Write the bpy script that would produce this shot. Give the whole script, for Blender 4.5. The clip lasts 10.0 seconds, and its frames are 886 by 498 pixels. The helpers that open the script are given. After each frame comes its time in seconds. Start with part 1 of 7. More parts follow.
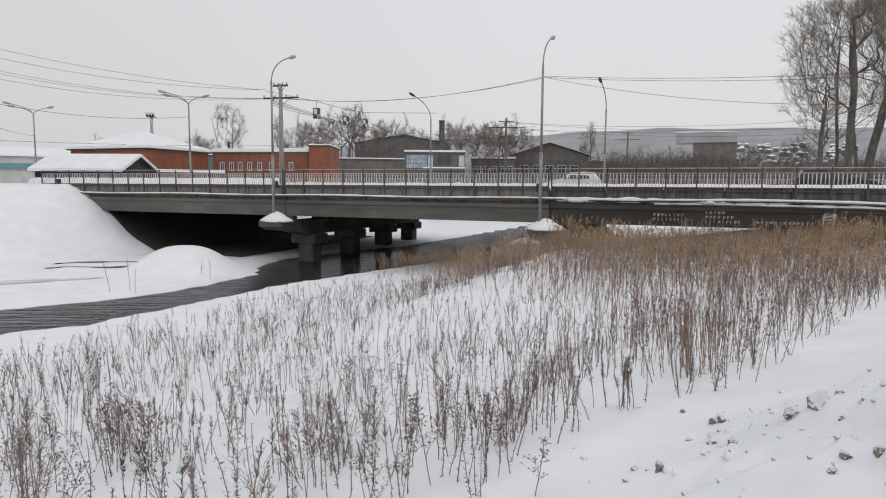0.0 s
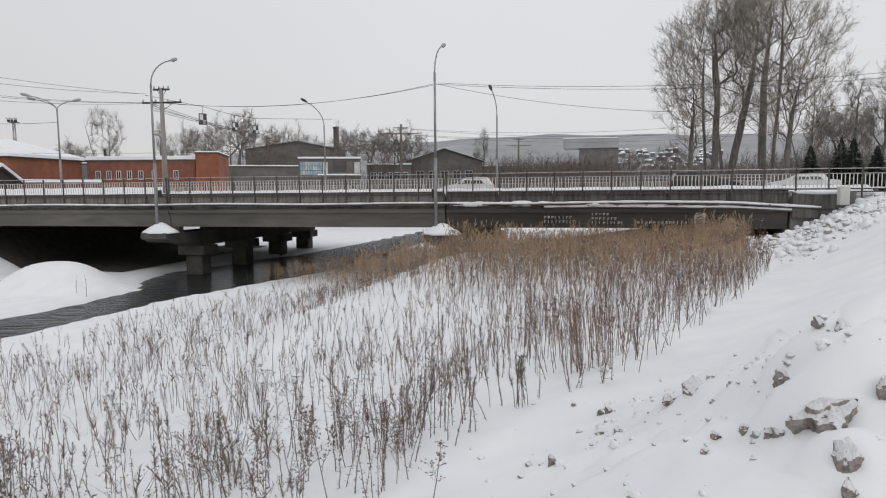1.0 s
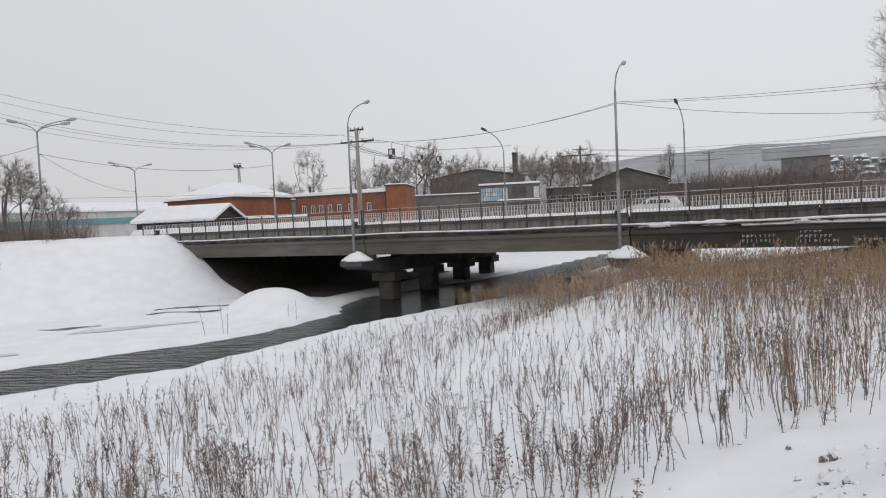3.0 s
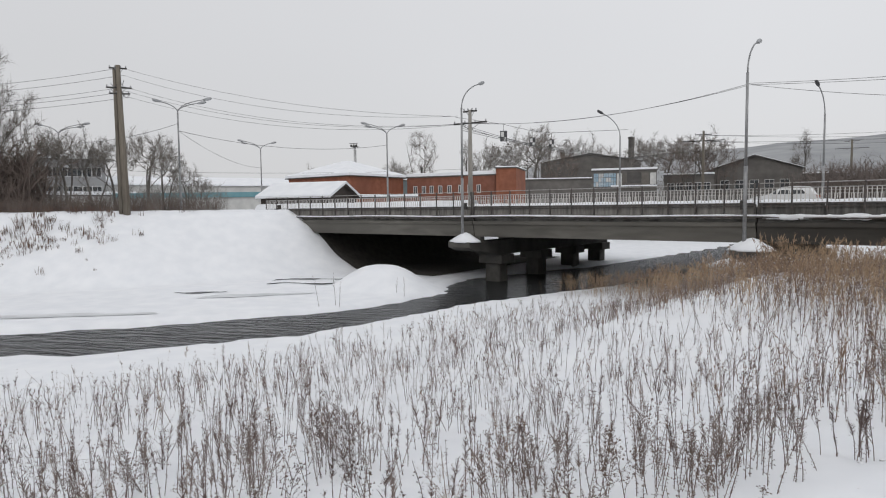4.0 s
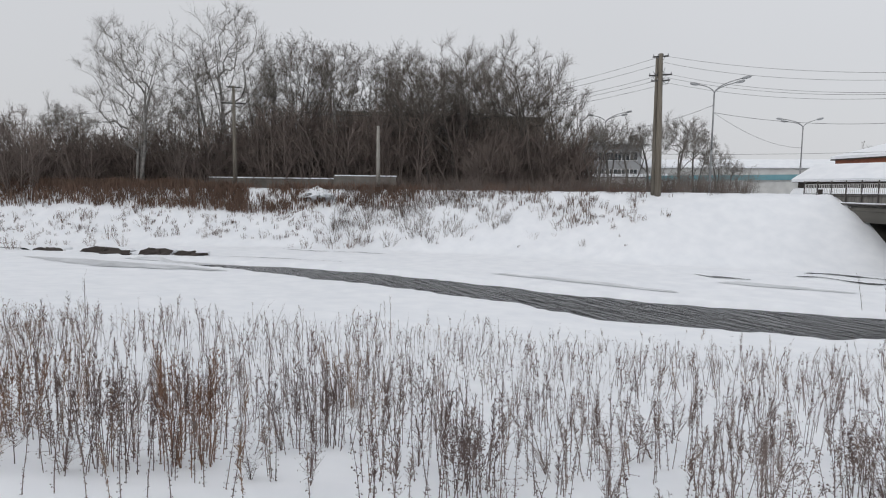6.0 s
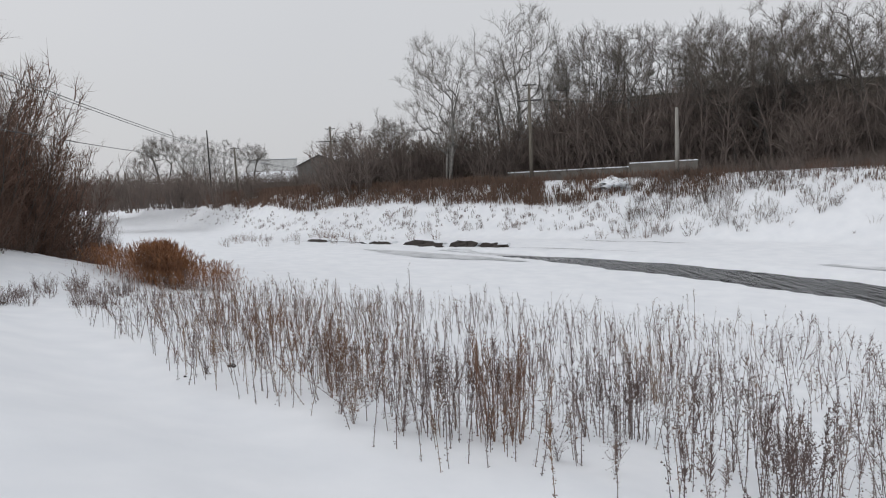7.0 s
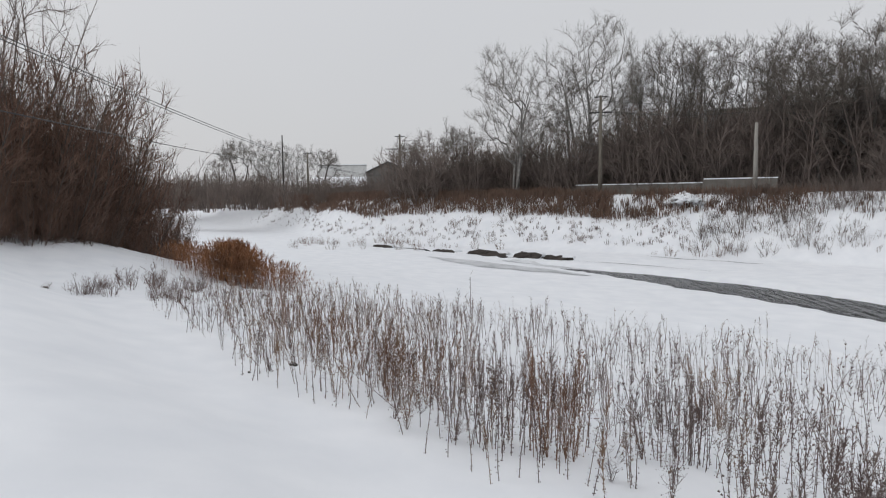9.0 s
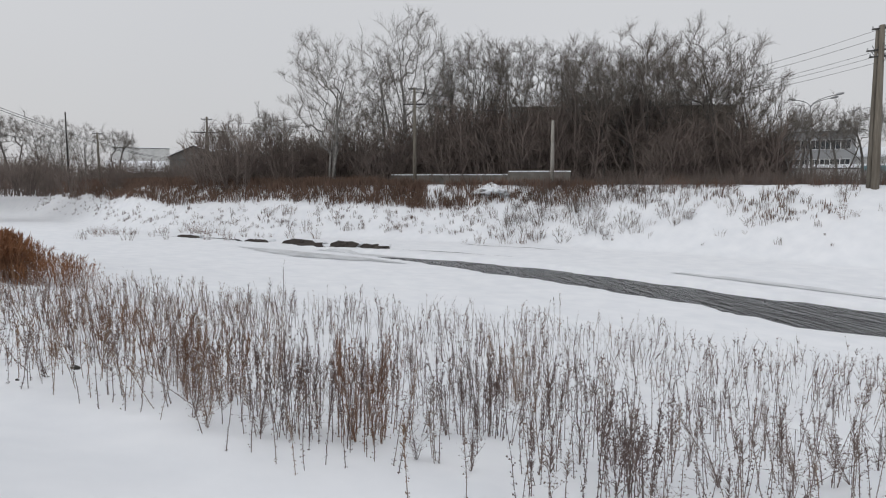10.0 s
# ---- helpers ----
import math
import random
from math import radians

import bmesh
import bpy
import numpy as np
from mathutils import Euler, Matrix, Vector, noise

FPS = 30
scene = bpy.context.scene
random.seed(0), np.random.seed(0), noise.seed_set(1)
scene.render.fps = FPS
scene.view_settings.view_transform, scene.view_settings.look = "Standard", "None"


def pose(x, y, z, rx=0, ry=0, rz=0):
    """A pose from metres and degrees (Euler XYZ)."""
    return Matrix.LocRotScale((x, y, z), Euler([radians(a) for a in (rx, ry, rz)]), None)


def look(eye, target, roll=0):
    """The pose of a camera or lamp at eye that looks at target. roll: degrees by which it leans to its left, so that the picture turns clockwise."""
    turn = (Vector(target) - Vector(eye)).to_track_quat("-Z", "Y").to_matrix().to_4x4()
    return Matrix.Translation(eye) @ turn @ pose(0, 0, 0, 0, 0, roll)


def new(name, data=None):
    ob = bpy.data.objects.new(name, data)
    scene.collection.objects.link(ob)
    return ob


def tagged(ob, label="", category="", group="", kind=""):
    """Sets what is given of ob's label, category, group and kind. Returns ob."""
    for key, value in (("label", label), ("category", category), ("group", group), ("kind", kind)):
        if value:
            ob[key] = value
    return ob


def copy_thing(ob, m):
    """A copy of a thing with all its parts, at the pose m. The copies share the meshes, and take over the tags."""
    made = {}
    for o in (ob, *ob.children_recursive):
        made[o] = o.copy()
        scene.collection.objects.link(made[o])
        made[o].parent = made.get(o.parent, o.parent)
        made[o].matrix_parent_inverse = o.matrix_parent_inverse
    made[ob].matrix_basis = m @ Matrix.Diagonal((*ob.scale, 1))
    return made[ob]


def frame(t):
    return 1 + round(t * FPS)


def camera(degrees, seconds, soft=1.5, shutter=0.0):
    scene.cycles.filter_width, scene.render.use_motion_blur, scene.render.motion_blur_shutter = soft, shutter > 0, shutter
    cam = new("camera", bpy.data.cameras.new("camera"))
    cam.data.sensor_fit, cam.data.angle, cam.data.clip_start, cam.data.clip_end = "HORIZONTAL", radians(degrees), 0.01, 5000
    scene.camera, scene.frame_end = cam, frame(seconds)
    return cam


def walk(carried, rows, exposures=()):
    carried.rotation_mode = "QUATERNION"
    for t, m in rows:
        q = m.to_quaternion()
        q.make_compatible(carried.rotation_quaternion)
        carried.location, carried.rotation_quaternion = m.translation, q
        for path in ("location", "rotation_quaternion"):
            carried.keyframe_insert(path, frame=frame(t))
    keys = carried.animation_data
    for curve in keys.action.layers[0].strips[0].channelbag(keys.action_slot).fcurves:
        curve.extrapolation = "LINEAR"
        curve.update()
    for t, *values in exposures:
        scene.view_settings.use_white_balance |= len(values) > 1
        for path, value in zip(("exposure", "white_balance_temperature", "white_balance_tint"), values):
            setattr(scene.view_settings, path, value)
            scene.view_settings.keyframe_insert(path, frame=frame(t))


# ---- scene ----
cam = camera(70.0, 10.0, 1.1)
PATH = [
    (0, (0.080, -0.021, 5.985), (0.0783, 1.9695, 5.7901), 0.42),
    (0.5, (0.111, 0.010, 5.968), (0.2577, 1.9928, 5.7481), 0.89),
    (1, (0.157, 0.024, 5.967), (0.4734, 1.9907, 5.7915), -0.47),
    (1.5, (0.128, -0.004, 6.000), (0.5304, 1.9514, 5.8757), -1.87),
    (2, (0.073, 0.007, 6.013), (0.1809, 1.9981, 5.8648), -1.74),
    (2.5, (0.060, -0.000, 6.033), (-0.0425, 1.9940, 5.9242), -1.21),
    (2.7, (0.086, -0.055, 6.036), (-0.0706, 1.9366, 5.9465), -2.04),
    (3.8, (0.019, 0.037, 6.011), (-0.4895, 1.9679, 5.8988), -0.92),
    (4, (-0.017, 0.034, 5.996), (-0.5916, 1.9451, 5.8661), -0.63),
    (4.5, (-0.101, -0.022, 5.991), (-0.8834, 1.8113, 5.8310), -0.43),
    (5, (-0.107, 0.013, 5.970), (-1.2313, 1.6568, 5.7844), -0.68),
    (5.5, (-0.083, 0.065, 5.980), (-1.5289, 1.4324, 5.7823), -0.15),
    (6, (-0.096, 0.053, 5.978), (-1.8507, 0.9952, 5.7933), 0.68),
    (6.2, (-0.078, 0.038, 5.976), (-1.9202, 0.7859, 5.7598), -1.27),
    (7.3, (-0.025, -0.064, 5.998), (-2.0158, -0.1145, 5.8102), -1.63),
    (7.5, (-0.021, -0.059, 5.999), (-2.0113, -0.1331, 5.8116), -1.31),
    (8, (0.003, -0.069, 6.015), (-1.9832, -0.2402, 5.8549), -2.08),
    (8.5, (0.006, -0.055, 6.018), (-1.9748, -0.2776, 5.8563), -1.72),
    (9, (0.003, -0.003, 6.004), (-1.9857, -0.1372, 5.8399), -0.79),
    (9.5, (-0.006, 0.073, 5.999), (-1.9947, 0.1966, 5.8248), -0.85),
    (10, (-0.005, 0.142, 5.964), (-1.9477, 0.5741, 5.7625), 0.07),
]
walk(cam, [(t, look(eye, target, roll)) for t, eye, target, roll in PATH],
     [(0, 0.03, 6500, 10), (2.7, 0.03, 6490, 10), (5, 0.03, 6390, 9.5), (6, 0.02, 6340, 9.5), (8, 0.0, 6380, 9.5), (10, -0.02, 6380, 9.5)])

# ---- daylight: an even snow-cloud sky, brighter overhead ----
world = bpy.data.worlds.new("overcast")
scene.world = world
world.use_nodes = True
wn = world.node_tree
wn.nodes.clear()
w_out = wn.nodes.new("ShaderNodeOutputWorld")
w_bg = wn.nodes.new("ShaderNodeBackground")
w_sky = wn.nodes.new("ShaderNodeTexSky")
w_sky.sky_type, w_sky.sun_disc = "NISHITA", False
w_sky.sun_elevation, w_sky.sun_rotation = radians(38), radians(200)
w_sky.dust_density, w_sky.air_density = 5.0, 1.0
w_co = wn.nodes.new("ShaderNodeTexCoord")
w_sep = wn.nodes.new("ShaderNodeSeparateXYZ")
w_ramp = wn.nodes.new("ShaderNodeValToRGB")
w_ramp.color_ramp.elements[0].position, w_ramp.color_ramp.elements[0].color = 0.0, (5.4, 5.38, 5.45, 1)
w_ramp.color_ramp.elements[1].position, w_ramp.color_ramp.elements[1].color = 1.0, (6.4, 6.42, 6.55, 1)
w_cloud = wn.nodes.new("ShaderNodeTexNoise")
w_cloud.inputs["Scale"].default_value, w_cloud.inputs["Detail"].default_value = 1.6, 3.0
w_mul = wn.nodes.new("ShaderNodeMapRange")
w_mul.inputs["To Min"].default_value, w_mul.inputs["To Max"].default_value = 0.94, 1.06
w_side = wn.nodes.new("ShaderNodeMapRange")        # the cloud is thinner to the east
w_side.inputs["From Min"].default_value, w_side.inputs["From Max"].default_value = -1.0, 0.2
w_side.inputs["To Min"].default_value, w_side.inputs["To Max"].default_value = 0.87, 1.0
w_both = wn.nodes.new("ShaderNodeMath")
w_both.operation = "MULTIPLY"
w_scale = wn.nodes.new("ShaderNodeVectorMath")
w_scale.operation = "SCALE"
w_mix = wn.nodes.new("ShaderNodeMix")
w_mix.data_type = "RGBA"
w_mix.inputs[0].default_value = 0.94
wn.links.new(w_co.outputs["Generated"], w_sep.inputs[0])
wn.links.new(w_sep.outputs["Z"], w_ramp.inputs[0])
wn.links.new(w_co.outputs["Generated"], w_cloud.inputs["Vector"])
wn.links.new(w_cloud.outputs["Fac"], w_mul.inputs["Value"])
wn.links.new(w_ramp.outputs[0], w_scale.inputs[0])
wn.links.new(w_sep.outputs["X"], w_side.inputs["Value"])
wn.links.new(w_mul.outputs[0], w_both.inputs[0])
wn.links.new(w_side.outputs[0], w_both.inputs[1])
wn.links.new(w_both.outputs[0], w_scale.inputs["Scale"])
wn.links.new(w_sky.outputs[0], w_mix.inputs[6])
wn.links.new(w_scale.outputs[0], w_mix.inputs[7])
wn.links.new(w_mix.outputs[2], w_bg.inputs[0])
w_bg.inputs[1].default_value = 0.131
wn.links.new(w_bg.outputs[0], w_out.inputs[0])
sun = new("sun", bpy.data.lights.new("sun", "SUN"))
sun.data.energy, sun.data.angle, sun.data.color = 0.3, radians(40), (1.0, 0.97, 0.93)
sun.matrix_world = pose(0, 0, 60, 52, 0, 200 - 180)

# ---- materials ----
def nodes_of(name):
    m = bpy.data.materials.new(name)
    m.use_nodes = True
    return m, m.node_tree, m.node_tree.nodes["Principled BSDF"]


def surface(name, c1, c2, scale=3.0, rough=0.7, bump=0.2, bump_scale=30.0, metal=0.0, c3=None, c3_scale=0.6, c3_amount=0.5,
            stretch=(1, 1, 1), snow=0.0, vary=0.0, bump_dist=0.02, c3_from=0.48, c3_to=0.66):
    """Two colours mixed by fine noise, a third in larger patches, relief, and snow that lies on upward faces."""
    m, nt, bsdf = nodes_of(name)
    N, Lk = nt.nodes, nt.links
    co = N.new("ShaderNodeTexCoord")
    mp = N.new("ShaderNodeMapping")
    mp.inputs["Scale"].default_value = stretch
    Lk.new(co.outputs["Object"], mp.inputs[0])
    n1 = N.new("ShaderNodeTexNoise")
    n1.inputs["Scale"].default_value, n1.inputs["Detail"].default_value = scale, 6.0
    Lk.new(mp.outputs[0], n1.inputs["Vector"])
    r1 = N.new("ShaderNodeMapRange")
    r1.inputs["From Min"].default_value, r1.inputs["From Max"].default_value = 0.32, 0.68
    Lk.new(n1.outputs["Fac"], r1.inputs["Value"])
    mx = N.new("ShaderNodeMix")
    mx.data_type = "RGBA"
    mx.inputs[6].default_value, mx.inputs[7].default_value = (*c1, 1), (*c2, 1)
    Lk.new(r1.outputs[0], mx.inputs[0])
    last = mx.outputs[2]
    if c3:
        n3 = N.new("ShaderNodeTexNoise")
        n3.inputs["Scale"].default_value, n3.inputs["Detail"].default_value = c3_scale, 5.0
        Lk.new(mp.outputs[0], n3.inputs["Vector"])
        r3 = N.new("ShaderNodeMapRange")
        r3.inputs["From Min"].default_value, r3.inputs["From Max"].default_value = c3_from, c3_to
        r3.inputs["To Max"].default_value = c3_amount
        Lk.new(n3.outputs["Fac"], r3.inputs["Value"])
        m3 = N.new("ShaderNodeMix")
        m3.data_type = "RGBA"
        m3.inputs[7].default_value = (*c3, 1)
        Lk.new(r3.outputs[0], m3.inputs[0])
        Lk.new(last, m3.inputs[6])
        last = m3.outputs[2]
    if vary:
        oi = N.new("ShaderNodeObjectInfo")
        hv = N.new("ShaderNodeHueSaturation")
        rv = N.new("ShaderNodeMapRange")
        rv.inputs["To Min"].default_value, rv.inputs["To Max"].default_value = 1 - vary, 1 + vary
        Lk.new(oi.outputs["Random"], rv.inputs["Value"])
        Lk.new(rv.outputs[0], hv.inputs["Value"])
        Lk.new(last, hv.inputs["Color"])
        last = hv.outputs[0]
    if snow:
        ge = N.new("ShaderNodeNewGeometry")
        sp = N.new("ShaderNodeSeparateXYZ")
        Lk.new(ge.outputs["Normal"], sp.inputs[0])
        ad = N.new("ShaderNodeMath")
        ad.operation = "MULTIPLY_ADD"
        ad.inputs[1].default_value, ad.inputs[2].default_value = 0.5, 0
        Lk.new(n1.outputs["Fac"], ad.inputs[0])
        ad2 = N.new("ShaderNodeMath")
        ad2.operation = "ADD"
        Lk.new(sp.outputs["Z"], ad2.inputs[0])
        Lk.new(ad.outputs[0], ad2.inputs[1])
        rs = N.new("ShaderNodeMapRange")
        rs.inputs["From Min"].default_value, rs.inputs["From Max"].default_value = 1.25 - snow, 1.4 - snow
        Lk.new(ad2.outputs[0], rs.inputs["Value"])
        ms = N.new("ShaderNodeMix")
        ms.data_type = "RGBA"
        ms.inputs[7].default_value = (0.84, 0.85, 0.87, 1)
        Lk.new(rs.outputs[0], ms.inputs[0])
        Lk.new(last, ms.inputs[6])
        last = ms.outputs[2]
    Lk.new(last, bsdf.inputs["Base Color"])
    bsdf.inputs["Roughness"].default_value, bsdf.inputs["Metallic"].default_value = rough, metal
    if bump:
        n2 = N.new("ShaderNodeTexNoise")
        n2.inputs["Scale"].default_value, n2.inputs["Detail"].default_value = bump_scale, 5.0
        Lk.new(mp.outputs[0], n2.inputs["Vector"])
        bp = N.new("ShaderNodeBump")
        bp.inputs["Strength"].default_value, bp.inputs["Distance"].default_value = bump, bump_dist
        Lk.new(n2.outputs["Fac"], bp.inputs["Height"])
        Lk.new(bp.outputs[0], bsdf.inputs["Normal"])
    return m


def snow_material(name, c1=(0.8, 0.822, 0.855), c2=(0.87, 0.887, 0.912), dirt=None, amount=0.0, bump=0.25):
    m = surface(name, c1, c2, scale=0.9, rough=0.75, bump=bump, bump_scale=2.2, c3=dirt, c3_scale=0.35, c3_amount=amount, bump_dist=0.12)
    b = m.node_tree.nodes["Principled BSDF"]
    b.inputs["Specular IOR Level"].default_value = 0.25
    return m


def water_material():
    m, nt, b = nodes_of("river_water")
    N, Lk = nt.nodes, nt.links
    co = N.new("ShaderNodeTexCoord")
    mp = N.new("ShaderNodeMapping")
    mp.inputs["Scale"].default_value, mp.inputs["Rotation"].default_value = (0.3, 1.7, 1), (0, 0, radians(25))
    n = N.new("ShaderNodeTexNoise")
    n.inputs["Scale"].default_value, n.inputs["Detail"].default_value, n.inputs["Distortion"].default_value = 1.5, 5, 0.6
    bp = N.new("ShaderNodeBump")
    bp.inputs["Strength"].default_value, bp.inputs["Distance"].default_value = 1.0, 1.6
    Lk.new(co.outputs["Object"], mp.inputs[0])
    Lk.new(mp.outputs[0], n.inputs["Vector"])
    Lk.new(n.outputs["Fac"], bp.inputs["Height"])
    Lk.new(bp.outputs[0], b.inputs["Normal"])
    b.inputs["Base Color"].default_value = (0.035, 0.037, 0.038, 1)
    b.inputs["Roughness"].default_value = 0.16
    b.inputs["Specular IOR Level"].default_value = 0.22
    b.inputs["IOR"].default_value = 1.33
    return m


SNOW = snow_material("snow", bump=0.1)
SNOW_CAP = snow_material("snow_cap", bump=0.6)
WATER = water_material()
CONCRETE = surface("weathered_concrete", (0.15, 0.145, 0.135), (0.23, 0.225, 0.21), 2.2, 0.9, 0.35, 14, c3=(0.08, 0.078, 0.072), c3_scale=0.7, c3_amount=0.7)
GIRDER_PALE = surface("weathered_girder_concrete", (0.105, 0.1, 0.088), (0.16, 0.152, 0.135), 1.4, 0.9, 0.35, 12, c3=(0.07, 0.066, 0.06), c3_scale=0.35, c3_amount=0.6, stretch=(0.35, 1, 1.4))
SLAB_PALE = surface("pale_slab_concrete", (0.16, 0.152, 0.14), (0.26, 0.25, 0.23), 2.5, 0.9, 0.3, 10, c3=(0.08, 0.076, 0.07), c3_scale=1.6, c3_amount=0.65, stretch=(2.6, 2.6, 0.3))
# far walls and cladding: distance haze is mixed into these two colours
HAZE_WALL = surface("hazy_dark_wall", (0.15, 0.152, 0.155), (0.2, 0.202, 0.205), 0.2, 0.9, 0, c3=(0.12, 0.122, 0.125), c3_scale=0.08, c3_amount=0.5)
CLADDING = surface("hazy_cladding", (0.26, 0.265, 0.27), (0.33, 0.335, 0.34), 0.15, 0.9, 0, c3=(0.4, 0.41, 0.42), c3_scale=0.06, c3_amount=0.5)
# darkest concrete: the east edge girder and every inner girder
GIRDER = surface("dark_girder_concrete", (0.05, 0.046, 0.041), (0.085, 0.079, 0.07), 1.4, 0.9, 0.35, 12, c3=(0.045, 0.043, 0.04), c3_scale=0.35, c3_amount=0.75, stretch=(0.35, 1, 1.4))
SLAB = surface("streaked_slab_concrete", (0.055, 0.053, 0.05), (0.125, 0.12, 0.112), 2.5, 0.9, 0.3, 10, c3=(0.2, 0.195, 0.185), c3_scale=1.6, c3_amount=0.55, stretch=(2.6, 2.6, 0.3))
# about half as bright as the plain concrete; piers and abutment walls
PIER = surface("dark_pier_concrete", (0.07, 0.067, 0.062), (0.115, 0.11, 0.1), 1.6, 0.85, 0.4, 9, c3=(0.035, 0.034, 0.033), c3_scale=0.8, c3_amount=0.6)
RAIL_DARK = surface("dark_rail_paint", (0.06, 0.057, 0.055), (0.12, 0.11, 0.105), 6, 0.6, 0.2, 40, 0.3, c3=(0.14, 0.08, 0.05), c3_scale=3, c3_amount=0.3)
RAIL_GREY = surface("grey_rail_paint", (0.36, 0.355, 0.345), (0.5, 0.49, 0.475), 5, 0.6, 0.2, 30, 0.1, c3=(0.2, 0.17, 0.15), c3_scale=2.0, c3_amount=0.5, vary=0.12)
RAIL_PALE = surface("pale_flaking_paint", (0.5, 0.49, 0.47), (0.64, 0.63, 0.61), 5, 0.6, 0.2, 30, 0, c3=(0.3, 0.26, 0.23), c3_scale=2.0, c3_amount=0.5, vary=0.15)
TAN_POLE = surface("tan_weathered_wood", (0.14, 0.122, 0.098), (0.23, 0.203, 0.165), 3, 0.9, 0.5, 8, stretch=(4, 4, 0.25), c3=(0.13, 0.105, 0.08), c3_scale=0.8, c3_amount=0.6)
GALV = surface("galvanised_steel", (0.24, 0.245, 0.25), (0.36, 0.365, 0.37), 3, 0.5, 0.1, 40, 0.5, c3=(0.18, 0.18, 0.18), c3_scale=0.8, c3_amount=0.4)
LAMP_HEAD = surface("lamp_housing", (0.3, 0.31, 0.32), (0.42, 0.43, 0.44), 8, 0.5, 0.05, 40, 0.3)
LAMP_DARK = surface("dark_lamp_housing", (0.05, 0.05, 0.055), (0.09, 0.09, 0.095), 8, 0.5, 0.05, 40, 0.3)
WOOD_POLE = surface("weathered_pole_wood", (0.11, 0.095, 0.075), (0.2, 0.18, 0.15), 3, 0.9, 0.5, 8, stretch=(4, 4, 0.25), c3=(0.07, 0.06, 0.05), c3_scale=0.8, c3_amount=0.5)
GREY_POLE = surface("dull_concrete_pole", (0.15, 0.145, 0.135), (0.24, 0.235, 0.22), 2, 0.9, 0.3, 10, stretch=(2, 2, 0.4), c3=(0.1, 0.095, 0.088), c3_scale=0.7, c3_amount=0.5)
PALE_POLE = surface("grey_concrete_pole", (0.25, 0.235, 0.21), (0.36, 0.345, 0.315), 2, 0.9, 0.3, 10, stretch=(2, 2, 0.4), c3=(0.16, 0.15, 0.13), c3_scale=0.7, c3_amount=0.5)
CABLE = surface("black_cable", (0.03, 0.03, 0.032), (0.06, 0.06, 0.062), 5, 0.6, 0)
IRON = surface("dark_iron", (0.04, 0.038, 0.036), (0.075, 0.07, 0.066), 6, 0.6, 0.1, 30, 0.4)
BARK = surface("grey_bark", (0.07, 0.062, 0.055), (0.15, 0.138, 0.125), 3, 0.95, 0.6, 14, stretch=(2, 2, 0.5), c3=(0.04, 0.036, 0.033), c3_scale=0.8, c3_amount=0.6)
BARK_PALE = surface("pale_birch_bark", (0.17, 0.16, 0.148), (0.29, 0.28, 0.262), 2, 0.9, 0.4, 12, stretch=(2, 2, 1.5), c3=(0.07, 0.065, 0.06), c3_scale=1.3, c3_amount=0.8)
TWIG_POPLAR = surface("pale_poplar_twigs", (0.2, 0.18, 0.152), (0.31, 0.285, 0.245), 0.8, 0.95, 0, c3=(0.15, 0.132, 0.112), c3_scale=0.3, c3_amount=0.5)
BARK_POPLAR = surface("grey_poplar_bark", (0.1, 0.09, 0.08), (0.19, 0.175, 0.158), 3, 0.95, 0.6, 14, stretch=(2, 2, 0.5), c3=(0.06, 0.054, 0.05), c3_scale=0.8, c3_amount=0.5)
TWIG_GREY = surface("grey_twigs", (0.145, 0.128, 0.112), (0.24, 0.22, 0.197), 0.8, 0.95, 0, c3=(0.3, 0.3, 0.3), c3_scale=0.5, c3_amount=0.35)
TWIG_BROWN = surface("brown_twigs", (0.128, 0.101, 0.088), (0.21, 0.17, 0.148), 0.6, 0.95, 0, c3=(0.09, 0.075, 0.066), c3_scale=0.25, c3_amount=0.5)
TWIG_RED = surface("reddish_twigs", (0.115, 0.066, 0.047), (0.2, 0.122, 0.09), 0.8, 0.95, 0, c3=(0.075, 0.058, 0.048), c3_scale=0.3, c3_amount=0.6)
TWIG_DUN = surface("dun_twigs", (0.12, 0.102, 0.088), (0.2, 0.175, 0.155), 0.6, 0.95, 0, c3=(0.085, 0.072, 0.062), c3_scale=0.25, c3_amount=0.6)
# brown lightened to paint the haze over distant brush
BRUSH_HAZE = surface("hazy_brown_brush", (0.15, 0.125, 0.112), (0.22, 0.187, 0.17), 0.3, 0.95, 0, c3=(0.12, 0.1, 0.095), c3_scale=0.1, c3_amount=0.6)
WEED = surface("dry_weed_stems", (0.098, 0.07, 0.063), (0.185, 0.138, 0.126), 2.0, 0.95, 0, c3=(0.19, 0.135, 0.108), c3_scale=0.22, c3_amount=0.6, c3_from=0.46)
WEED_FOX = surface("fox_brown_stems", (0.15, 0.083, 0.053), (0.25, 0.148, 0.098), 2.0, 0.95, 0, c3=(0.11, 0.075, 0.057), c3_scale=0.6, c3_amount=0.5)
WEED_BROWN = surface("brown_dry_stems", (0.17, 0.112, 0.078), (0.29, 0.2, 0.14), 2.0, 0.95, 0, c3=(0.125, 0.088, 0.067), c3_scale=0.4, c3_amount=0.6)
WEED_TAN = surface("tan_dry_grass", (0.175, 0.138, 0.122), (0.295, 0.238, 0.212), 2.0, 0.95, 0, c3=(0.16, 0.11, 0.08), c3_scale=0.5, c3_amount=0.6)
WEED_RUST = surface("rusty_dry_stems", (0.125, 0.078, 0.057), (0.205, 0.135, 0.1), 2.0, 0.95, 0, c3=(0.1, 0.075, 0.06), c3_scale=0.5, c3_amount=0.6)
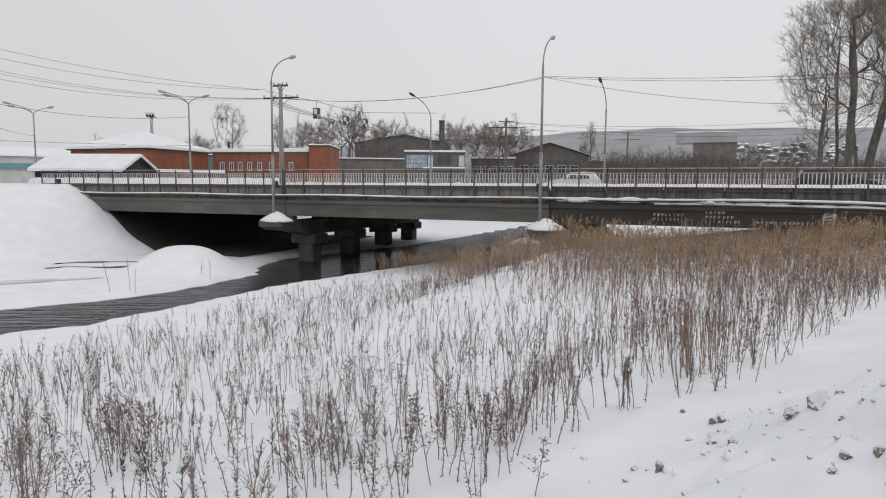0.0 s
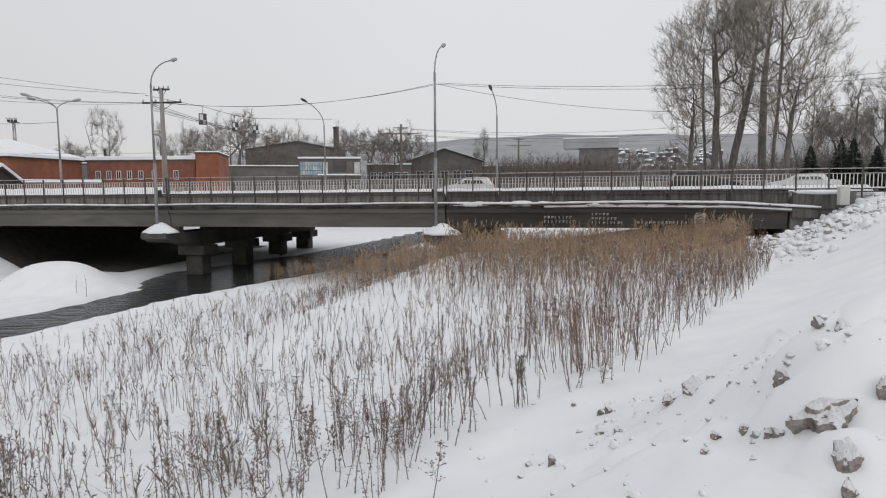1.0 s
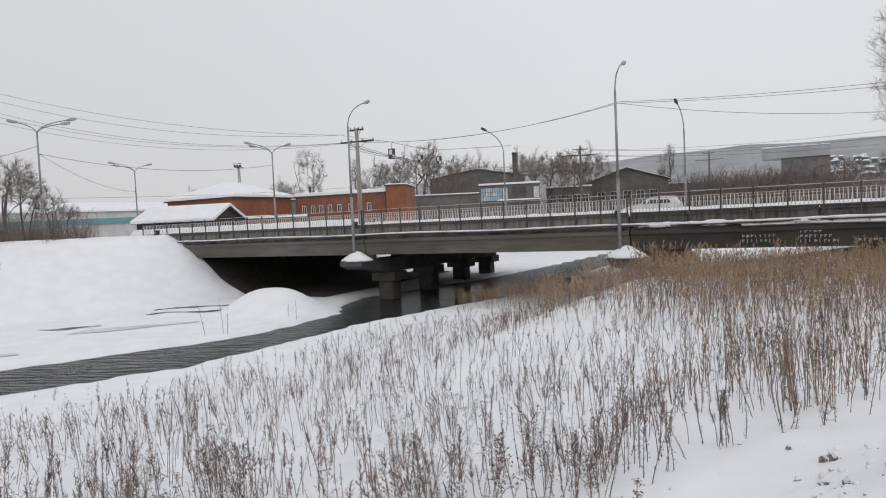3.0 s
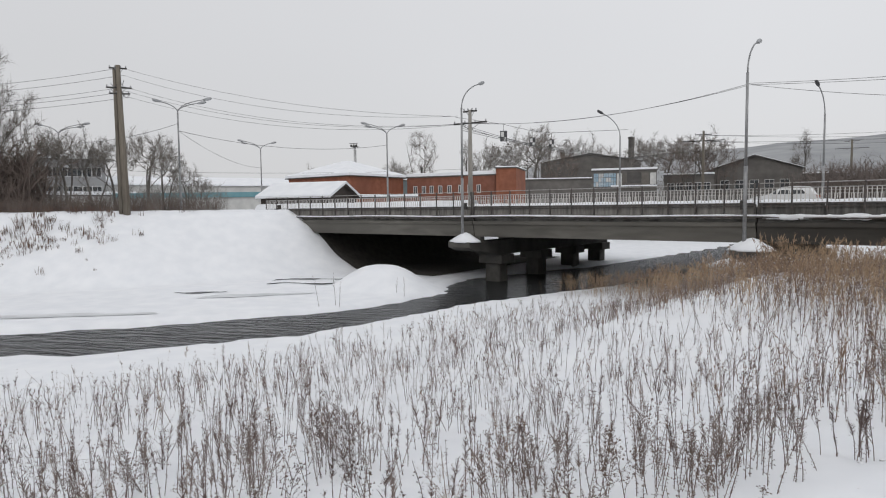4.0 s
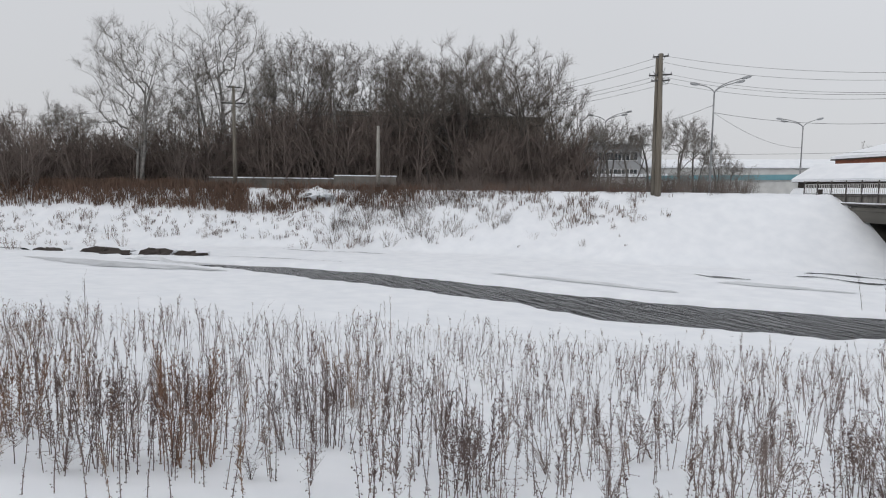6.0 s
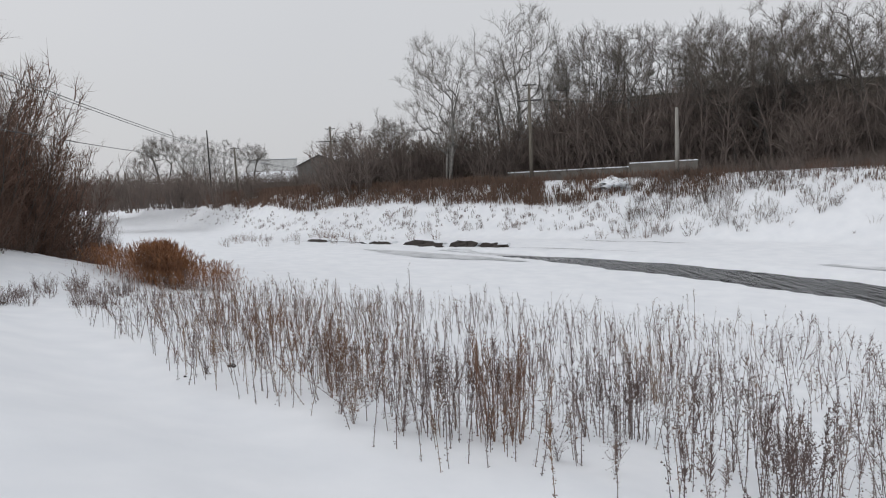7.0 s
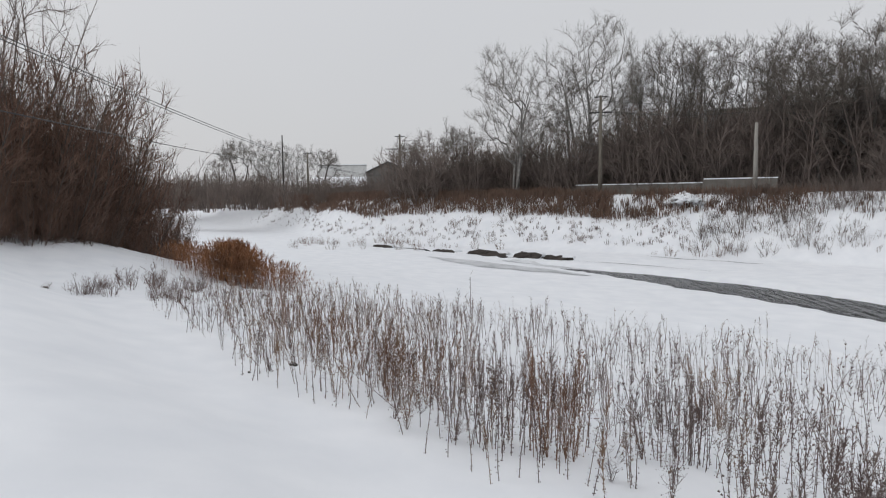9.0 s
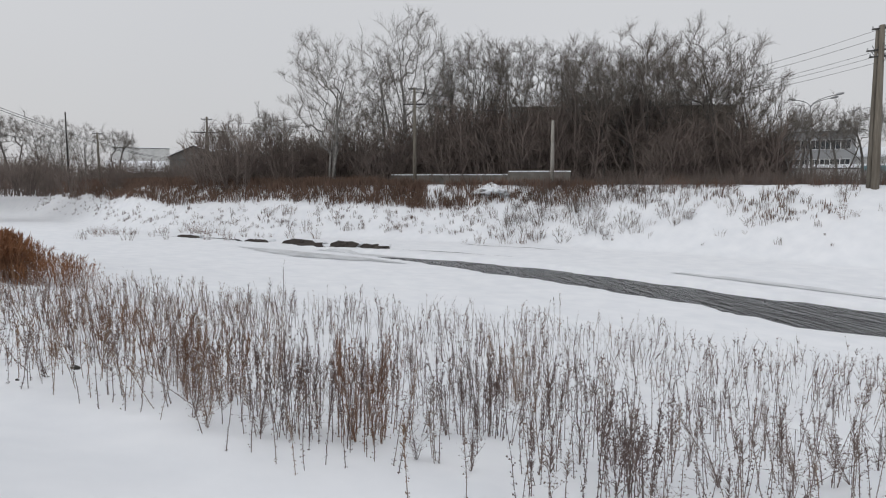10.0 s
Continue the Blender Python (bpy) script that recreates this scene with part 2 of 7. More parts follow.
REED = surface("straw_reeds", (0.3, 0.212, 0.138), (0.46, 0.34, 0.228), 1.0, 0.95, 0, c3=(0.19, 0.125, 0.09), c3_scale=0.3, c3_amount=0.7)
REED_ORANGE = surface("orange_reeds", (0.2, 0.085, 0.036), (0.32, 0.15, 0.07), 1.0, 0.95, 0, c3=(0.13, 0.075, 0.05), c3_scale=0.6, c3_amount=0.6)
FLECK = snow_material("snow_flecks", bump=0)
BRICK = surface("red_brick_wall", (0.23, 0.082, 0.045), (0.31, 0.12, 0.07), 1.2, 0.9, 0.25, 8, c3=(0.19, 0.075, 0.048), c3_scale=0.25, c3_amount=0.6)
BRICK_DULL = surface("dull_brick_wall", (0.19, 0.075, 0.048), (0.25, 0.105, 0.07), 1.2, 0.9, 0.25, 8, c3=(0.16, 0.07, 0.05), c3_scale=0.25, c3_amount=0.6)
WHITEWASH = surface("pale_plaster", (0.5, 0.5, 0.49), (0.62, 0.62, 0.6), 1.0, 0.9, 0.2, 10, c3=(0.4, 0.4, 0.39), c3_scale=0.4, c3_amount=0.5)
TEAL = surface("teal_sheet_metal", (0.12, 0.27, 0.31), (0.17, 0.34, 0.38), 1.0, 0.6, 0.1, 10)
TEAL_GREY = surface("teal_grey_plaster", (0.14, 0.19, 0.2), (0.2, 0.25, 0.26), 1.0, 0.8, 0.1, 10)
BLUE_SHEET = surface("faded_blue_sheet", (0.22, 0.34, 0.43), (0.36, 0.45, 0.51), 1.2, 0.6, 0.2, 10, c3=(0.55, 0.58, 0.6), c3_scale=0.8, c3_amount=0.7)
GREY_WALL = surface("grey_factory_wall", (0.115, 0.108, 0.1), (0.165, 0.155, 0.145), 0.8, 0.9, 0.2, 6, c3=(0.09, 0.085, 0.08), c3_scale=0.3, c3_amount=0.6)
DARK_ROOF = surface("tarred_roof", (0.07, 0.066, 0.062), (0.11, 0.105, 0.1), 0.8, 0.9, 0.2, 6)
YELLOW_WALL = surface("ochre_plaster", (0.27, 0.22, 0.13), (0.34, 0.29, 0.18), 0.8, 0.9, 0.2, 6)
DARK_WOOD = surface("dark_boards", (0.035, 0.028, 0.024), (0.06, 0.05, 0.043), 2, 0.85, 0.3, 8)
FENCE_WALL = surface("grey_concrete_fence", (0.125, 0.113, 0.1), (0.19, 0.175, 0.158), 1.2, 0.9, 0.3, 8, c3=(0.13, 0.12, 0.105), c3_scale=0.5, c3_amount=0.6)
DIRTY_ICE = surface("dirty_ice_block", (0.2, 0.168, 0.14), (0.5, 0.465, 0.43), 16, 0.9, 1.0, 38, c3=(0.09, 0.072, 0.058), c3_scale=9.0, c3_amount=0.85, snow=0.7, bump_dist=0.05, stretch=(1, 1, 0.55))
# earth made near black to take in the shade under the deck; also stones
DARK_EARTH = surface("dark_frozen_earth", (0.03, 0.027, 0.024), (0.06, 0.054, 0.047), 2, 0.95, 0.6, 6, bump_dist=0.08)
# dark brown, with the shade of the trees in front put into the colour
SHADED_WALL = surface("shaded_factory_wall", (0.085, 0.068, 0.05), (0.12, 0.1, 0.075), 0.8, 0.9, 0.2, 6)
CLOD = surface("snowy_clod", (0.3, 0.285, 0.27), (0.62, 0.62, 0.62), 6, 0.85, 0.8, 10, c3=(0.17, 0.15, 0.13), c3_scale=3.0, c3_amount=0.6, snow=0.75, bump_dist=0.04)
# snowy forest, greyed and lightened in its colour to stand for haze
HAZE_HILL = surface("hazy_wooded_hill", (0.27, 0.28, 0.29), (0.33, 0.34, 0.35), 0.02, 1.0, 0, c3=(0.43, 0.44, 0.45), c3_scale=0.008, c3_amount=0.5)
WINDOW = surface("dark_window_glass", (0.03, 0.034, 0.038), (0.06, 0.065, 0.07), 1.5, 0.15, 0)
FRAME_WHITE = surface("white_window_frame", (0.55, 0.55, 0.54), (0.68, 0.68, 0.67), 4, 0.7, 0)
CAR_WHITE = surface("white_car_paint", (0.66, 0.67, 0.68), (0.74, 0.75, 0.76), 1, 0.3, 0, c3=(0.4, 0.39, 0.38), c3_scale=1.5, c3_amount=0.4)
CAR_DARK = surface("black_car_paint", (0.012, 0.012, 0.014), (0.022, 0.022, 0.025), 1, 0.3, 0, c3=(0.1, 0.095, 0.09), c3_scale=1.5, c3_amount=0.4)
RUBBER = surface("tyre_rubber", (0.015, 0.015, 0.015), (0.03, 0.03, 0.03), 8, 0.9, 0.1, 40)
CHALK = surface("white_graffiti_paint", (0.4, 0.4, 0.39), (0.55, 0.55, 0.54), 9, 0.9, 0, c3=(0.16, 0.155, 0.145), c3_scale=6, c3_amount=0.7)
SPRUCE = surface("dark_spruce_needles", (0.012, 0.019, 0.014), (0.026, 0.037, 0.027), 2, 0.9, 0, snow=0.2)
ASPHALT = surface("slushy_road", (0.4, 0.4, 0.405), (0.66, 0.665, 0.67), 0.5, 0.85, 0.3, 4, c3=(0.2, 0.195, 0.19), c3_scale=0.2, c3_amount=0.6)
PAINTED_WOOD = surface("chipped_white_paint_wood", (0.5, 0.5, 0.485), (0.64, 0.64, 0.62), 3, 0.7, 0.4, 20, stretch=(40, 40, 12), c3=(0.05, 0.047, 0.043), c3_scale=4.2, c3_amount=1.0, c3_from=0.585, c3_to=0.6)
CLOTH = surface("grey_green_foil", (0.16, 0.24, 0.23), (0.27, 0.36, 0.345), 2.5, 0.55, 0.8, 5, bump_dist=0.05)

# ---- mesh tools ----
class Shape:
    """Collects vertices and faces for one mesh."""

    def __init__(self):
        self.v, self.f, self.n = [], [], 0

    def add(self, verts, faces):
        verts = np.asarray(verts, float)
        self.v.append(verts)
        self.f.extend([tuple(i + self.n for i in face) for face in faces])
        self.n += len(verts)
        return self

    def tube(self, pts, radii, sides=6, caps=True):
        pts = np.asarray(pts, float)
        count = len(pts)
        tang = np.gradient(pts, axis=0)
        tang /= np.linalg.norm(tang, axis=1)[:, None] + 1e-9
        ref = np.array([1.0, 0, 0]) if abs(tang[0, 2]) > 0.8 else np.array([0, 0, 1.0])
        side = np.cross(tang, ref)
        side /= np.linalg.norm(side, axis=1)[:, None] + 1e-9
        up = np.cross(side, tang)
        ang = np.linspace(0, 2 * math.pi, sides, endpoint=False)
        rad = np.broadcast_to(np.asarray(radii, float), (count,))
        ring = pts[:, None] + rad[:, None, None] * (np.cos(ang)[None, :, None] * side[:, None] + np.sin(ang)[None, :, None] * up[:, None])
        faces = []
        for i in range(count - 1):
            for j in range(sides):
                k = (j + 1) % sides
                faces.append((i * sides + j, i * sides + k, (i + 1) * sides + k, (i + 1) * sides + j))
        if caps:
            faces.append(tuple(range(sides))[::-1])
            faces.append(tuple((count - 1) * sides + j for j in range(sides)))
        return self.add(ring.reshape(-1, 3), faces)

    def box(self, lo, hi, c=0.0):
        """A box from corner to corner, its vertical and top edges chamfered by c."""
        (x0, y0, z0), (x1, y1, z1) = lo, hi
        if c <= 0:
            v = [(x0, y0, z0), (x1, y0, z0), (x1, y1, z0), (x0, y1, z0), (x0, y0, z1), (x1, y0, z1), (x1, y1, z1), (x0, y1, z1)]
            f = [(3, 2, 1, 0), (4, 5, 6, 7), (0, 1, 5, 4), (1, 2, 6, 5), (2, 3, 7, 6), (3, 0, 4, 7)]
            return self.add(v, f)
        rim = lambda a0, b0, a1, b1, z: [(a0 + c, b0, z), (a1 - c, b0, z), (a1, b0 + c, z), (a1, b1 - c, z), (a1 - c, b1, z), (a0 + c, b1, z), (a0, b1 - c, z), (a0, b0 + c, z)]  # noqa: E731
        v = rim(x0, y0, x1, y1, z0) + rim(x0, y0, x1, y1, z1 - c) + rim(x0 + c * 0.7, y0 + c * 0.7, x1 - c * 0.7, y1 - c * 0.7, z1)
        f = [tuple(range(8))[::-1], tuple(range(16, 24))]
        for r in (0, 8):
            f += [(r + j, r + (j + 1) % 8, r + 8 + (j + 1) % 8, r + 8 + j) for j in range(8)]
        return self.add(v, f)

    def prism(self, outline, y0, y1, axis="y"):
        """An outline in x and z pushed along y (or in y and z along x)."""
        n = len(outline)
        put = (lambda a, b, d: (a, d, b)) if axis == "y" else (lambda a, b, d: (d, a, b))
        v = [put(a, b, y0) for a, b in outline] + [put(a, b, y1) for a, b in outline]
        f = [tuple(range(n)), tuple(range(2 * n - 1, n - 1, -1))] + [(j, n + j, n + (j + 1) % n, (j + 1) % n) for j in range(n)]
        return self.add(v, f)

    def lump(self, centre, size, seed, rings=5, segs=8, rough=0.25):
        rng = np.random.RandomState(seed)
        v = [(0, 0, -1.0)]
        for i in range(1, rings):
            a = math.pi * i / rings - math.pi / 2
            for j in range(segs):
                b = 2 * math.pi * j / segs + 0.3 * i
                v.append((math.cos(a) * math.cos(b), math.cos(a) * math.sin(b), math.sin(a)))
        v.append((0, 0, 1.0))
        v = np.array(v) * (1 + rough * (rng.rand(len(v), 1) - 0.5) * 2) * np.asarray(size) + np.asarray(centre)
        f = [(0, 1 + (j + 1) % segs, 1 + j) for j in range(segs)]
        for i in range(rings - 2):
            for j in range(segs):
                a, b = 1 + i * segs + j, 1 + i * segs + (j + 1) % segs
                f.append((a, b, b + segs, a + segs))
        top, base = len(v) - 1, 1 + (rings - 2) * segs
        f += [(base + j, base + (j + 1) % segs, top) for j in range(segs)]
        return self.add(v, f)

    def mesh(self, name, material, smooth=False):
        me = bpy.data.meshes.new(name)
        verts = np.concatenate(self.v) if self.v else np.zeros((0, 3))
        me.from_pydata(verts.tolist(), [], self.f)
        me.materials.append(material)
        if smooth:
            me.polygons.foreach_set("use_smooth", [True] * len(me.polygons))
        me.update()
        return me


def fixed_normals(me):
    bm = bmesh.new()
    bm.from_mesh(me)
    bmesh.ops.recalc_face_normals(bm, faces=bm.faces)
    bm.to_mesh(me)
    bm.free()
    return me


def part(name, shape, material, parent=None, label="", smooth=False, at=None):
    """One mesh object under a thing or a part."""
    me = shape if isinstance(shape, bpy.types.Mesh) else fixed_normals(shape.mesh(name, material, smooth))
    ob = new(name, me)
    if parent is not None:
        ob.parent = parent
    if at is not None:
        ob.matrix_basis = at
    return tagged(ob, label)


def thing(name, label, category, group="", kind="", at=None):
    ob = new(name)
    if at is not None:
        ob.matrix_basis = at
    return tagged(ob, label, category, group, kind)


def big_mesh(name, verts, tris, material, smooth=False):
    """A mesh straight from arrays: vertices n x 3 and triangles or quads m x k."""
    me = bpy.data.meshes.new(name)
    verts, tris = np.asarray(verts, np.float32), np.asarray(tris, np.int32)
    k = tris.shape[1]
    me.vertices.add(len(verts))
    me.vertices.foreach_set("co", verts.ravel())
    me.loops.add(tris.size)
    me.loops.foreach_set("vertex_index", tris.ravel())
    me.polygons.add(len(tris))
    me.polygons.foreach_set("loop_start", np.arange(0, tris.size, k, dtype=np.int32))
    me.polygons.foreach_set("loop_total", np.full(len(tris), k, np.int32))
    if smooth:
        me.polygons.foreach_set("use_smooth", np.ones(len(tris), bool))
    me.materials.append(material)
    me.update(calc_edges=True)
    return me


def bearing(az, r, z=0.0):
    """A place r metres off at a bearing in degrees to the left of +y."""
    return (-r * math.sin(radians(az)), r * math.cos(radians(az)), z)


# ---- the plan ----
TURN = radians(-21.3)
U, N = np.array([math.cos(TURN), math.sin(TURN)]), np.array([-math.sin(TURN), math.cos(TURN)])


def deck(a, s, z=0.0):
    """A place by its run along the bridge and its depth behind the near edge."""
    p = a * U + (40 + s) * N
    return (p[0], p[1], z)


def on_deck(a, s, z, turn=0.0):
    return pose(*deck(a, s, z), 0, 0, math.degrees(TURN) + turn)


TOE = np.array([(-420, -300), (-70, -56), (-36, -29), (-20.5, -14.3), (-16.4, -9.8), (-12.5, -6.3), (-9.0, -3.6), (-7.6, -1.7), (-6.2, -0.5), (-4.9, 0.8), (-3.9, 2.5), (-2.7, 3.8), (0.3, 5.2), (2.2, 7.1), (4.4, 9.2), (7.3, 12), (10.2, 15.1), (16.2, 22.1), (20, 27.5), (22.5, 32), (27, 45), (36, 80), (70, 170), (200, 420)], float)
STREAM = np.array([(60, 190), (22, 110), (9, 82), (0, 62), (-7.5, 49), (-10.4, 41), (-12.0, 36.8), (-14.2, 32.5), (-17.3, 28.2), (-22.2, 23.8), (-27.9, 21.1), (-34.2, 18.3), (-41.2, 14.3), (-46.5, 10.6), (-51.5, 6.6), (-57, 2.0), (-70, -10), (-86, -25.5), (-158, -73), (-420, -240)], float)
WIDTH = np.array([3.5, 3.5, 3.5, 4.5, 6.0, 3.4, 2.2, 2.4, 3.3, 3.5, 2.7, 2.6, 2.6, 1.9, 1.1, 0.1, -2, -4, -4, -4], float)
CREST = np.array([(40, 230), (-4, 120), (-23, 79), (-33, 55.5), (-37, 50.5), (-43, 44.5), (-53, 37), (-66, 25), (-76, 8), (-92, -14), (-165, -62), (-440, -210)], float)


def to_line(x, y, line, extra=None):
    """Signed distance from a polyline (positive on its left as it runs) and a value carried along it."""
    best, sign, val = np.full(x.shape, 1e9), np.ones(x.shape), np.zeros(x.shape)
    for i in range(len(line) - 1):
        p, d = line[i], line[i + 1] - line[i]
        t = np.clip(((x - p[0]) * d[0] + (y - p[1]) * d[1]) / (d @ d), 0, 1)
        dx, dy = x - p[0] - t * d[0], y - p[1] - t * d[1]
        dist = np.hypot(dx, dy)
        near = dist < best
        best = np.where(near, dist, best)
        sign = np.where(near, np.sign(d[0] * dy - d[1] * dx + 1e-12), sign)
        if extra is not None:
            val = np.where(near, extra[i] + t * (extra[i + 1] - extra[i]), val)
    return best * sign, val


def ease(t):
    t = np.clip(t, 0, 1)
    return t * t * (3 - 2 * t)


def waves(x, y, size, seed):
    """Smooth, cheap unevenness made of a few crossed waves."""
    rng = np.random.RandomState(seed)
    out = np.zeros(np.shape(x))
    for k in range(7):
        a, f, p = rng.rand() * 6.28, (0.6 + 1.1 * rng.rand()) / size, rng.rand() * 6.28
        out = out + np.sin((x * math.cos(a) + y * math.sin(a)) * f * 6.28 + p + 0.8 * np.sin((x * math.sin(a) - y * math.cos(a)) * f * 3.1))
    return out / 7


def height(x, y):
    """The lie of the land: the verge, the weedy low bank, the river, the far bank and the plain behind."""
    x, y = np.asarray(x, float), np.asarray(y, float)
    q, _ = to_line(x, y, TOE)                    # positive towards the river
    c, half = to_line(x, y, STREAM, WIDTH)
    k, _ = to_line(x, y, CREST)                  # negative is landward
    k = -k
    edge = np.abs(c) - half - 0.45 * waves(x, y, 5, 4) - 0.25 * waves(x, y, 1.7, 6)
    toe_z = 3.25 - 0.6 * ease((y - 10) / 20)
    top_z = 4.45 + 1.4 * ease((y - 6) / 22)
    inland = ease(-q / (4.0 + 4.5 * ease((y - 6) / 20)))
    verge = toe_z + (top_z - toe_z) * inland
    w = np.clip(q, 0, None) / (np.clip(q, 0, None) + np.clip(edge, 0.01, None))
    low = 0.28 + (toe_z - 0.28) * (1 - w) ** 1.7
    z = np.where(q < 0, verge, low)
    z = z + np.where(q > 0, (0.10 * waves(x, y, 3.2, 1) + 0.05 * waves(x, y, 1.2, 2)) * np.clip(q / 3, 0, 1) * np.clip((1 - w) * 3, 0.1, 1), 0.05 * waves(x, y, 4, 3))
    # far bank
    rise = ease((k + 9.5 + 1.5 * waves(x, y, 14, 8)) / 10.0)
    far = 0.3 + 5.7 * rise + 0.12 * waves(x, y, 3, 9) * ease((k + 11) / 3)
    far_side = np.where(c < 0, 1.0, 0.0)
    z = np.where((k > -12) & (q > 0) & (far_side > 0), np.maximum(far, np.where(edge > 0, 0.28, -9)), z)
    z = np.where(k > 3, 6.0 + 0.1 * waves(x, y, 9, 10), z)
    # the snow island by the pier, the ice shelf and the water's bed
    along, across = (x + 17.6) * 0.80 + (y - 42.8) * 0.6, -(x + 17.6) * 0.6 + (y - 42.8) * 0.8
    bump = np.exp(-((along / 3.2) ** 2 + (across / 3.4) ** 2) ** 1.4)
    shelf = np.clip(edge / 0.35, -1, 1)
    z = np.where(edge < 0.35, np.minimum(z, np.where(shelf < 0, 0.45 * shelf, 0.28 * shelf)), z)
    z = np.maximum(z, np.where(bump > 0.03, 1.95 * bump - 0.05, -9))
    # dips to dark water in place of the shaded gaps at the foot of the far bank
    for hx, hy, hr in ((-59.8, 4.6, 1.5), (-61.3, 2.2, 1.2), (-64.0, -0.4, 0.9), (-67.5, -5.5, 0.8), (-72.0, -10.5, 0.7)):
        hole = np.hypot((x - hx) * 1.3, (y - hy) * 0.45) / hr
        z = np.where((hole < 1) & (k < -3), np.minimum(z, -0.3 + 0.4 * hole), z)
    # the weedy terrace that ends above the reeds
    A_, S_ = x * U[0] + y * U[1], x * N[0] + y * N[1] - 40
    ter = ease((A_ + 13) / 8) * ease((-S_ - 2.6 + 0.8 * waves(x, y, 6, 18)) / 3.2) * ease((S_ + 27) / 9)
    z = np.where(q > 0, z + ter * np.clip(2.72 + 0.2 * ease(A_ / 8) + 0.1 * waves(x, y, 4, 19) - z, 0, None), z)
    # the rise on which the big bush stands
    z = z + 1.55 * np.exp(-(((x + 27.0) / 6.5) ** 2 + ((y + 21.0) / 6.5) ** 2))
    # ploughed snow bank beside the viewer
    heap = np.exp(-(((x - 4.9) / 2.1) ** 2 + ((y - 4.2) / 1.9) ** 2))
    z = z + 0.5 * heap * (1 + 0.5 * waves(x, y, 1.1, 12)) + (0.07 * waves(x, y, 0.7, 13) + 0.14 * np.clip(waves(x, y, 0.33, 15) + waves(x, y, 0.55, 16), 0, 1)) * np.exp(-(((x - 4.2) / 2.3) ** 2 + ((y - 4.6) / 1.9) ** 2) ** 2)
    for hx, hy, hh, hw in ((3.2, 3.52, 0.3, 0.36), (3.66, 3.98, 0.24, 0.36), (3.32, 4.05, 0.15, 0.22), (2.84, 2.95, 0.17, 0.22), (3.46, 3.34, 0.18, 0.26), (3.2, 5.1, 0.1, 0.35), (4.1, 3.6, 0.22, 0.6)):
        z = z + hh * np.exp(-(((x - hx) ** 2 + (y - hy) ** 2) / hw ** 2) ** 1.3)
    bank = np.exp(-(((x - 22.5) / 3.6) ** 2 + ((y - 29.0) / 3.2) ** 2))
    z = z + 0.7 * bank * (1 + 0.35 * waves(x, y, 1.6, 14))
    return z


def spaced(lo, hi, fine, step):
    """Coordinates that are fine in the middle and grow outwards to 4 km."""
    xs = list(np.arange(lo, hi + 1e-6, fine))
    s, out = step, []
    x = hi
    while x < 4000:
        s *= 1.12
        x += s
        out.append(x)
    s, x, back = step, lo, []
    while x > -4000:
        s *= 1.12
        x -= s
        back.append(x)
    return np.array(back[::-1] + xs + out)


gx, gy = spaced(-64, 28, 0.52, 0.55), spaced(-14, 56, 0.52, 0.55)
gx = np.unique(np.concatenate([gx, np.arange(-112, -64.5, 1.1), np.arange(0.6, 8.4, 0.13)]).round(3))      # finer over the ploughed heap
gy = np.unique(np.concatenate([gy, np.arange(-42, -14.5, 1.1), np.arange(56.4, 78, 0.75), np.arange(2.2, 8.6, 0.13)]).round(3))
GX, GY = np.meshgrid(gx, gy)
GZ = height(GX, GY)
nx, ny = len(gx), len(gy)
idx = np.arange(nx * ny).reshape(ny, nx)
quads = np.stack([idx[:-1, :-1], idx[:-1, 1:], idx[1:, 1:], idx[1:, :-1]], -1).reshape(-1, 4)
ground = new("ground", big_mesh("ground", np.stack([GX, GY, GZ], -1).reshape(-1, 3), quads, SNOW, True))
tagged(ground, "snow-covered river banks and plain with drifts", "ground", kind="structure")

ws = Shape()
lx, ly = np.linspace(-90, 70, 41), np.linspace(-30, 190, 56)
wv = [(x, y, 0.0) for y in ly for x in lx]
ws.add(wv, [(j * 41 + i, j * 41 + i + 1, (j + 1) * 41 + i + 1, (j + 1) * 41 + i) for j in range(55) for i in range(40)])
tagged(part("water", ws, WATER), "dark rippled open water between ice shelves", "river", kind="structure")


def ground_z(x, y):
    return float(height(np.array([x]), np.array([y]))[0])

# ---- the bridge ----
A0, A1 = -51.5, 12.0          # ends of the spans along the bridge
JOINTS = (-51.5, -28.4, -8.3, 12.0)
WIDE = 24.0
bridge = thing("road_bridge", "wide grey concrete road bridge with dark girders over the river", "bridge", at=on_deck(0, 0, 0))
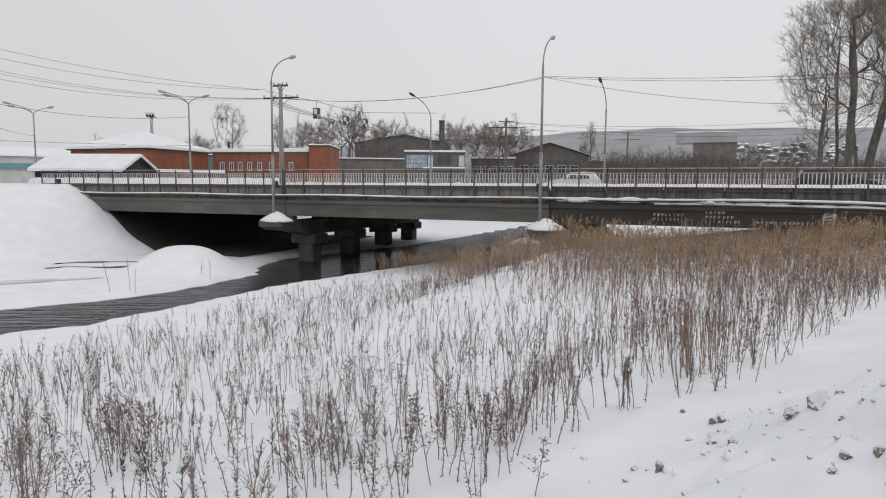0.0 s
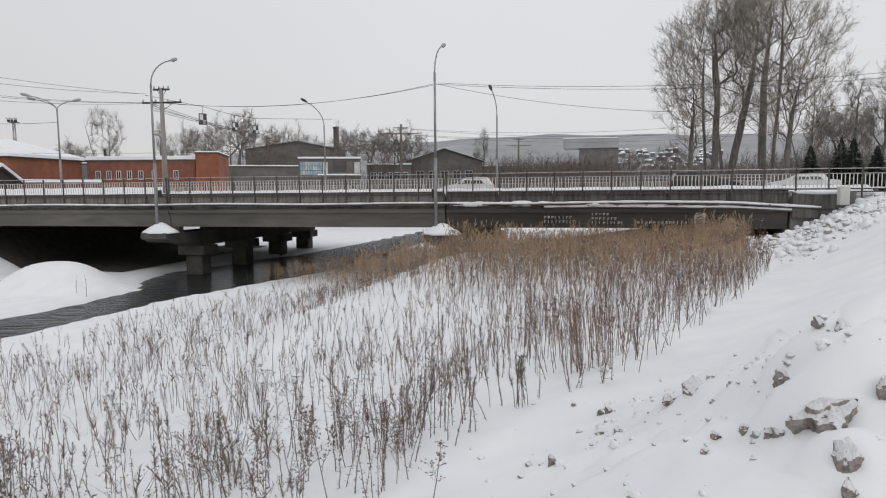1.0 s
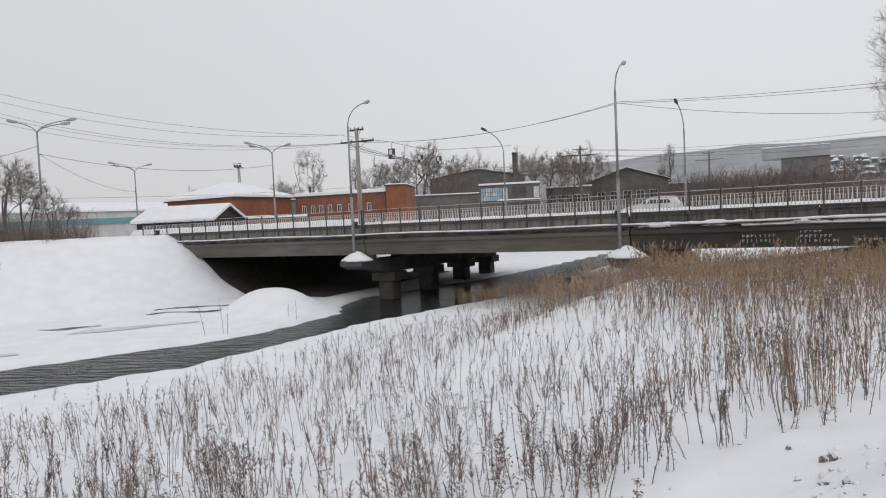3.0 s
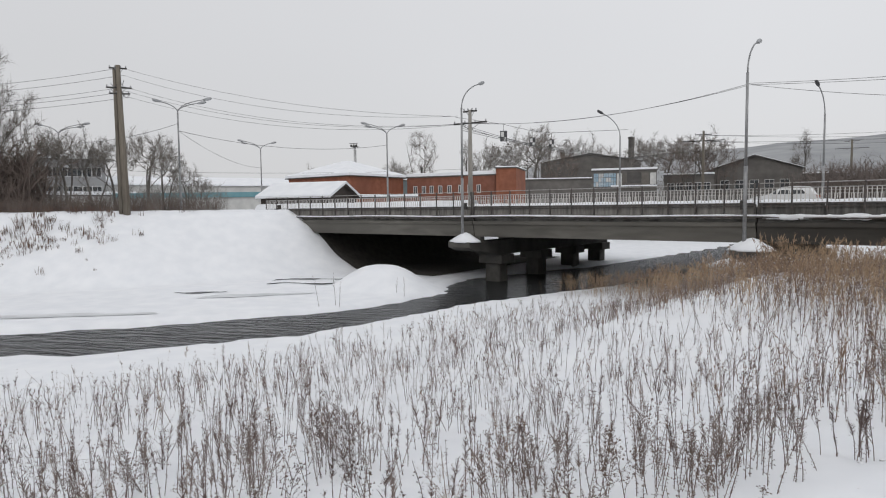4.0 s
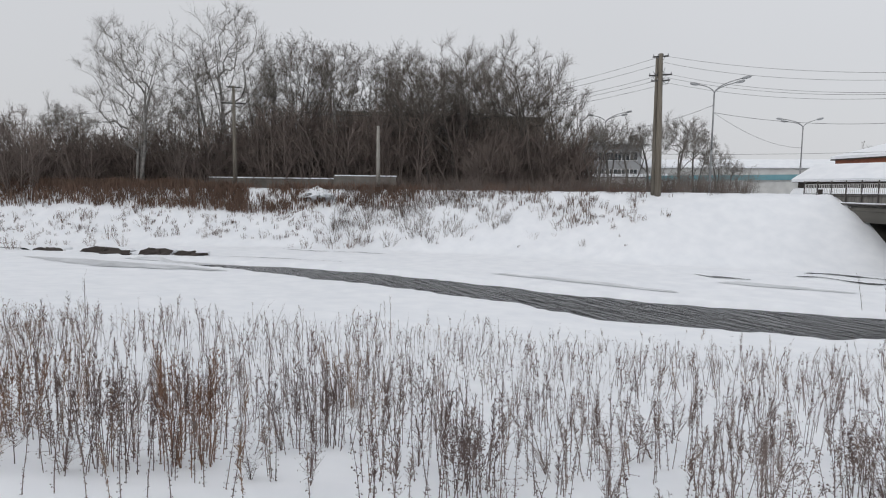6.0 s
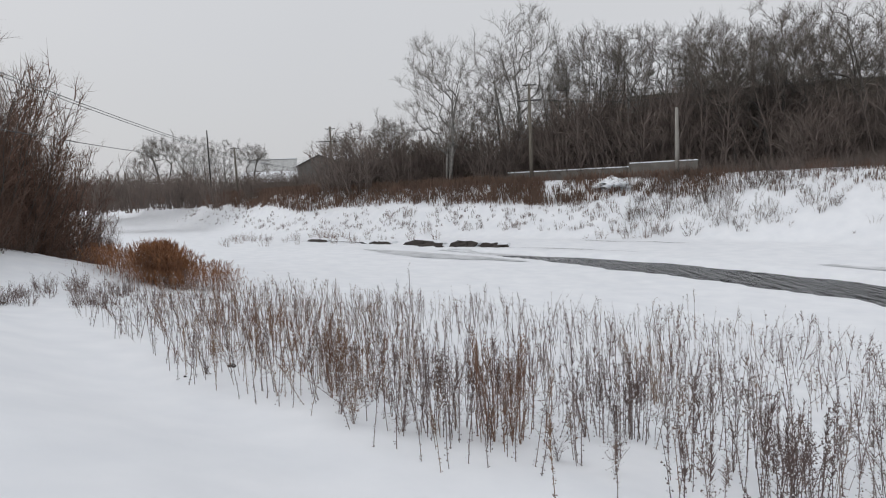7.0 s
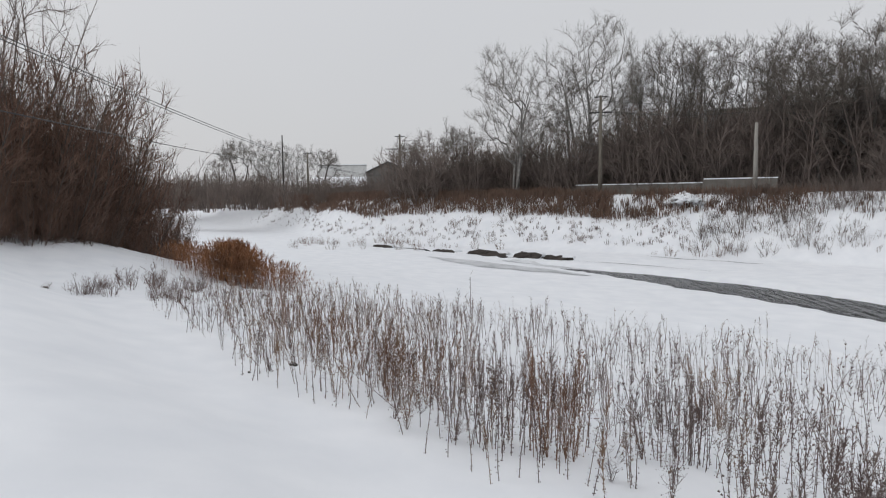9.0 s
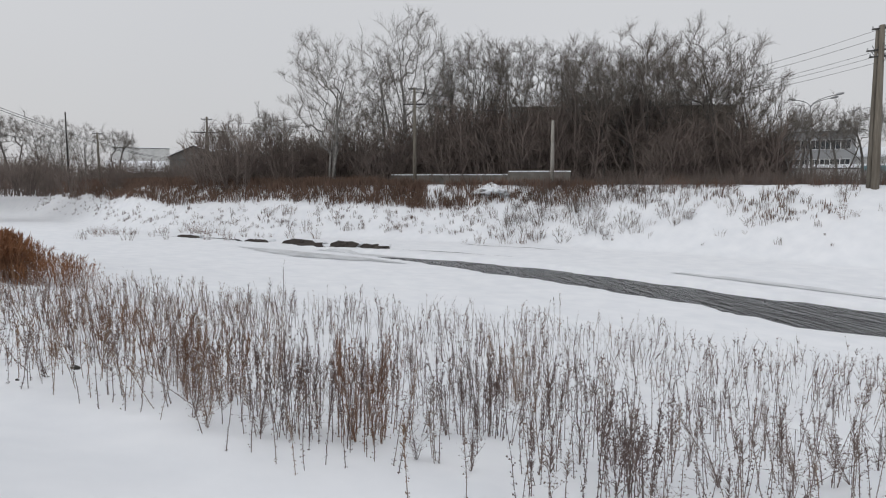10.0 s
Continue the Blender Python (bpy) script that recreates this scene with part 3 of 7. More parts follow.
for i in range(3):
    a, b = JOINTS[i] + 0.04, JOINTS[i + 1] - 0.04
    g = Shape().prism([(0.28, 3.75), (0.75, 3.75), (0.75, 4.95), (0.0, 4.95), (0.0, 4.72), (0.12, 4.6), (0.2, 4.3)], a, b, axis="x")
    part("edge_girder", g, GIRDER if i == 2 else GIRDER_PALE, bridge, "dark edge girder" if i == 2 else "weathered grey edge girder")
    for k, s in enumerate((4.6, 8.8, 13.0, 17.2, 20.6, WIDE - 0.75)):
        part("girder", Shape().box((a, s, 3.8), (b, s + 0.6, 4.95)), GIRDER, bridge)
    part("deck_slab", Shape().box((a, 0.3, 4.95), (b, WIDE, 5.62), 0.03), CONCRETE, bridge)
    # facing panels of the walkway, each a piece
    n = max(1, round((b - a) / 3.4))
    for j in range(n):
        p0, p1 = a + (b - a) * j / n, a + (b - a) * (j + 1) / n
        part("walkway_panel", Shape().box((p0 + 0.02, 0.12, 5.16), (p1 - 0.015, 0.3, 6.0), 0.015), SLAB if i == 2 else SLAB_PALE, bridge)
    part("walkway", Shape().box((a, 0.3, 5.62), (b, 3.0, 5.86), 0.02), CONCRETE, bridge)
    part("road_surface", Shape().box((a, 3.02, 5.62), (b, WIDE - 3.0, 5.70)), ASPHALT, bridge)
    part("walkway", Shape().box((a, WIDE - 2.98, 5.62), (b, WIDE, 5.86), 0.02), CONCRETE, bridge)
# ledge pipe with brackets, laid along the outer face
rng = random.Random(3)
for off, z, y in ((0, 5.25, -0.12), (1, 5.0, -0.02)):
    a, b = (A0 - 2.7, A1 + 2.5) if off == 0 else (-2.0, A1 + 2.0)
    pts = [(x, y + 0.03 * math.sin(x * 0.7), z + 0.03 * math.sin(x * 0.45 + off) - (0.35 * max(0, (x - 9) / 5) if x > 9 else 0) - 0.3 * max(0, (A0 + 1 - x) / 4)) for x in np.arange(a, b, 1.2)]
    part("service_pipe", Shape().tube(pts, 0.065, 7), RAIL_DARK, bridge, "dark pipe along the bridge face", True)
    sn = [(p[0], p[1], p[2] + 0.085) for p in pts]
    mids = []
    for p, q in zip(sn[:-1], sn[1:]):
        mids += [p, tuple((u + v) / 2 for u, v in zip(p, q))]
    part("snow_line", Shape().tube(mids, [(0.045 + 0.035 * rng.random()) * (1.0 if mids[k][0] < -8 else 1.3) for k in range(len(mids))], 6), SNOW_CAP, bridge, "thin snow lying on the pipe", True)
for k, (dx, dz) in enumerate(((0.0, 0.0), (0.25, -0.16))):
    part("service_pipe", Shape().tube([(A0 - 1.2 + dx, -0.2, 4.98 + dz), (A0 + 0.6 + dx, -0.15, 5.06 + dz), (A0 + 1.6, -0.1, 5.1 + dz)] if k == 0 else [(A0 - 0.3, -0.25, 4.9), (A0 + 0.2, -0.35, 4.55), (A0 + 1.6, -0.3, 4.15), (A0 + 2.4, -0.1, 4.05)], 0.06, 7), RAIL_DARK, bridge, "", True)
for x in np.arange(A0 + 1.2, A1, 1.7):
    part("pipe_bracket", Shape().box((x - 0.03, -0.18, 5.12), (x + 0.03, 0.14, 5.19)), RAIL_DARK, bridge)
# long ridges of old snow on the ledge
for a, b, h in ((-8.2, -5.2, 0.17), (-5.1, -2.6, 0.22), (-2.5, -0.3, 0.2), (-0.2, 2.3, 0.15), (2.4, 5.5, 0.11), (5.8, 11.0, 0.08)):
    xs = np.arange(a, b, 0.22)
    sn = Shape().tube([(x, -0.03, 5.19 + 0.4 * h + 0.02 * math.sin(x * 5)) for x in xs], [max(0.03, h * (0.62 + 0.25 * math.sin(x * 1.7) + 0.25 * rng.random())) * min(1, 0.35 + (x - a) * 1.5, 0.35 + (b - x) * 1.5) for x in xs], 8)
    part("snow_ridge", sn, SNOW_CAP, bridge, "ridge of old snow on the ledge", True)
# the piers: hammerhead beams on short columns, snow on their noses
for a in (-28.4, -8.3):
    pier = thing("bridge_pier", "dark concrete bridge pier with stepped capitals", "bridge pier", "bridge piers", at=on_deck(a, 0, 0))
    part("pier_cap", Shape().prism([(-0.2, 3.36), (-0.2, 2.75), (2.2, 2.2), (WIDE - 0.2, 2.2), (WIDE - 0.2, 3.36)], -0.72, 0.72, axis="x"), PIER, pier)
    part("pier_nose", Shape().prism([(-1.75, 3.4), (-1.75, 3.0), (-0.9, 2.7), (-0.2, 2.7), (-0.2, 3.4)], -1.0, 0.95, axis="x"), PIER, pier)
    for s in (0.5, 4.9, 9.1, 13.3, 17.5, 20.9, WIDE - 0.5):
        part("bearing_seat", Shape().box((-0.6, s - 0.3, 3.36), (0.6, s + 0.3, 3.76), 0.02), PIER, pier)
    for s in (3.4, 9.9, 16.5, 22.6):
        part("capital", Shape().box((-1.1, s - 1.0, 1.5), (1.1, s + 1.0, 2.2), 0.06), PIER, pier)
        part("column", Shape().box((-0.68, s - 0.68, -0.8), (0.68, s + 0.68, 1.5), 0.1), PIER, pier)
    rings = ((1.3, 0.0), (1.24, 0.12), (1.0, 0.27), (0.68, 0.45), (0.36, 0.64), (0.08, 0.74))
    hv = [(rr_ * math.cos(t) * (1 + 0.10 * math.sin(3 * t + a) + 0.07 * math.sin(5 * t + k)), -0.85 + rr_ * 0.8 * math.sin(t) * (1 + 0.08 * math.sin(2 * t + a)), 3.36 + hh) for k, (rr_, hh) in enumerate(rings) for t in np.linspace(0, 2 * math.pi, 18, endpoint=False)]
    hf = [(i * 18 + j, i * 18 + (j + 1) % 18, (i + 1) * 18 + (j + 1) % 18, (i + 1) * 18 + j) for i in range(5) for j in range(18)] + [tuple(range(18))[::-1], tuple(range(90, 108))]
    part("snow_cap", Shape().add(hv, hf), SNOW_CAP, pier, "mound of snow on the pier nose", True)
# abutments
for a, side in ((A0, -1), (A1, 1)):
    ab = thing("bridge_abutment", "concrete bridge abutment banked with snow", "abutment", at=on_deck(a, 0, 0))
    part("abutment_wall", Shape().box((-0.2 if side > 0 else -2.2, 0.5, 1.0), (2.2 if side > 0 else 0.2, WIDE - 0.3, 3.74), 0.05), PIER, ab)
    part("back_wall", Shape().box((0.1 if side > 0 else -3.0, 0.15, 3.0), (3.0 if side > 0 else -0.1, WIDE, 5.6), 0.05), CONCRETE, ab)
    part("wing_wall", Shape().box((0.12 if side > 0 else -4.0, -0.1, 4.4), (3.4 if side > 0 else -0.12, 0.14, 5.85), 0.03), SLAB, ab)
    part("snow_cap", Shape().lump((1.6 * side, 0.1, 5.85), (1.5, 0.4, 0.16), 9, 5, 10, 0.1), SNOW_CAP, ab, "snow on the wing wall", True)
# approach roads
for a, b, nm in ((A1 + 0.05, 140, "road_east"), (-190, A0 - 0.05, "road_west")):
    rd = tagged(part(nm, Shape().box((a, 0.4, 5.0), (b, WIDE, 5.68)), ASPHALT), "slushy road with packed snow", "road", kind="structure")
    rd.matrix_basis = on_deck(0, 0, 0)


def railing(a, b, posts):
    """A run of railing: posts, a high thin rail, a slatted panel and a stout bottom rail."""
    r = thing("bridge_railing", "painted steel bridge railing with pale slats and snow on its rails", "railing", "bridge railings", at=on_deck(a, 0.04, 5.86))
    L = b - a
    part("top_rail", Shape().tube([(0, 0, 1.33), (L * 0.33, 0, 1.335), (L * 0.66, 0, 1.325), (L, 0, 1.33)], 0.028, 6), RAIL_GREY, r)
    part("slat_rail", Shape().box((0, -0.025, 1.02), (L, 0.025, 1.07)), RAIL_GREY, r)
    part("bottom_rail", Shape().box((0, -0.045, 0.14), (L, 0.045, 0.22), 0.01), RAIL_DARK, r, "dark bottom rail")
    part("kerb_rail", Shape().box((0, -0.05, -0.02), (L, 0.03, 0.05), 0.01), RAIL_DARK, r)
    rr = random.Random(int(a * 10))
    xs = np.arange(0, L + 0.01, 0.45)
    part("snow_line", Shape().tube([(x, 0, 0.235) for x in xs], [0.02 + 0.035 * rr.random() for x in xs], 6), SNOW_CAP, r, "thin snow on the bottom rail", True)
    n = round(L / 1.7)
    pm = fixed_normals(Shape().box((-0.042, -0.042, -0.62), (0.042, 0.042, 1.35), 0.008).mesh("post", RAIL_DARK))
    sm = fixed_normals(Shape().box((-0.024, -0.012, 0.22), (0.024, 0.012, 1.02)).mesh("slat", RAIL_PALE))
    for j in range(n + 1):
        part("post", pm, None, r, at=pose(L * j / n, -0.02, 0))
    m = round(L / 0.205)
    for j in range(m):
        if (j + 0.5) * n / m % 1 > 0.04:
            part("slat", sm, None, r, at=pose(L * (j + 0.5) / m, 0.0, rr.uniform(-0.012, 0.012), 0, rr.uniform(-1.2, 1.2), 0))
    return r


RUNS = ((-54.2, -28.5), (-28.3, -8.4), (-8.2, 17.4))
for a, b in RUNS:
    r = railing(a, b, True)
    far = copy_thing(r, on_deck(a, WIDE - 0.3, 5.86))


def snow_berm(a, b, s, top, w, seed):
    """A ploughed ridge of snow along the deck; top is its mean height above the sea of snow on the walkway."""
    xs = np.arange(a, b, 0.5)
    v = []
    for x in xs:
        h = top + 0.05 * noise.noise(Vector((x * 0.5, seed, 0))) + 0.05 * noise.noise(Vector((x * 1.7, seed, 4)))
        for f, g in ((-1.0, 0.0), (-0.75, 0.5), (-0.35, 0.93), (0.0, 1.0), (0.4, 0.9), (0.8, 0.45), (1.0, 0.0)):
            v.append((x, s + w * f + 0.06 * noise.noise(Vector((x, f, seed))), 5.72 + (h - 5.72) * g))
    n = len(xs)
    f = [(i * 7 + j, (i + 1) * 7 + j, (i + 1) * 7 + j + 1, i * 7 + j + 1) for i in range(n - 1) for j in range(6)] + [(i * 7, i * 7 + 6, (i + 1) * 7 + 6, (i + 1) * 7) for i in range(n - 1)]
    ob = part("snow_berm", Shape().add(v, f), SNOW_CAP, None, "", True)
    ob.matrix_basis = on_deck(0, 0, 0)
    tagged(ob, "long ridge of ploughed snow beside the road", "snow bank", "ploughed snow banks")


snow_berm(-53, 17, 1.5, 6.27, 1.1, 5)
snow_berm(-53, 17, WIDE - 2.4, 6.3, 1.1, 6)
snow_berm(-60, -30, 3.4, 6.62, 0.8, 7)

# paint on the girder: unreadable lettering as bars, and a pale patch with dark strokes
gf = thing("graffiti", "unreadable pale chalky lettering sprayed on the girder", "graffiti", at=on_deck(0, 0.0, 0))
rr = random.Random(11)
for a, z, rows in ((-2.0, 4.42, (1.7, 1.9)), (0.9, 4.62, (0.9, 1.5, 2.0)), (3.6, 4.1, (3.0,))):
    for k, wdt in enumerate(rows):
        x = a
        while x < a + wdt:
            h = 0.13 + 0.07 * rr.random()
            part("letter_bar", Shape().box((x, 0.045 - 0.03 * 0, z - k * 0.27 - h / 2), (x + 0.05, 0.2, z - k * 0.27 + h / 2)), CHALK, gf)
            if rr.random() < 0.6:
                part("letter_bar", Shape().box((x + 0.05, 0.05, z - k * 0.27 + (h / 2 - 0.05) * rr.choice((1, 0, -1))), (x + 0.13, 0.2, z - k * 0.27 + (h / 2 - 0.05) * 1 + 0.03)), CHALK, gf)
            x += 0.2 + 0.05 * rr.random()
gp = thing("painted_patch", "small white painted patch with dark strokes", "graffiti", at=on_deck(7.15, 0.0, 4.3))
part("white_patch", Shape().prism([(-0.28, -0.45), (0.26, -0.48), (0.3, 0.1), (0.36, 0.32), (0.2, 0.46), (-0.2, 0.44), (-0.3, 0.2)], 0.03, 0.2), CHALK, gp)
for x0, z0, x1, z1 in ((-0.2, 0.25, 0.12, 0.33), (-0.18, 0.1, 0.2, 0.12), (-0.12, -0.1, 0.2, -0.02), (-0.1, -0.28, 0.2, -0.16), (-0.2, -0.36, -0.14, 0.1)):
    part("dark_stroke", Shape().tube([(x0, 0.03, z0), ((x0 + x1) / 2, 0.025, (z0 + z1) / 2 + 0.04), (x1, 0.03, z1)], 0.035, 5), IRON, gp)

# boxes fixed to the railing
for a, s, z, w, h, mtl, lab in ((-9.0, 0.0, 5.95, 0.34, 0.55, IRON, "small black box fixed to the bridge railing"), (-29.0, 0.0, 6.1, 0.2, 0.5, IRON, "small black box fixed to the bridge railing"), (-51.9, -0.1, 5.9, 0.4, 0.8, DARK_WOOD, "dark metal cabinet at the bridge end")):
    bx = tagged(part("control_box", Shape().box((-w / 2, -0.12, 0), (w / 2, 0.06, h), 0.02), mtl), lab, "box", "control boxes")
    bx.matrix_basis = on_deck(a, s, z - 0.25)
wp = tagged(part("guard_stone", Shape().box((-0.27, -0.2, -0.6), (0.27, 0.2, 0.42), 0.05), WHITEWASH), "pale concrete guard block at the railing", "block")
wp.matrix_basis = on_deck(14.4, -1.0, 5.75)

# ---- lamps and poles ----
def street_lamp(base, top, arm, reach, heads, mtl, head_mtl, label, shaft=0.085):
    """A tall lamp: arm is the bearing in degrees its (first) bracket points to."""
    x, y, z = base
    H = top - z
    lamp = thing("street_lamp", label, "street lamp", "street lamps", at=pose(x, y, z, 0, 0, arm))
    straight = H - (2.1 if heads == 1 else 1.25)
    part("base_tube", Shape().tube([(0, 0, -0.3), (0, 0, min(2.5, straight * 0.3)), (0, 0, straight * 0.45)], [shaft * 1.35, shaft * 1.3, shaft * 1.25], 10), mtl, lamp, "", True)
    part("shaft", Shape().tube([(0, 0, straight * 0.45), (0, 0, straight)], [shaft, shaft * 0.85], 10), mtl, lamp, "", True)
    for k in range(heads):
        rise = 2.1 if heads == 1 else (1.25, 0.9, 0.95)[k]
        turn = (0, 0, 180)[k] if heads != 2 else (0, 180)[k]
        rch = reach * (1, 0.78, 0.62)[k]
        pts = [(rch * t ** 1.9, 0, straight + rise * (1.2 * t - 0.2 * t ** 3)) for t in np.linspace(0, 1, 9)]
        m = pose(0, 0, 0, 0, 0, turn)
        br = part("bracket", Shape().tube(pts, 0.045, 7), mtl, lamp, "", True, m)
        e = np.array(pts[-1])
        d = e - np.array(pts[-2])
        d /= np.linalg.norm(d)
        hd = Shape().tube([e - 0.05 * d, e + 0.1 * d, e + 0.4 * d, e + 0.68 * d, e + 0.78 * d], [0.05, 0.11, 0.15, 0.12, 0.03], 8)
        part("lamp_head", hd, head_mtl, lamp, "oval lamp head", True, m)
    return lamp


# brackets point along local +x
cross_turn = math.degrees(TURN) + 90
street_lamp((*deck(-28.6, -1.0)[:2], 3.9), 15.6, cross_turn, 2.3, 1, GALV, LAMP_HEAD, "tall grey steel street lamp standing on the bridge pier")
street_lamp((*deck(-8.69, -1.0)[:2], 3.9), 15.5, cross_turn, 2.3, 1, GALV, LAMP_HEAD, "tall grey steel street lamp standing on the bridge pier")
street_lamp((*deck(-25.2, 21.0)[:2], 5.7), 15.0, cross_turn + 180 - 25, 2.2, 1, GALV, LAMP_DARK, "tall grey street lamp with a dark head on the bridge")
street_lamp((*deck(-7.5, 20.0)[:2], 5.7), 15.3, cross_turn + 180 - 10, 1.6, 1, GALV, LAMP_DARK, "tall grey street lamp with a dark head on the bridge")
LR = "grey double-armed street lamp beside the road"
street_lamp((*bearing(21.65, 73)[:2], 5.7), 15.6, 195, 2.2, 3, GALV, LAMP_HEAD, LR)
street_lamp((*bearing(39.12, 66)[:2], 5.8), 16.6, 32, 2.35, 3, GALV, LAMP_HEAD, LR)
street_lamp((*bearing(47.68, 86)[:2], 5.8), 16.2, 40, 2.5, 3, GALV, LAMP_HEAD, LR)
street_lamp((*bearing(32.6, 95)[:2], 5.8), 15.8, 205, 2.4, 3, GALV, LAMP_HEAD, LR)
# the stout concrete lamp post at the end of the railing
cp = thing("concrete_lamp_post", "stout concrete lamp post with two splayed lamp arms", "street lamp", "street lamps", at=pose(*deck(17.75, 0.2, 5.6), 0, 0, math.degrees(TURN)))
part("shaft", Shape().tube([(0, 0, -0.5), (0, 0, 3.5), (0, 0, 6.9)], [0.19, 0.155, 0.115], 10), GREY_POLE, cp, "", True)
part("arm", Shape().tube([(0, 0, 6.8), (0, 0, 7.4), (-0.3, 0.1, 7.9), (-0.65, 0.2, 8.25)], 0.045, 7), GALV, cp, "", True)
part("arm", Shape().tube([(0, 0, 7.3), (0.3, 0.1, 7.9), (0.62, 0.2, 8.6)], 0.045, 7), GALV, cp, "", True)
part("lamp_head", Shape().tube([(-0.6, 0.2, 8.2), (-0.8, 0.2, 8.33), (-1.05, 0.2, 8.42)], [0.08, 0.15, 0.08], 8), LAMP_HEAD, cp, "", True)
part("camera_box", Shape().box((0.3, -0.1, 2.9), (0.62, 0.1, 3.02), 0.02), LAMP_DARK, cp)
part("meter_box", Shape().box((-0.32, -0.3, 1.7), (-0.04, -0.12, 2.1), 0.02), LAMP_HEAD, cp)


def pole_thing(base, top, mtl, label, radius=0.13, arms=(), turn=0.0, lean=(0, 0), pins=True, name="utility_pole"):
    """An upright pole; arms are (height below the top, half length)."""
    x, y, z = base
    H = top - z
    p = thing(name, label, "utility pole", "utility poles", at=pose(x, y, z, lean[0], lean[1], turn))
    part("shaft", Shape().tube([(0, 0, -0.5), (0, 0, H * 0.5), (0, 0, H)], [radius * 1.25, radius, radius * 0.75], 9), mtl, p, "", True)
    for drop, half in arms:
        part("crossarm", Shape().box((-half, -0.06, H - drop - 0.07), (half, 0.06, H - drop + 0.05), 0.01), IRON, p)
        if pins:
            for k in range(4):
                xx = -half + 0.08 + (2 * half - 0.16) * k / 3
                part("insulator", Shape().tube([(xx, 0, H - drop + 0.05), (xx, 0, H - drop + 0.12), (xx, 0, H - drop + 0.22)], [0.02, 0.06, 0.045], 6), LAMP_HEAD, p)
        part("brace", Shape().tube([(-half * 0.6, 0.05, H - drop), (0, 0.08, H - drop - 0.55)], 0.02, 5), IRON, p)
        part("brace", Shape().tube([(half * 0.6, 0.05, H - drop), (0, 0.08, H - drop - 0.55)], 0.02, 5), IRON, p)
    return p


pole_thing((*bearing(14.2, 49.4)[:2], 5.8), 13.5, PALE_POLE, "grey utility pole with two crossarms on the bridge edge", 0.17, ((0.1, 0.6), (1.0, 1.45)), -15)
big = pole_thing((*bearing(43.2, 62)[:2], 6.0), 18.55, TAN_POLE, "tall weathered utility pole with clustered insulators on the far bank", 0.25, ((0.25, 0.7), (1.9, 1.0), (2.4, 0.8)), 43, (0, -1.0))
part("second_shaft", Shape().tube([(-0.42, 0.1, -0.5), (-0.36, 0.1, 6), (-0.3, 0.08, 12.2)], [0.2, 0.17, 0.13], 8), WOOD_POLE, big, "", True)
for k in range(5):
    a = k * 1.3
    part("cable_loop", Shape().tube([(0.2 * math.cos(a), 0.3 * math.sin(a), 10.1 + 0.25 * k), (0.55 * math.cos(a), 0.5 * math.sin(a), 9.8 + 0.25 * k), (0.85 * math.cos(a), 0.5 * math.sin(a), 10.2 + 0.25 * k)], 0.03, 5), CABLE, big)
pole_thing((*bearing(79.9, 75)[:2], 5.6), 17.2, WOOD_POLE, "tall grey wooden utility pole on the far bank", 0.2, ((0.15, 0.75), (1.9, 1.3)), 80)
pole_thing((*bearing(67.65, 69)[:2], 5.4), 12.75, PALE_POLE, "plain pale concrete pole stump on the far bank", 0.2)
pole_thing((*bearing(97.6, 115)[:2], 5.6), 17.3, WOOD_POLE, "wooden power pole with wide crossarms", 0.22, ((0.4, 0.9), (2.6, 2.6)), 98)
pole_thing((*bearing(105.75, 130)[:2], 5.6), 15.2, WOOD_POLE, "plain wooden power pole", 0.2, ((0.2, 0.8),), 106)
pole_thing((*bearing(107.85, 140)[:2], 5.6), 19.5, IRON, "slender dark metal mast across the river", 0.16)
pole_thing((*bearing(111.9, 170)[:2], 5.6), 12.0, WOOD_POLE, "plain wooden power pole", 0.2, ((0.2, 1.6),), 112)
pole_thing((*bearing(114.3, 260)[:2], 5.6), 16.5, WOOD_POLE, "plain wooden power pole", 0.3)
pole_thing((*bearing(114.8, 260)[:2], 5.6), 16.0, WOOD_POLE, "plain wooden power pole", 0.3)
pole_thing((*bearing(-5.55, 112)[:2], 5.6), 18.0, WOOD_POLE, "dark wooden power pole with wide crossarms", 0.22, ((0.6, 1.3), (1.6, 3.2)), -6)
pole_thing((*bearing(-16.0, 190)[:2], 5.6), 22.0, WOOD_POLE, "dark wooden power pole with wide crossarms", 0.3, ((0.4, 1.6), (2.2, 3.6)), -16)
pole_thing((*bearing(-25.5, 240)[:2], 5.6), 20.5, WOOD_POLE, "dark wooden power pole with wide crossarms", 0.3, ((0.4, 1.6), (2.2, 3.4)), -25)

# square traffic signs, each hung from a wire across the road
SIGNS = []
for az, el, w in ((11.21, 6.3, 1.15), (8.67, 5.75, 0.9), (6.99, 5.55, 0.85)):
    x, y, z = bearing(az, 105, 6 + 105 * math.tan(radians(el)))
    sg = thing("hanging_sign", "small square traffic sign hung on a wire", "sign", "hanging signs", at=pose(x, y, z, 0, 0, az))
    SIGNS.append(sg)
    part("plate", Shape().box((-w / 2, -0.05, -w * 0.75), (w / 2, 0.05, w * 0.75), 0.02), LAMP_DARK, sg)
    part("pale_field", Shape().box((-w * 0.38, -0.07, -w * 0.1), (w * 0.05, -0.052, w * 0.6)), FRAME_WHITE, sg)
    part("pale_field", Shape().box((w * 0.02, -0.07, -w * 0.65), (w * 0.4, -0.052, -w * 0.15)), FRAME_WHITE, sg)


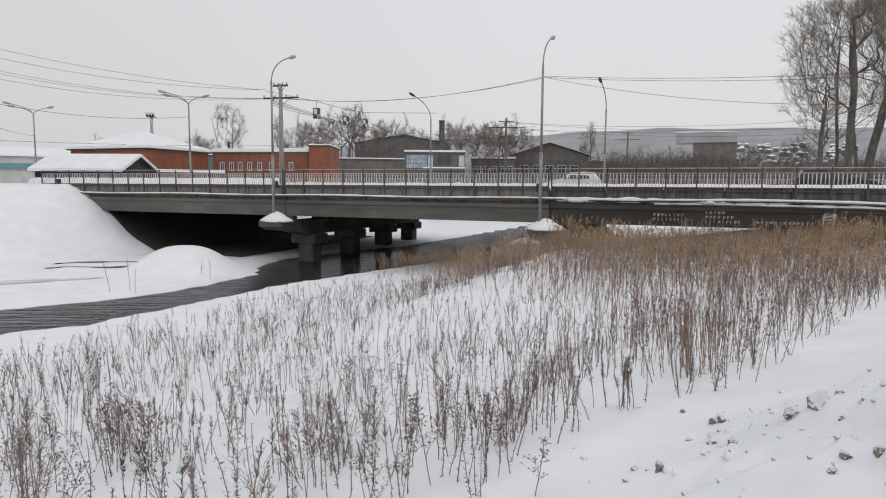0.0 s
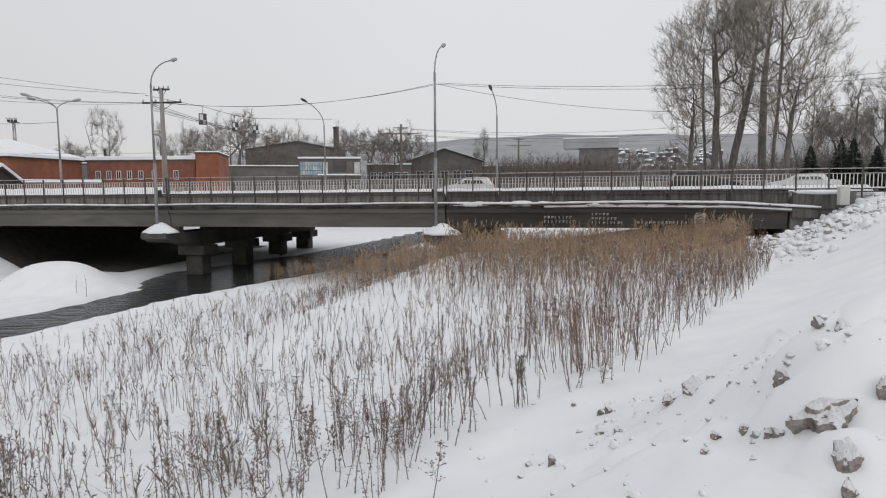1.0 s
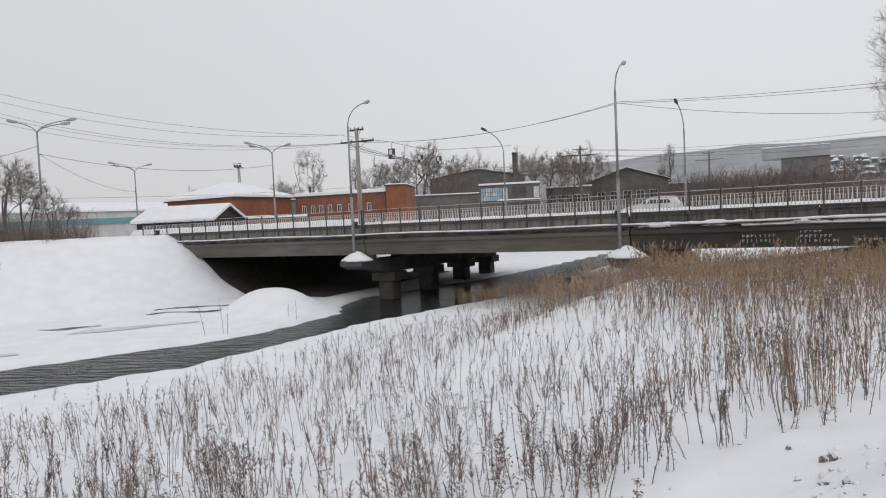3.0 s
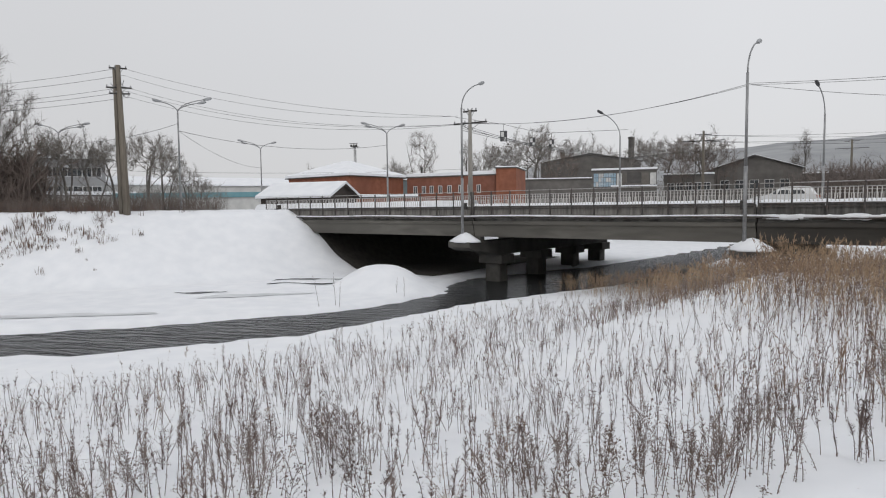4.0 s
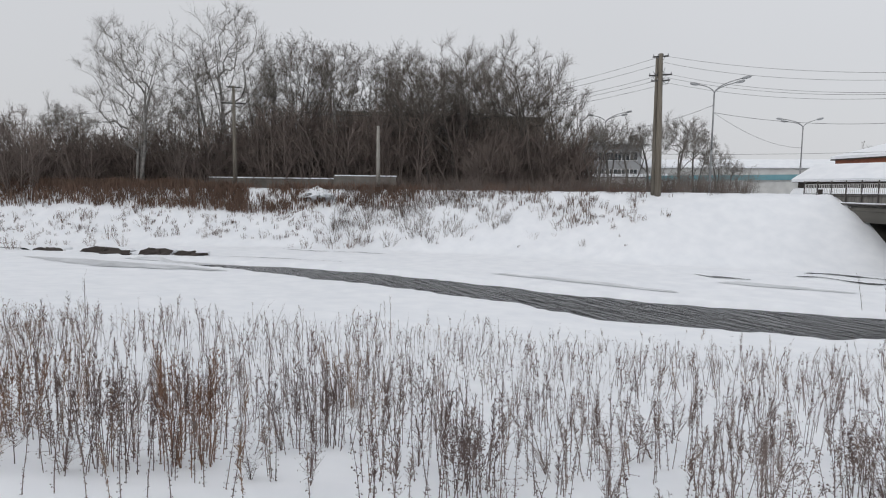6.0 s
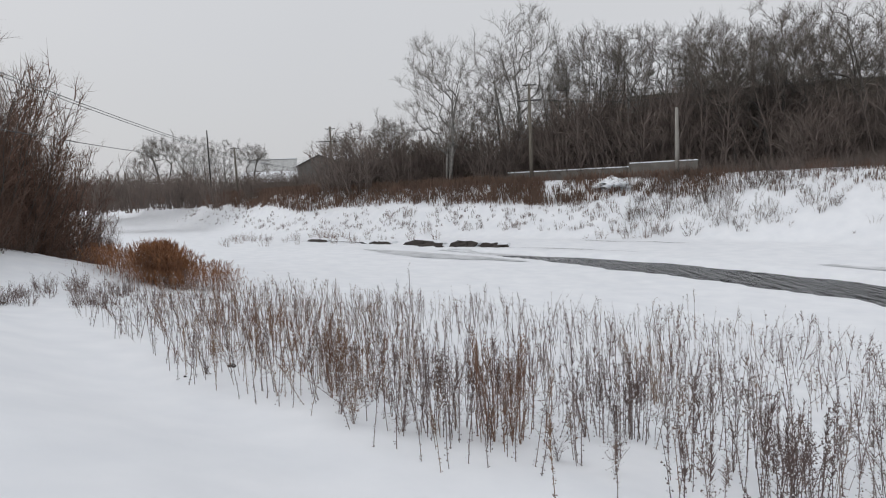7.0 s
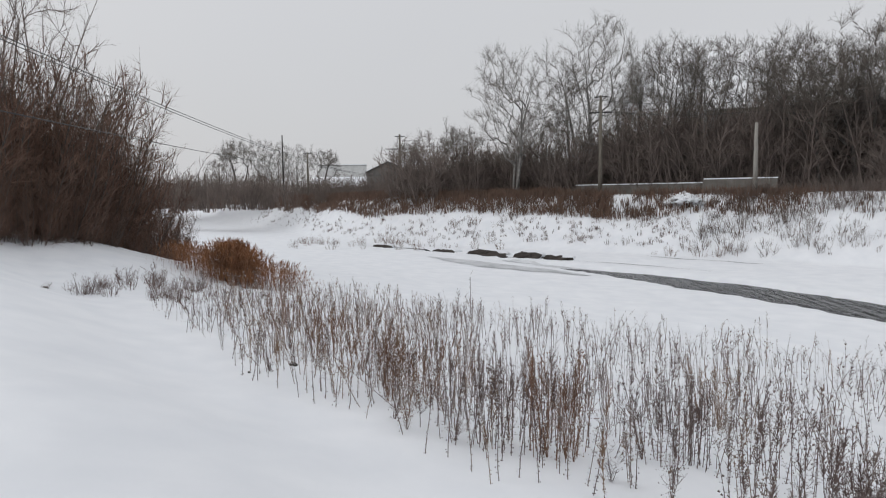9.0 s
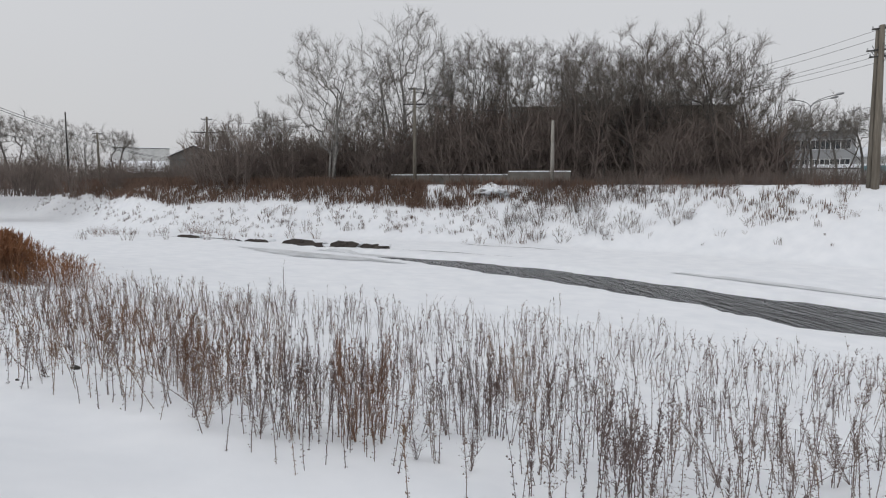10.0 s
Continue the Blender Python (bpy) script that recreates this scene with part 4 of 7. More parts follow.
def cable(p, q, sag, r=0.02, name="overhead_cable", label="thin black overhead cable strung between poles"):
    p, q = np.array(p, float), np.array(q, float)
    ts = np.linspace(0, 1, 25)
    pts = [p + (q - p) * t - np.array([0, 0, 4 * sag * t * (1 - t)]) for t in ts]
    ob = part(name, Shape().tube(pts, r, 4), CABLE, None, "", True)
    return tagged(ob, label, "cable", "overhead cables")


wire_ = [bearing(az_, 105.2, 6 + 105.2 * math.tan(radians(el_)) + dz_) for az_, el_, dz_ in ((15.5, 7.0, 1.9), (11.21, 6.3, 1.9), (8.67, 5.75, 1.75), (6.99, 5.55, 1.7), (0.5, 5.6, 1.7))]
for k in range(3):
    part("hanger", Shape().tube([(0, 0, 0.5), (0, 0.2, (1.9, 1.75, 1.7)[k])], 0.03, 5), IRON, SIGNS[k])
tagged(part("sign_wire", Shape().tube(wire_, 0.03, 5), CABLE, None), "thin wire that carries hanging traffic signs", "cable", "overhead cables")
bp = np.array(bearing(43.2, 62, 17.6))
up = np.array(bearing(14.9, 49.0, 12.4))
for k, (dz, sg) in enumerate(((0.75, 0.9), (0.1, 1.2), (-0.9, 1.3), (-1.3, 1.3), (-1.8, 1.4))):
    cable(bp + (0.2 * k, 0, dz), up + (0.35 * (k - 2), 0, 0.6 if k < 2 else 0.0), sg, 0.011)
    cable(bp + (0.2 * k, 0, dz), bearing(62 + k * 0.5, 82, 16.5 + dz), 0.8, 0.015)
la, lb = np.array(bearing(15.0, 48.6, 12.4)), np.array(bearing(-9.0, 40.3, 12.75))
for k in range(2):
    cable(la + (0, 0, 0.05 * k), lb + (0, 0, 0.08 * k), 0.75 + 0.08 * k, 0.012)
    cable(lb + (0, 0, 0.08 * k), np.array(deck(17.8, 0.2, 12.2 + 0.3 * k)), 0.5, 0.011)
cable(lb, np.array(deck(17.8, 0.2, 11.0)), 1.2, 0.011)
for k in range(4):
    cable(bearing(14.9, 49, 11.9 + 0.15 * k), bearing(-5.55, 112, 16.4 + (k % 2) * 1.0), 2.0 + 0.3 * k, 0.018)
    cable(bearing(-5.55, 112, 16.3 + (k % 2) * 1.0), bearing(-40, 130, 17 + 0.9 * k), 2.0, 0.02)
cable(bearing(47.7, 86, 14), bearing(39.1, 66, 14.3), 0.6, 0.018)
cable(bearing(39.1, 66, 13.6), bearing(21.6, 73, 13.2), 1.0, 0.018)
cable(bearing(39.1, 66, 13.6), bearing(32.6, 95, 12.0), 0.8, 0.018)
cable(bearing(60, 110, 13.5), bearing(-6, 110, 14.8), 3.0, 0.018)
# service cables that sag over the river downstream
for d in (0.0, 0.12):
    cable(bearing(131.5, 21, 10.9 + d), bearing(97.6, 114, 10.4 + d), 1.9, 0.015)
cable(bearing(130, 21, 8.6), bearing(105.75, 130, 13.0), 0.6, 0.018)
for dz in (0, 1.2):
    cable(bearing(97.6, 115, 15 + dz), bearing(80, 75, 15.5 + dz), 1.2, 0.02)
    cable(bearing(80, 75, 15.5 + dz), bearing(62, 82, 16.0 + dz), 1.0, 0.02)


# bare frozen earth where the deck keeps the snow off, deck shade in its colour
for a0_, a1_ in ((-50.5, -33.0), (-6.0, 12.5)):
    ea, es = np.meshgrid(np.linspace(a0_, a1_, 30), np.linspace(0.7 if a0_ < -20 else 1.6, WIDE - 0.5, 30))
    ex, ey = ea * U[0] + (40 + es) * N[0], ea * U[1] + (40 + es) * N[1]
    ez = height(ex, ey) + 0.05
    ob = part("shaded_earth_patch", Shape().add(np.stack([ex, ey, ez], -1).reshape(-1, 3), [(i * 30 + j, i * 30 + j + 1, (i + 1) * 30 + j + 1, (i + 1) * 30 + j) for i in range(29) for j in range(29)]), DARK_EARTH, None, "", True)
    tagged(ob, "bare frozen earth under the bridge, coloured dark for the deck's shade", "ground", kind="structure")


# dark slits of open water and thin grey ice on the frozen river
CRACK = water_material()
for k, (p, q, w) in enumerate((((-27.5, 43.6), (-19.8, 46.6), 0.28), ((-26.2, 41.2), (-20.5, 43.6), 0.35), ((-29.8, 35.4), (-26.5, 36.8), 0.3), ((-58, 14.5), (-50.5, 21.5), 0.09), ((-75.8, -15.7), (-66.5, -5.0), 0.16), ((-56, 7.3), (-47, 16.5), 0.07))):
    p, q = np.array(p), np.array(q)
    d = (q - p) / np.linalg.norm(q - p)
    nn = np.array([-d[1], d[0]])
    v, f = [], []
    for i in range(15):
        t = i / 14
        c = p + (q - p) * t + nn * 0.25 * math.sin(5 * t + k)
        ww = w * math.sin(math.pi * min(1, max(0, t * 0.96 + 0.02))) ** 0.5 * (0.8 + 0.4 * math.sin(9 * t + 2 * k))
        for sgn in (-1, 1):
            x, y = c + nn * ww * sgn
            v.append((x, y, max(0.05, ground_z(x, y)) + 0.04))
        if i:
            f.append((2 * i - 2, 2 * i - 1, 2 * i + 1, 2 * i))
    tagged(part("ice_crack", Shape().add(v, f), CRACK), "narrow dark slit of water in the river ice", "ice crack", "ice cracks")
GREY_ICE = surface("thin_grey_ice", (0.5, 0.52, 0.54), (0.74, 0.76, 0.785), 0.5, 0.35, 0.1, 3, stretch=(0.5, 1.4, 1))
for k, (cx, cy, sx, sy, turn) in enumerate(((-52.0, 0.6, 8.5, 1.5, 41), (-54.0, 4.4, 4.5, 0.9, 45), (-24.0, 36.0, 3.5, 0.6, 30), (-31, 26.4, 6.0, 0.6, 25))):
    v = [(cx, cy, max(0.06, ground_z(cx, cy)) + 0.05)]
    for i in range(24):
        a = 2 * math.pi * i / 24
        r_ = 1 + 0.18 * math.sin(3 * a + k) + 0.1 * math.sin(7 * a)
        x, y = sx * r_ * math.cos(a), sy * r_ * math.sin(a)
        c, s = math.cos(radians(turn)), math.sin(radians(turn))
        v.append((cx + x * c - y * s, cy + x * s + y * c, max(0.06, ground_z(cx + x * c - y * s, cy + x * s + y * c)) + 0.03))
    tagged(part("thin_ice", Shape().add(v, [(0, i + 1, (i + 1) % 24 + 1) for i in range(24)]), GREY_ICE), "smooth patch of thin grey river ice", "ice", "thin ice patches")

# ---- buildings behind the bridge ----
def windows_along(parent, x0, x1, z, w, h, n, face_y, skip=()):
    for j in range(n):
        if j in skip:
            continue
        c = x0 + (x1 - x0) * (j + 0.5) / n
        wi = part("window", Shape().box((c - w / 2, face_y - 0.02, z), (c + w / 2, face_y + 0.1, z + h)), WINDOW, parent)
        fr = Shape()
        for a, b, e, g in ((c - w / 2 - 0.08, c - w / 2, z - 0.08, z + h + 0.08), (c + w / 2, c + w / 2 + 0.08, z - 0.08, z + h + 0.08), (c - w / 2, c + w / 2, z + h, z + h + 0.08), (c - w / 2, c + w / 2, z - 0.08, z), (c - 0.03, c + 0.03, z, z + h)):
            fr.box((a, face_y - 0.06, e), (b, face_y + 0.05, g))
        part("window_frame", fr, FRAME_WHITE, wi)


def span_pose(az0, r0, az1, r1, z):
    """The pose of a front wall that runs from one bearing to another, and its length."""
    p, q = np.array(bearing(az0, r0)[:2]), np.array(bearing(az1, r1)[:2])
    d = q - p
    return pose(p[0], p[1], z, 0, 0, math.degrees(math.atan2(d[1], d[0]))), float(np.linalg.norm(d))


def block(name, label, az0, r0, az1, r1, depth, wall_h, wall, roof="flat", rise=1.5, z=5.2, snow=0.3, wins=None, roof_mtl=None, over=0.4):
    """A building whose front runs between two bearings, left to right."""
    m, L = span_pose(az0, r0, az1, r1, z)
    b = thing(name, label, "building", at=m)
    part("wall", Shape().box((0, 0, -1), (L, depth, wall_h)), wall, b)
    o = over
    if roof == "flat":
        part("roof", Shape().box((-0.15, -0.15, wall_h), (L + 0.15, depth + 0.15, wall_h + 0.18), 0.03), roof_mtl or DARK_ROOF, b)
        part("roof_snow", Shape().box((-0.1, -0.1, wall_h + 0.18), (L + 0.1, depth + 0.1, wall_h + 0.18 + snow), 0.08), SNOW_CAP, b, "thick snow on the roof")
    elif roof == "gable":      # ridge along the front
        part("roof", Shape().prism([(-o, wall_h - 0.1), (depth / 2, wall_h + rise), (depth + o, wall_h - 0.1), (depth / 2, wall_h + rise - 0.2)], -o, L + o, axis="x"), roof_mtl or DARK_ROOF, b)
        part("gable_wall", Shape().prism([(0, wall_h), (depth, wall_h), (depth / 2, wall_h + rise - 0.2)], 0.02, L - 0.02, axis="x"), roof_mtl or DARK_WOOD, b)
        if snow:
            part("roof_snow", Shape().prism([(-o, wall_h - 0.06), (depth / 2, wall_h + rise + 0.02), (depth + o, wall_h - 0.06), (depth + o, wall_h - 0.06 + snow), (depth / 2, wall_h + rise + snow), (-o, wall_h - 0.06 + snow)], -o - 0.05, L + o + 0.05, axis="x"), SNOW_CAP, b, "thick snow on the roof")
    elif roof == "front":      # ridge runs back, gable to the front
        part("gable_wall", Shape().prism([(0, wall_h), (L, wall_h), (L / 2, wall_h + rise - 0.15)], 0.01, depth), wall, b)
        part("roof", Shape().prism([(-o, wall_h - 0.1), (L / 2, wall_h + rise), (L + o, wall_h - 0.1), (L / 2, wall_h + rise - 0.2)], -o, depth + o), roof_mtl or DARK_ROOF, b)
        if snow:
            part("roof_snow", Shape().prism([(-o, wall_h - 0.05), (L / 2, wall_h + rise + 0.02), (L + o, wall_h - 0.05), (L + o, wall_h - 0.05 + snow), (L / 2, wall_h + rise + snow), (-o, wall_h - 0.05 + snow)], -o + 0.1, depth + o), SNOW_CAP, b, "thin snow on the roof")
    elif roof == "hip":
        k = min(depth / 2, L / 2 - 1)
        base = [(-o, -o, wall_h), (L + o, -o, wall_h), (L + o, depth + o, wall_h), (-o, depth + o, wall_h)]
        part("roof", Shape().add(base + [(p[0], p[1], wall_h + 0.15) for p in base], [(3, 2, 1, 0), (0, 1, 5, 4), (1, 2, 6, 5), (2, 3, 7, 6), (3, 0, 4, 7), (4, 5, 6, 7)]), DARK_WOOD, b)
        part("roof_snow", Shape().add([(p[0], p[1], wall_h + 0.16) for p in base] + [(p[0], p[1], wall_h + 0.16 + snow) for p in base] + [(k, depth / 2, wall_h + rise), (L - k, depth / 2, wall_h + rise)],
             [(3, 2, 1, 0), (0, 1, 5, 4), (1, 2, 6, 5), (2, 3, 7, 6), (3, 0, 4, 7), (4, 5, 9, 8), (6, 7, 8, 9), (5, 6, 9), (7, 4, 8)]), SNOW_CAP, b, "thick snow on the hipped roof")
    if wins:
        for x0, x1, zz, w, h, n in wins:
            windows_along(b, x0 * L, x1 * L, zz, w, h, n, 0.0)
    return b, L


hb, hl = block("brick_house", "red brick house under a snowy hipped roof", 30.3, 100, 25.0, 90, 11.3, 5.35, BRICK, "hip", 2.75, 5.2, 0.35)
b2, l2 = block("brick_workshop", "long low red brick workshop with snow on its roof", 19.9, 98, 11.95, 92, 9, 5.4, BRICK_DULL, "flat", 0, 5.2, 0.5, wins=[(f_ - 0.01, f_ + 0.01, 3.0, 0.5, 1.05, 1) for f_ in (0.1, 0.2, 0.29, 0.39, 0.495, 0.62, 0.72, 0.82)])
b3, l3 = block("brick_annex", "plain orange brick annex with a parapet", 11.9, 91, 10.1, 90.5, 9, 6.3, BRICK, "flat", 0, 5.2, 0.12)
part("flue", Shape().tube([(1, 3, 5.5), (1, 3, 7.2)], 0.18, 8), IRON, b2)
sh, sl = block("gatehouse_shed", "low shed with a deep snowy gable roof and dark gable", 32.7, 74, 26.9, 69, 6.0, 2.1, DARK_WOOD, "gable", 1.5, 5.2, 0.3, roof_mtl=DARK_WOOD)
block("garden_fence_hut", "low snow-roofed lean-to behind the bridge", 25.5, 86, 19.0, 86, 3, 2.2, BRICK_DULL, "flat", 0, 5.2, 0.35)
block("pale_kiosk", "small teal-grey building between the brick houses", 21.3, 108, 19.6, 108, 5, 5.4, TEAL_GREY, "flat", 0, 5.2, 0.5)
block("pale_warehouse", "long pale plastered warehouse with a snowy roof", 48, 130, 30.0, 135, 12, 5.6, WHITEWASH, "gable", 1.6, 5.2, 0.3, wins=((0.05, 0.95, 2.6, 1.0, 1.2, 12),))
block("grey_works_building", "long grey works building with snow on its ledges", 50.5, 125, 44.6, 125, 10, 9.6, CLADDING, "flat", 0, 5.2, 0.25, wins=((0.05, 0.95, 6.8, 1.3, 1.5, 8), (0.05, 0.95, 3.6, 1.3, 1.5, 8)))
block("yard_store", "low pale store house with a thick snowy roof", 50.0, 104, 42.5, 104, 7, 3.0, WHITEWASH, "flat", 0, 5.2, 0.5)
tl, tll = block("teal_pavilion", "pale wall with a teal metal fascia and snowy flat roof", 44, 100, 32.2, 92, 8, 2.6, WHITEWASH, "flat", 0, 5.2, 0.35)
part("fascia", Shape().box((-0.2, -0.3, 2.6), (tll + 0.2, -0.16, 3.3)), TEAL, tl, "teal sheet-metal fascia")
hall, hll = block("grey_factory_hall", "big dull grey factory hall with a shallow roof", 7.9, 150, -0.6, 150, 30, 11.0, GREY_WALL, "front", 1.9, 5.2, 0)
b5, l5 = block("blue_market_building", "low market building with faded blue panels and a snowy roof", 3.5, 112, -1.9, 112, 9, 6.7, GREY_WALL, "flat", 0, 5.2, 0.32)
mr = random.Random(4)
for k in range(9):
    x0, x1 = l5 * (0.03 + 0.039 * k), l5 * (0.03 + 0.039 * (k + 1)) - 0.05
    for z0, z1 in ((4.1, 4.85), (4.9, 5.6), (5.65, 6.35)):
        part("panel", Shape().box((x0, -0.1 - 0.04 * mr.random(), z0), (x1, -0.02, z1 - 0.02)), BLUE_SHEET if mr.random() < 0.72 else WHITEWASH, b5)
for f0, f1, z0, z1, mt in ((0.39, 0.47, 4.2, 6.3, WHITEWASH), (0.48, 0.54, 4.6, 6.2, FENCE_WALL), (0.55, 0.76, 4.7, 6.4, DARK_ROOF), (0.78, 0.88, 4.2, 6.3, FENCE_WALL), (0.9, 0.99, 4.4, 6.3, WHITEWASH), (0.39, 0.99, 3.4, 4.0, FENCE_WALL)):
    part("facade_panel", Shape().box((l5 * f0, -0.12, z0), (l5 * f1, -0.02, z1)), mt, b5)
part("canopy_snow", Shape().box((l5 * 0.3, -1.2, 4.05), (l5, -0.13, 4.25), 0.06), SNOW_CAP, b5)
block("low_outbuilding", "low grey outbuilding with a snowy roof", 10.0, 112, 3.55, 112, 7, 5.4, GREY_WALL, "flat", 0, 5.2, 0.18)
block("low_outbuilding", "low grey outbuilding with a snowy roof", -2.5, 118, -6.4, 118, 7, 5.9, GREY_WALL, "flat", 0, 5.2, 0.3, wins=((0.05, 0.95, 3.4, 1.0, 1.2, 5),))
block("gabled_hall", "dark hall with a broad shallow gable and snowy eaves", -6.0, 132, -12.8, 132, 18, 7.4, GREY_WALL, "front", 2.6, 5.2, 0.1, wins=((0.1, 0.9, 3.8, 1.4, 1.5, 5),))
block("timber_yard_shed", "grey shed with snow on the roof edge", -12.6, 140, -15.2, 140, 8, 6.4, GREY_WALL, "flat", 0, 5.2, 0.25)
open_hall = thing("open_steel_hall", "unfinished steel-framed hall on a far slope", "building", at=span_pose(-19.9, 300, -24.6, 300, 18)[0])
LH = span_pose(-19.9, 300, -24.6, 300, 18)[1]
part("roof_fascia", Shape().prism([(-0.5, 8.0), (-0.5, 12.2), (0.4, 12.4), (14, 12.4), (14, 8.0)], 0, LH, axis="x"), CLADDING, open_hall)
part("roof_snow", Shape().box((0, -0.4, 12.4), (LH, 14, 12.9), 0.1), SNOW_CAP, open_hall)
part("wall", Shape().box((LH * 0.29, 0.6, -8), (LH, 13, 8.0)), GREY_WALL, open_hall)
chim = thing("factory_chimney", "dark brick factory chimney", "chimney", at=pose(*bearing(0.2, 170)[:2], 5))
part("chimney_shaft", Shape().tube([(0, 0, 0), (0, 0, 9), (0, 0, 18.4)], [0.9, 0.8, 0.72], 12), DARK_ROOF, chim, "", True)
part("rim", Shape().tube([(0, 0, 18.0), (0, 0, 18.5)], 0.85, 12), DARK_ROOF, chim)
tower = thing("siren_tower", "slender lattice tower with a small platform", "tower", at=pose(*bearing(24.5, 108)[:2], 5.2))
for sx, sy in ((-0.3, -0.3), (0.3, -0.3), (0.3, 0.3), (-0.3, 0.3)):
    part("leg", Shape().tube([(sx * 0.6, sy * 0.6, 0), (sx * 0.4, sy * 0.4, 11.4)], 0.035, 5), IRON, tower)
part("platform", Shape().box((-0.55, -0.55, 11.1), (0.55, 0.55, 11.2)), IRON, tower)
for sx in (-0.45, 0.0, 0.45):
    part("floodlight", Shape().box((sx - 0.16, -0.55, 11.2), (sx + 0.16, -0.35, 11.5), 0.03), IRON, tower)
part("guard_rail", Shape().box((-0.75, -0.6, 11.62), (0.75, -0.53, 11.7)), IRON, tower)
# downstream
sl2, _ = block("grey_gabled_store", "grey gabled store house across the river", 100.6, 150, 96.6, 143, 14, 6.6, GREY_WALL, "front", 2.3, 5.4, 0.15)
block("pale_silo_building", "pale tall industrial building in the haze", 104.8, 260, 100.6, 260, 20, 14.0, WHITEWASH, "flat", 0, 5.2, 0.2)
block("white_roofed_store", "low store with a rounded snowy roof", 105.3, 190, 100.4, 190, 12, 4.0, GREY_WALL, "gable", 3.0, 5.2, 0.3)
block("brown_factory_block", "long factory block behind the trees, dark brown for their shade, with an ochre end", 71.5, 112, 53, 118, 12, 14.0, SHADED_WALL, "flat", 0, 5.2, 0.05)
block("ochre_stair_tower", "ochre plastered tower end behind the trees", 72.8, 111, 71.6, 111.5, 8, 13.0, YELLOW_WALL, "flat", 0, 5.2, 0.1)
fb, fl = block("low_far_bridge", "low snow-covered bridge far down the river", 121, 330, 110, 400, 8, 2.0, GREY_WALL, "flat", 0, 6.4, 0.5)

# concrete panel fence on the far bank
def fence_run(az0, r0, az1, r1, n, z, h, label):
    m, L = span_pose(az0, r0, az1, r1, z)
    f = thing("panel_fence", label, "fence", "panel fences", at=m)
    for j in range(n):
        part("panel", Shape().box((L * j / n + 0.05, 0, -0.6), (L * (j + 1) / n - 0.05, 0.14, h), 0.02), FENCE_WALL, f)
        part("panel_snow", Shape().box((L * j / n, -0.06, h), (L * (j + 1) / n, 0.2, h + 0.12), 0.03), SNOW_CAP, f)
        part("post", Shape().box((L * j / n - 0.1, -0.05, -0.6), (L * j / n + 0.1, 0.2, h + 0.05), 0.02), FENCE_WALL, f)


fence_run(82.0, 80, 71.4, 77, 6, 5.9, 1.25, "grey concrete panel fence with snow along its top")
fence_run(71.5, 75, 66.0, 75, 3, 5.9, 1.6, "grey concrete panel fence with snow along its top")
fence_run(97, 104, 83, 86, 8, 5.9, 1.1, "low grey panel fence half hidden by brush")

# far hills
def hills(name, label, az0, az1, r, heights, seed):
    n = 90
    rs = np.random.RandomState(seed)
    v, f = [], []
    for i in range(n):
        t = i / (n - 1)
        el = np.interp(t, np.linspace(0, 1, len(heights)), heights) + 0.05 * math.sin(i * 0.9) + 0.05 * rs.rand()
        x, y, _ = bearing(az0 + (az1 - az0) * t, r)
        x2, y2, _ = bearing(az0 + (az1 - az0) * t, r * 0.55)
        zt = 6 + r * math.tan(radians(el))
        v += [(x2, y2, 2), ((x + x2) / 2, (y + y2) / 2, 2 + (zt - 2) * 0.62), (x, y, zt), (x * 1.1, y * 1.1, 0)]
    for i in range(n - 1):
        for j in range(3):
            a = i * 4 + j
            f.append((a, a + 4, a + 5, a + 1))
    ob = part(name, Shape().add(v, f), HAZE_HILL, None, "", True)
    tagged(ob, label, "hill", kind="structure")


hills("hill_far", "long wooded snowy ridge on the horizon, haze in its colour", 20, -75, 1900, (2.6, 3.4, 4.2, 4.62, 5.05, 4.8, 4.45, 4.4, 4.3, 4.2, 4.0), 3)
# village on the far slope
vr = random.Random(8)
for k in range(70):
    az, r = -23.0 - vr.random() * 10.0, 1215 + vr.random() * 190
    up_ = 2 + (r - 1045) / 427 * 108
    w = 5 + 5 * vr.random()
    vh = thing("village_house", "small snow-roofed house on the far slope", "house", "village houses", at=pose(*bearing(az, r, up_), 0, 0, az + vr.uniform(-50, 50)))
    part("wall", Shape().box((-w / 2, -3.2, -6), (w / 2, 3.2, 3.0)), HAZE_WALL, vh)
    part("roof_snow", Shape().prism([(-3.8, 2.8), (0, 5.4), (3.8, 2.8)], -w / 2 - 0.5, w / 2 + 0.5, axis="x"), SNOW_CAP, vh)

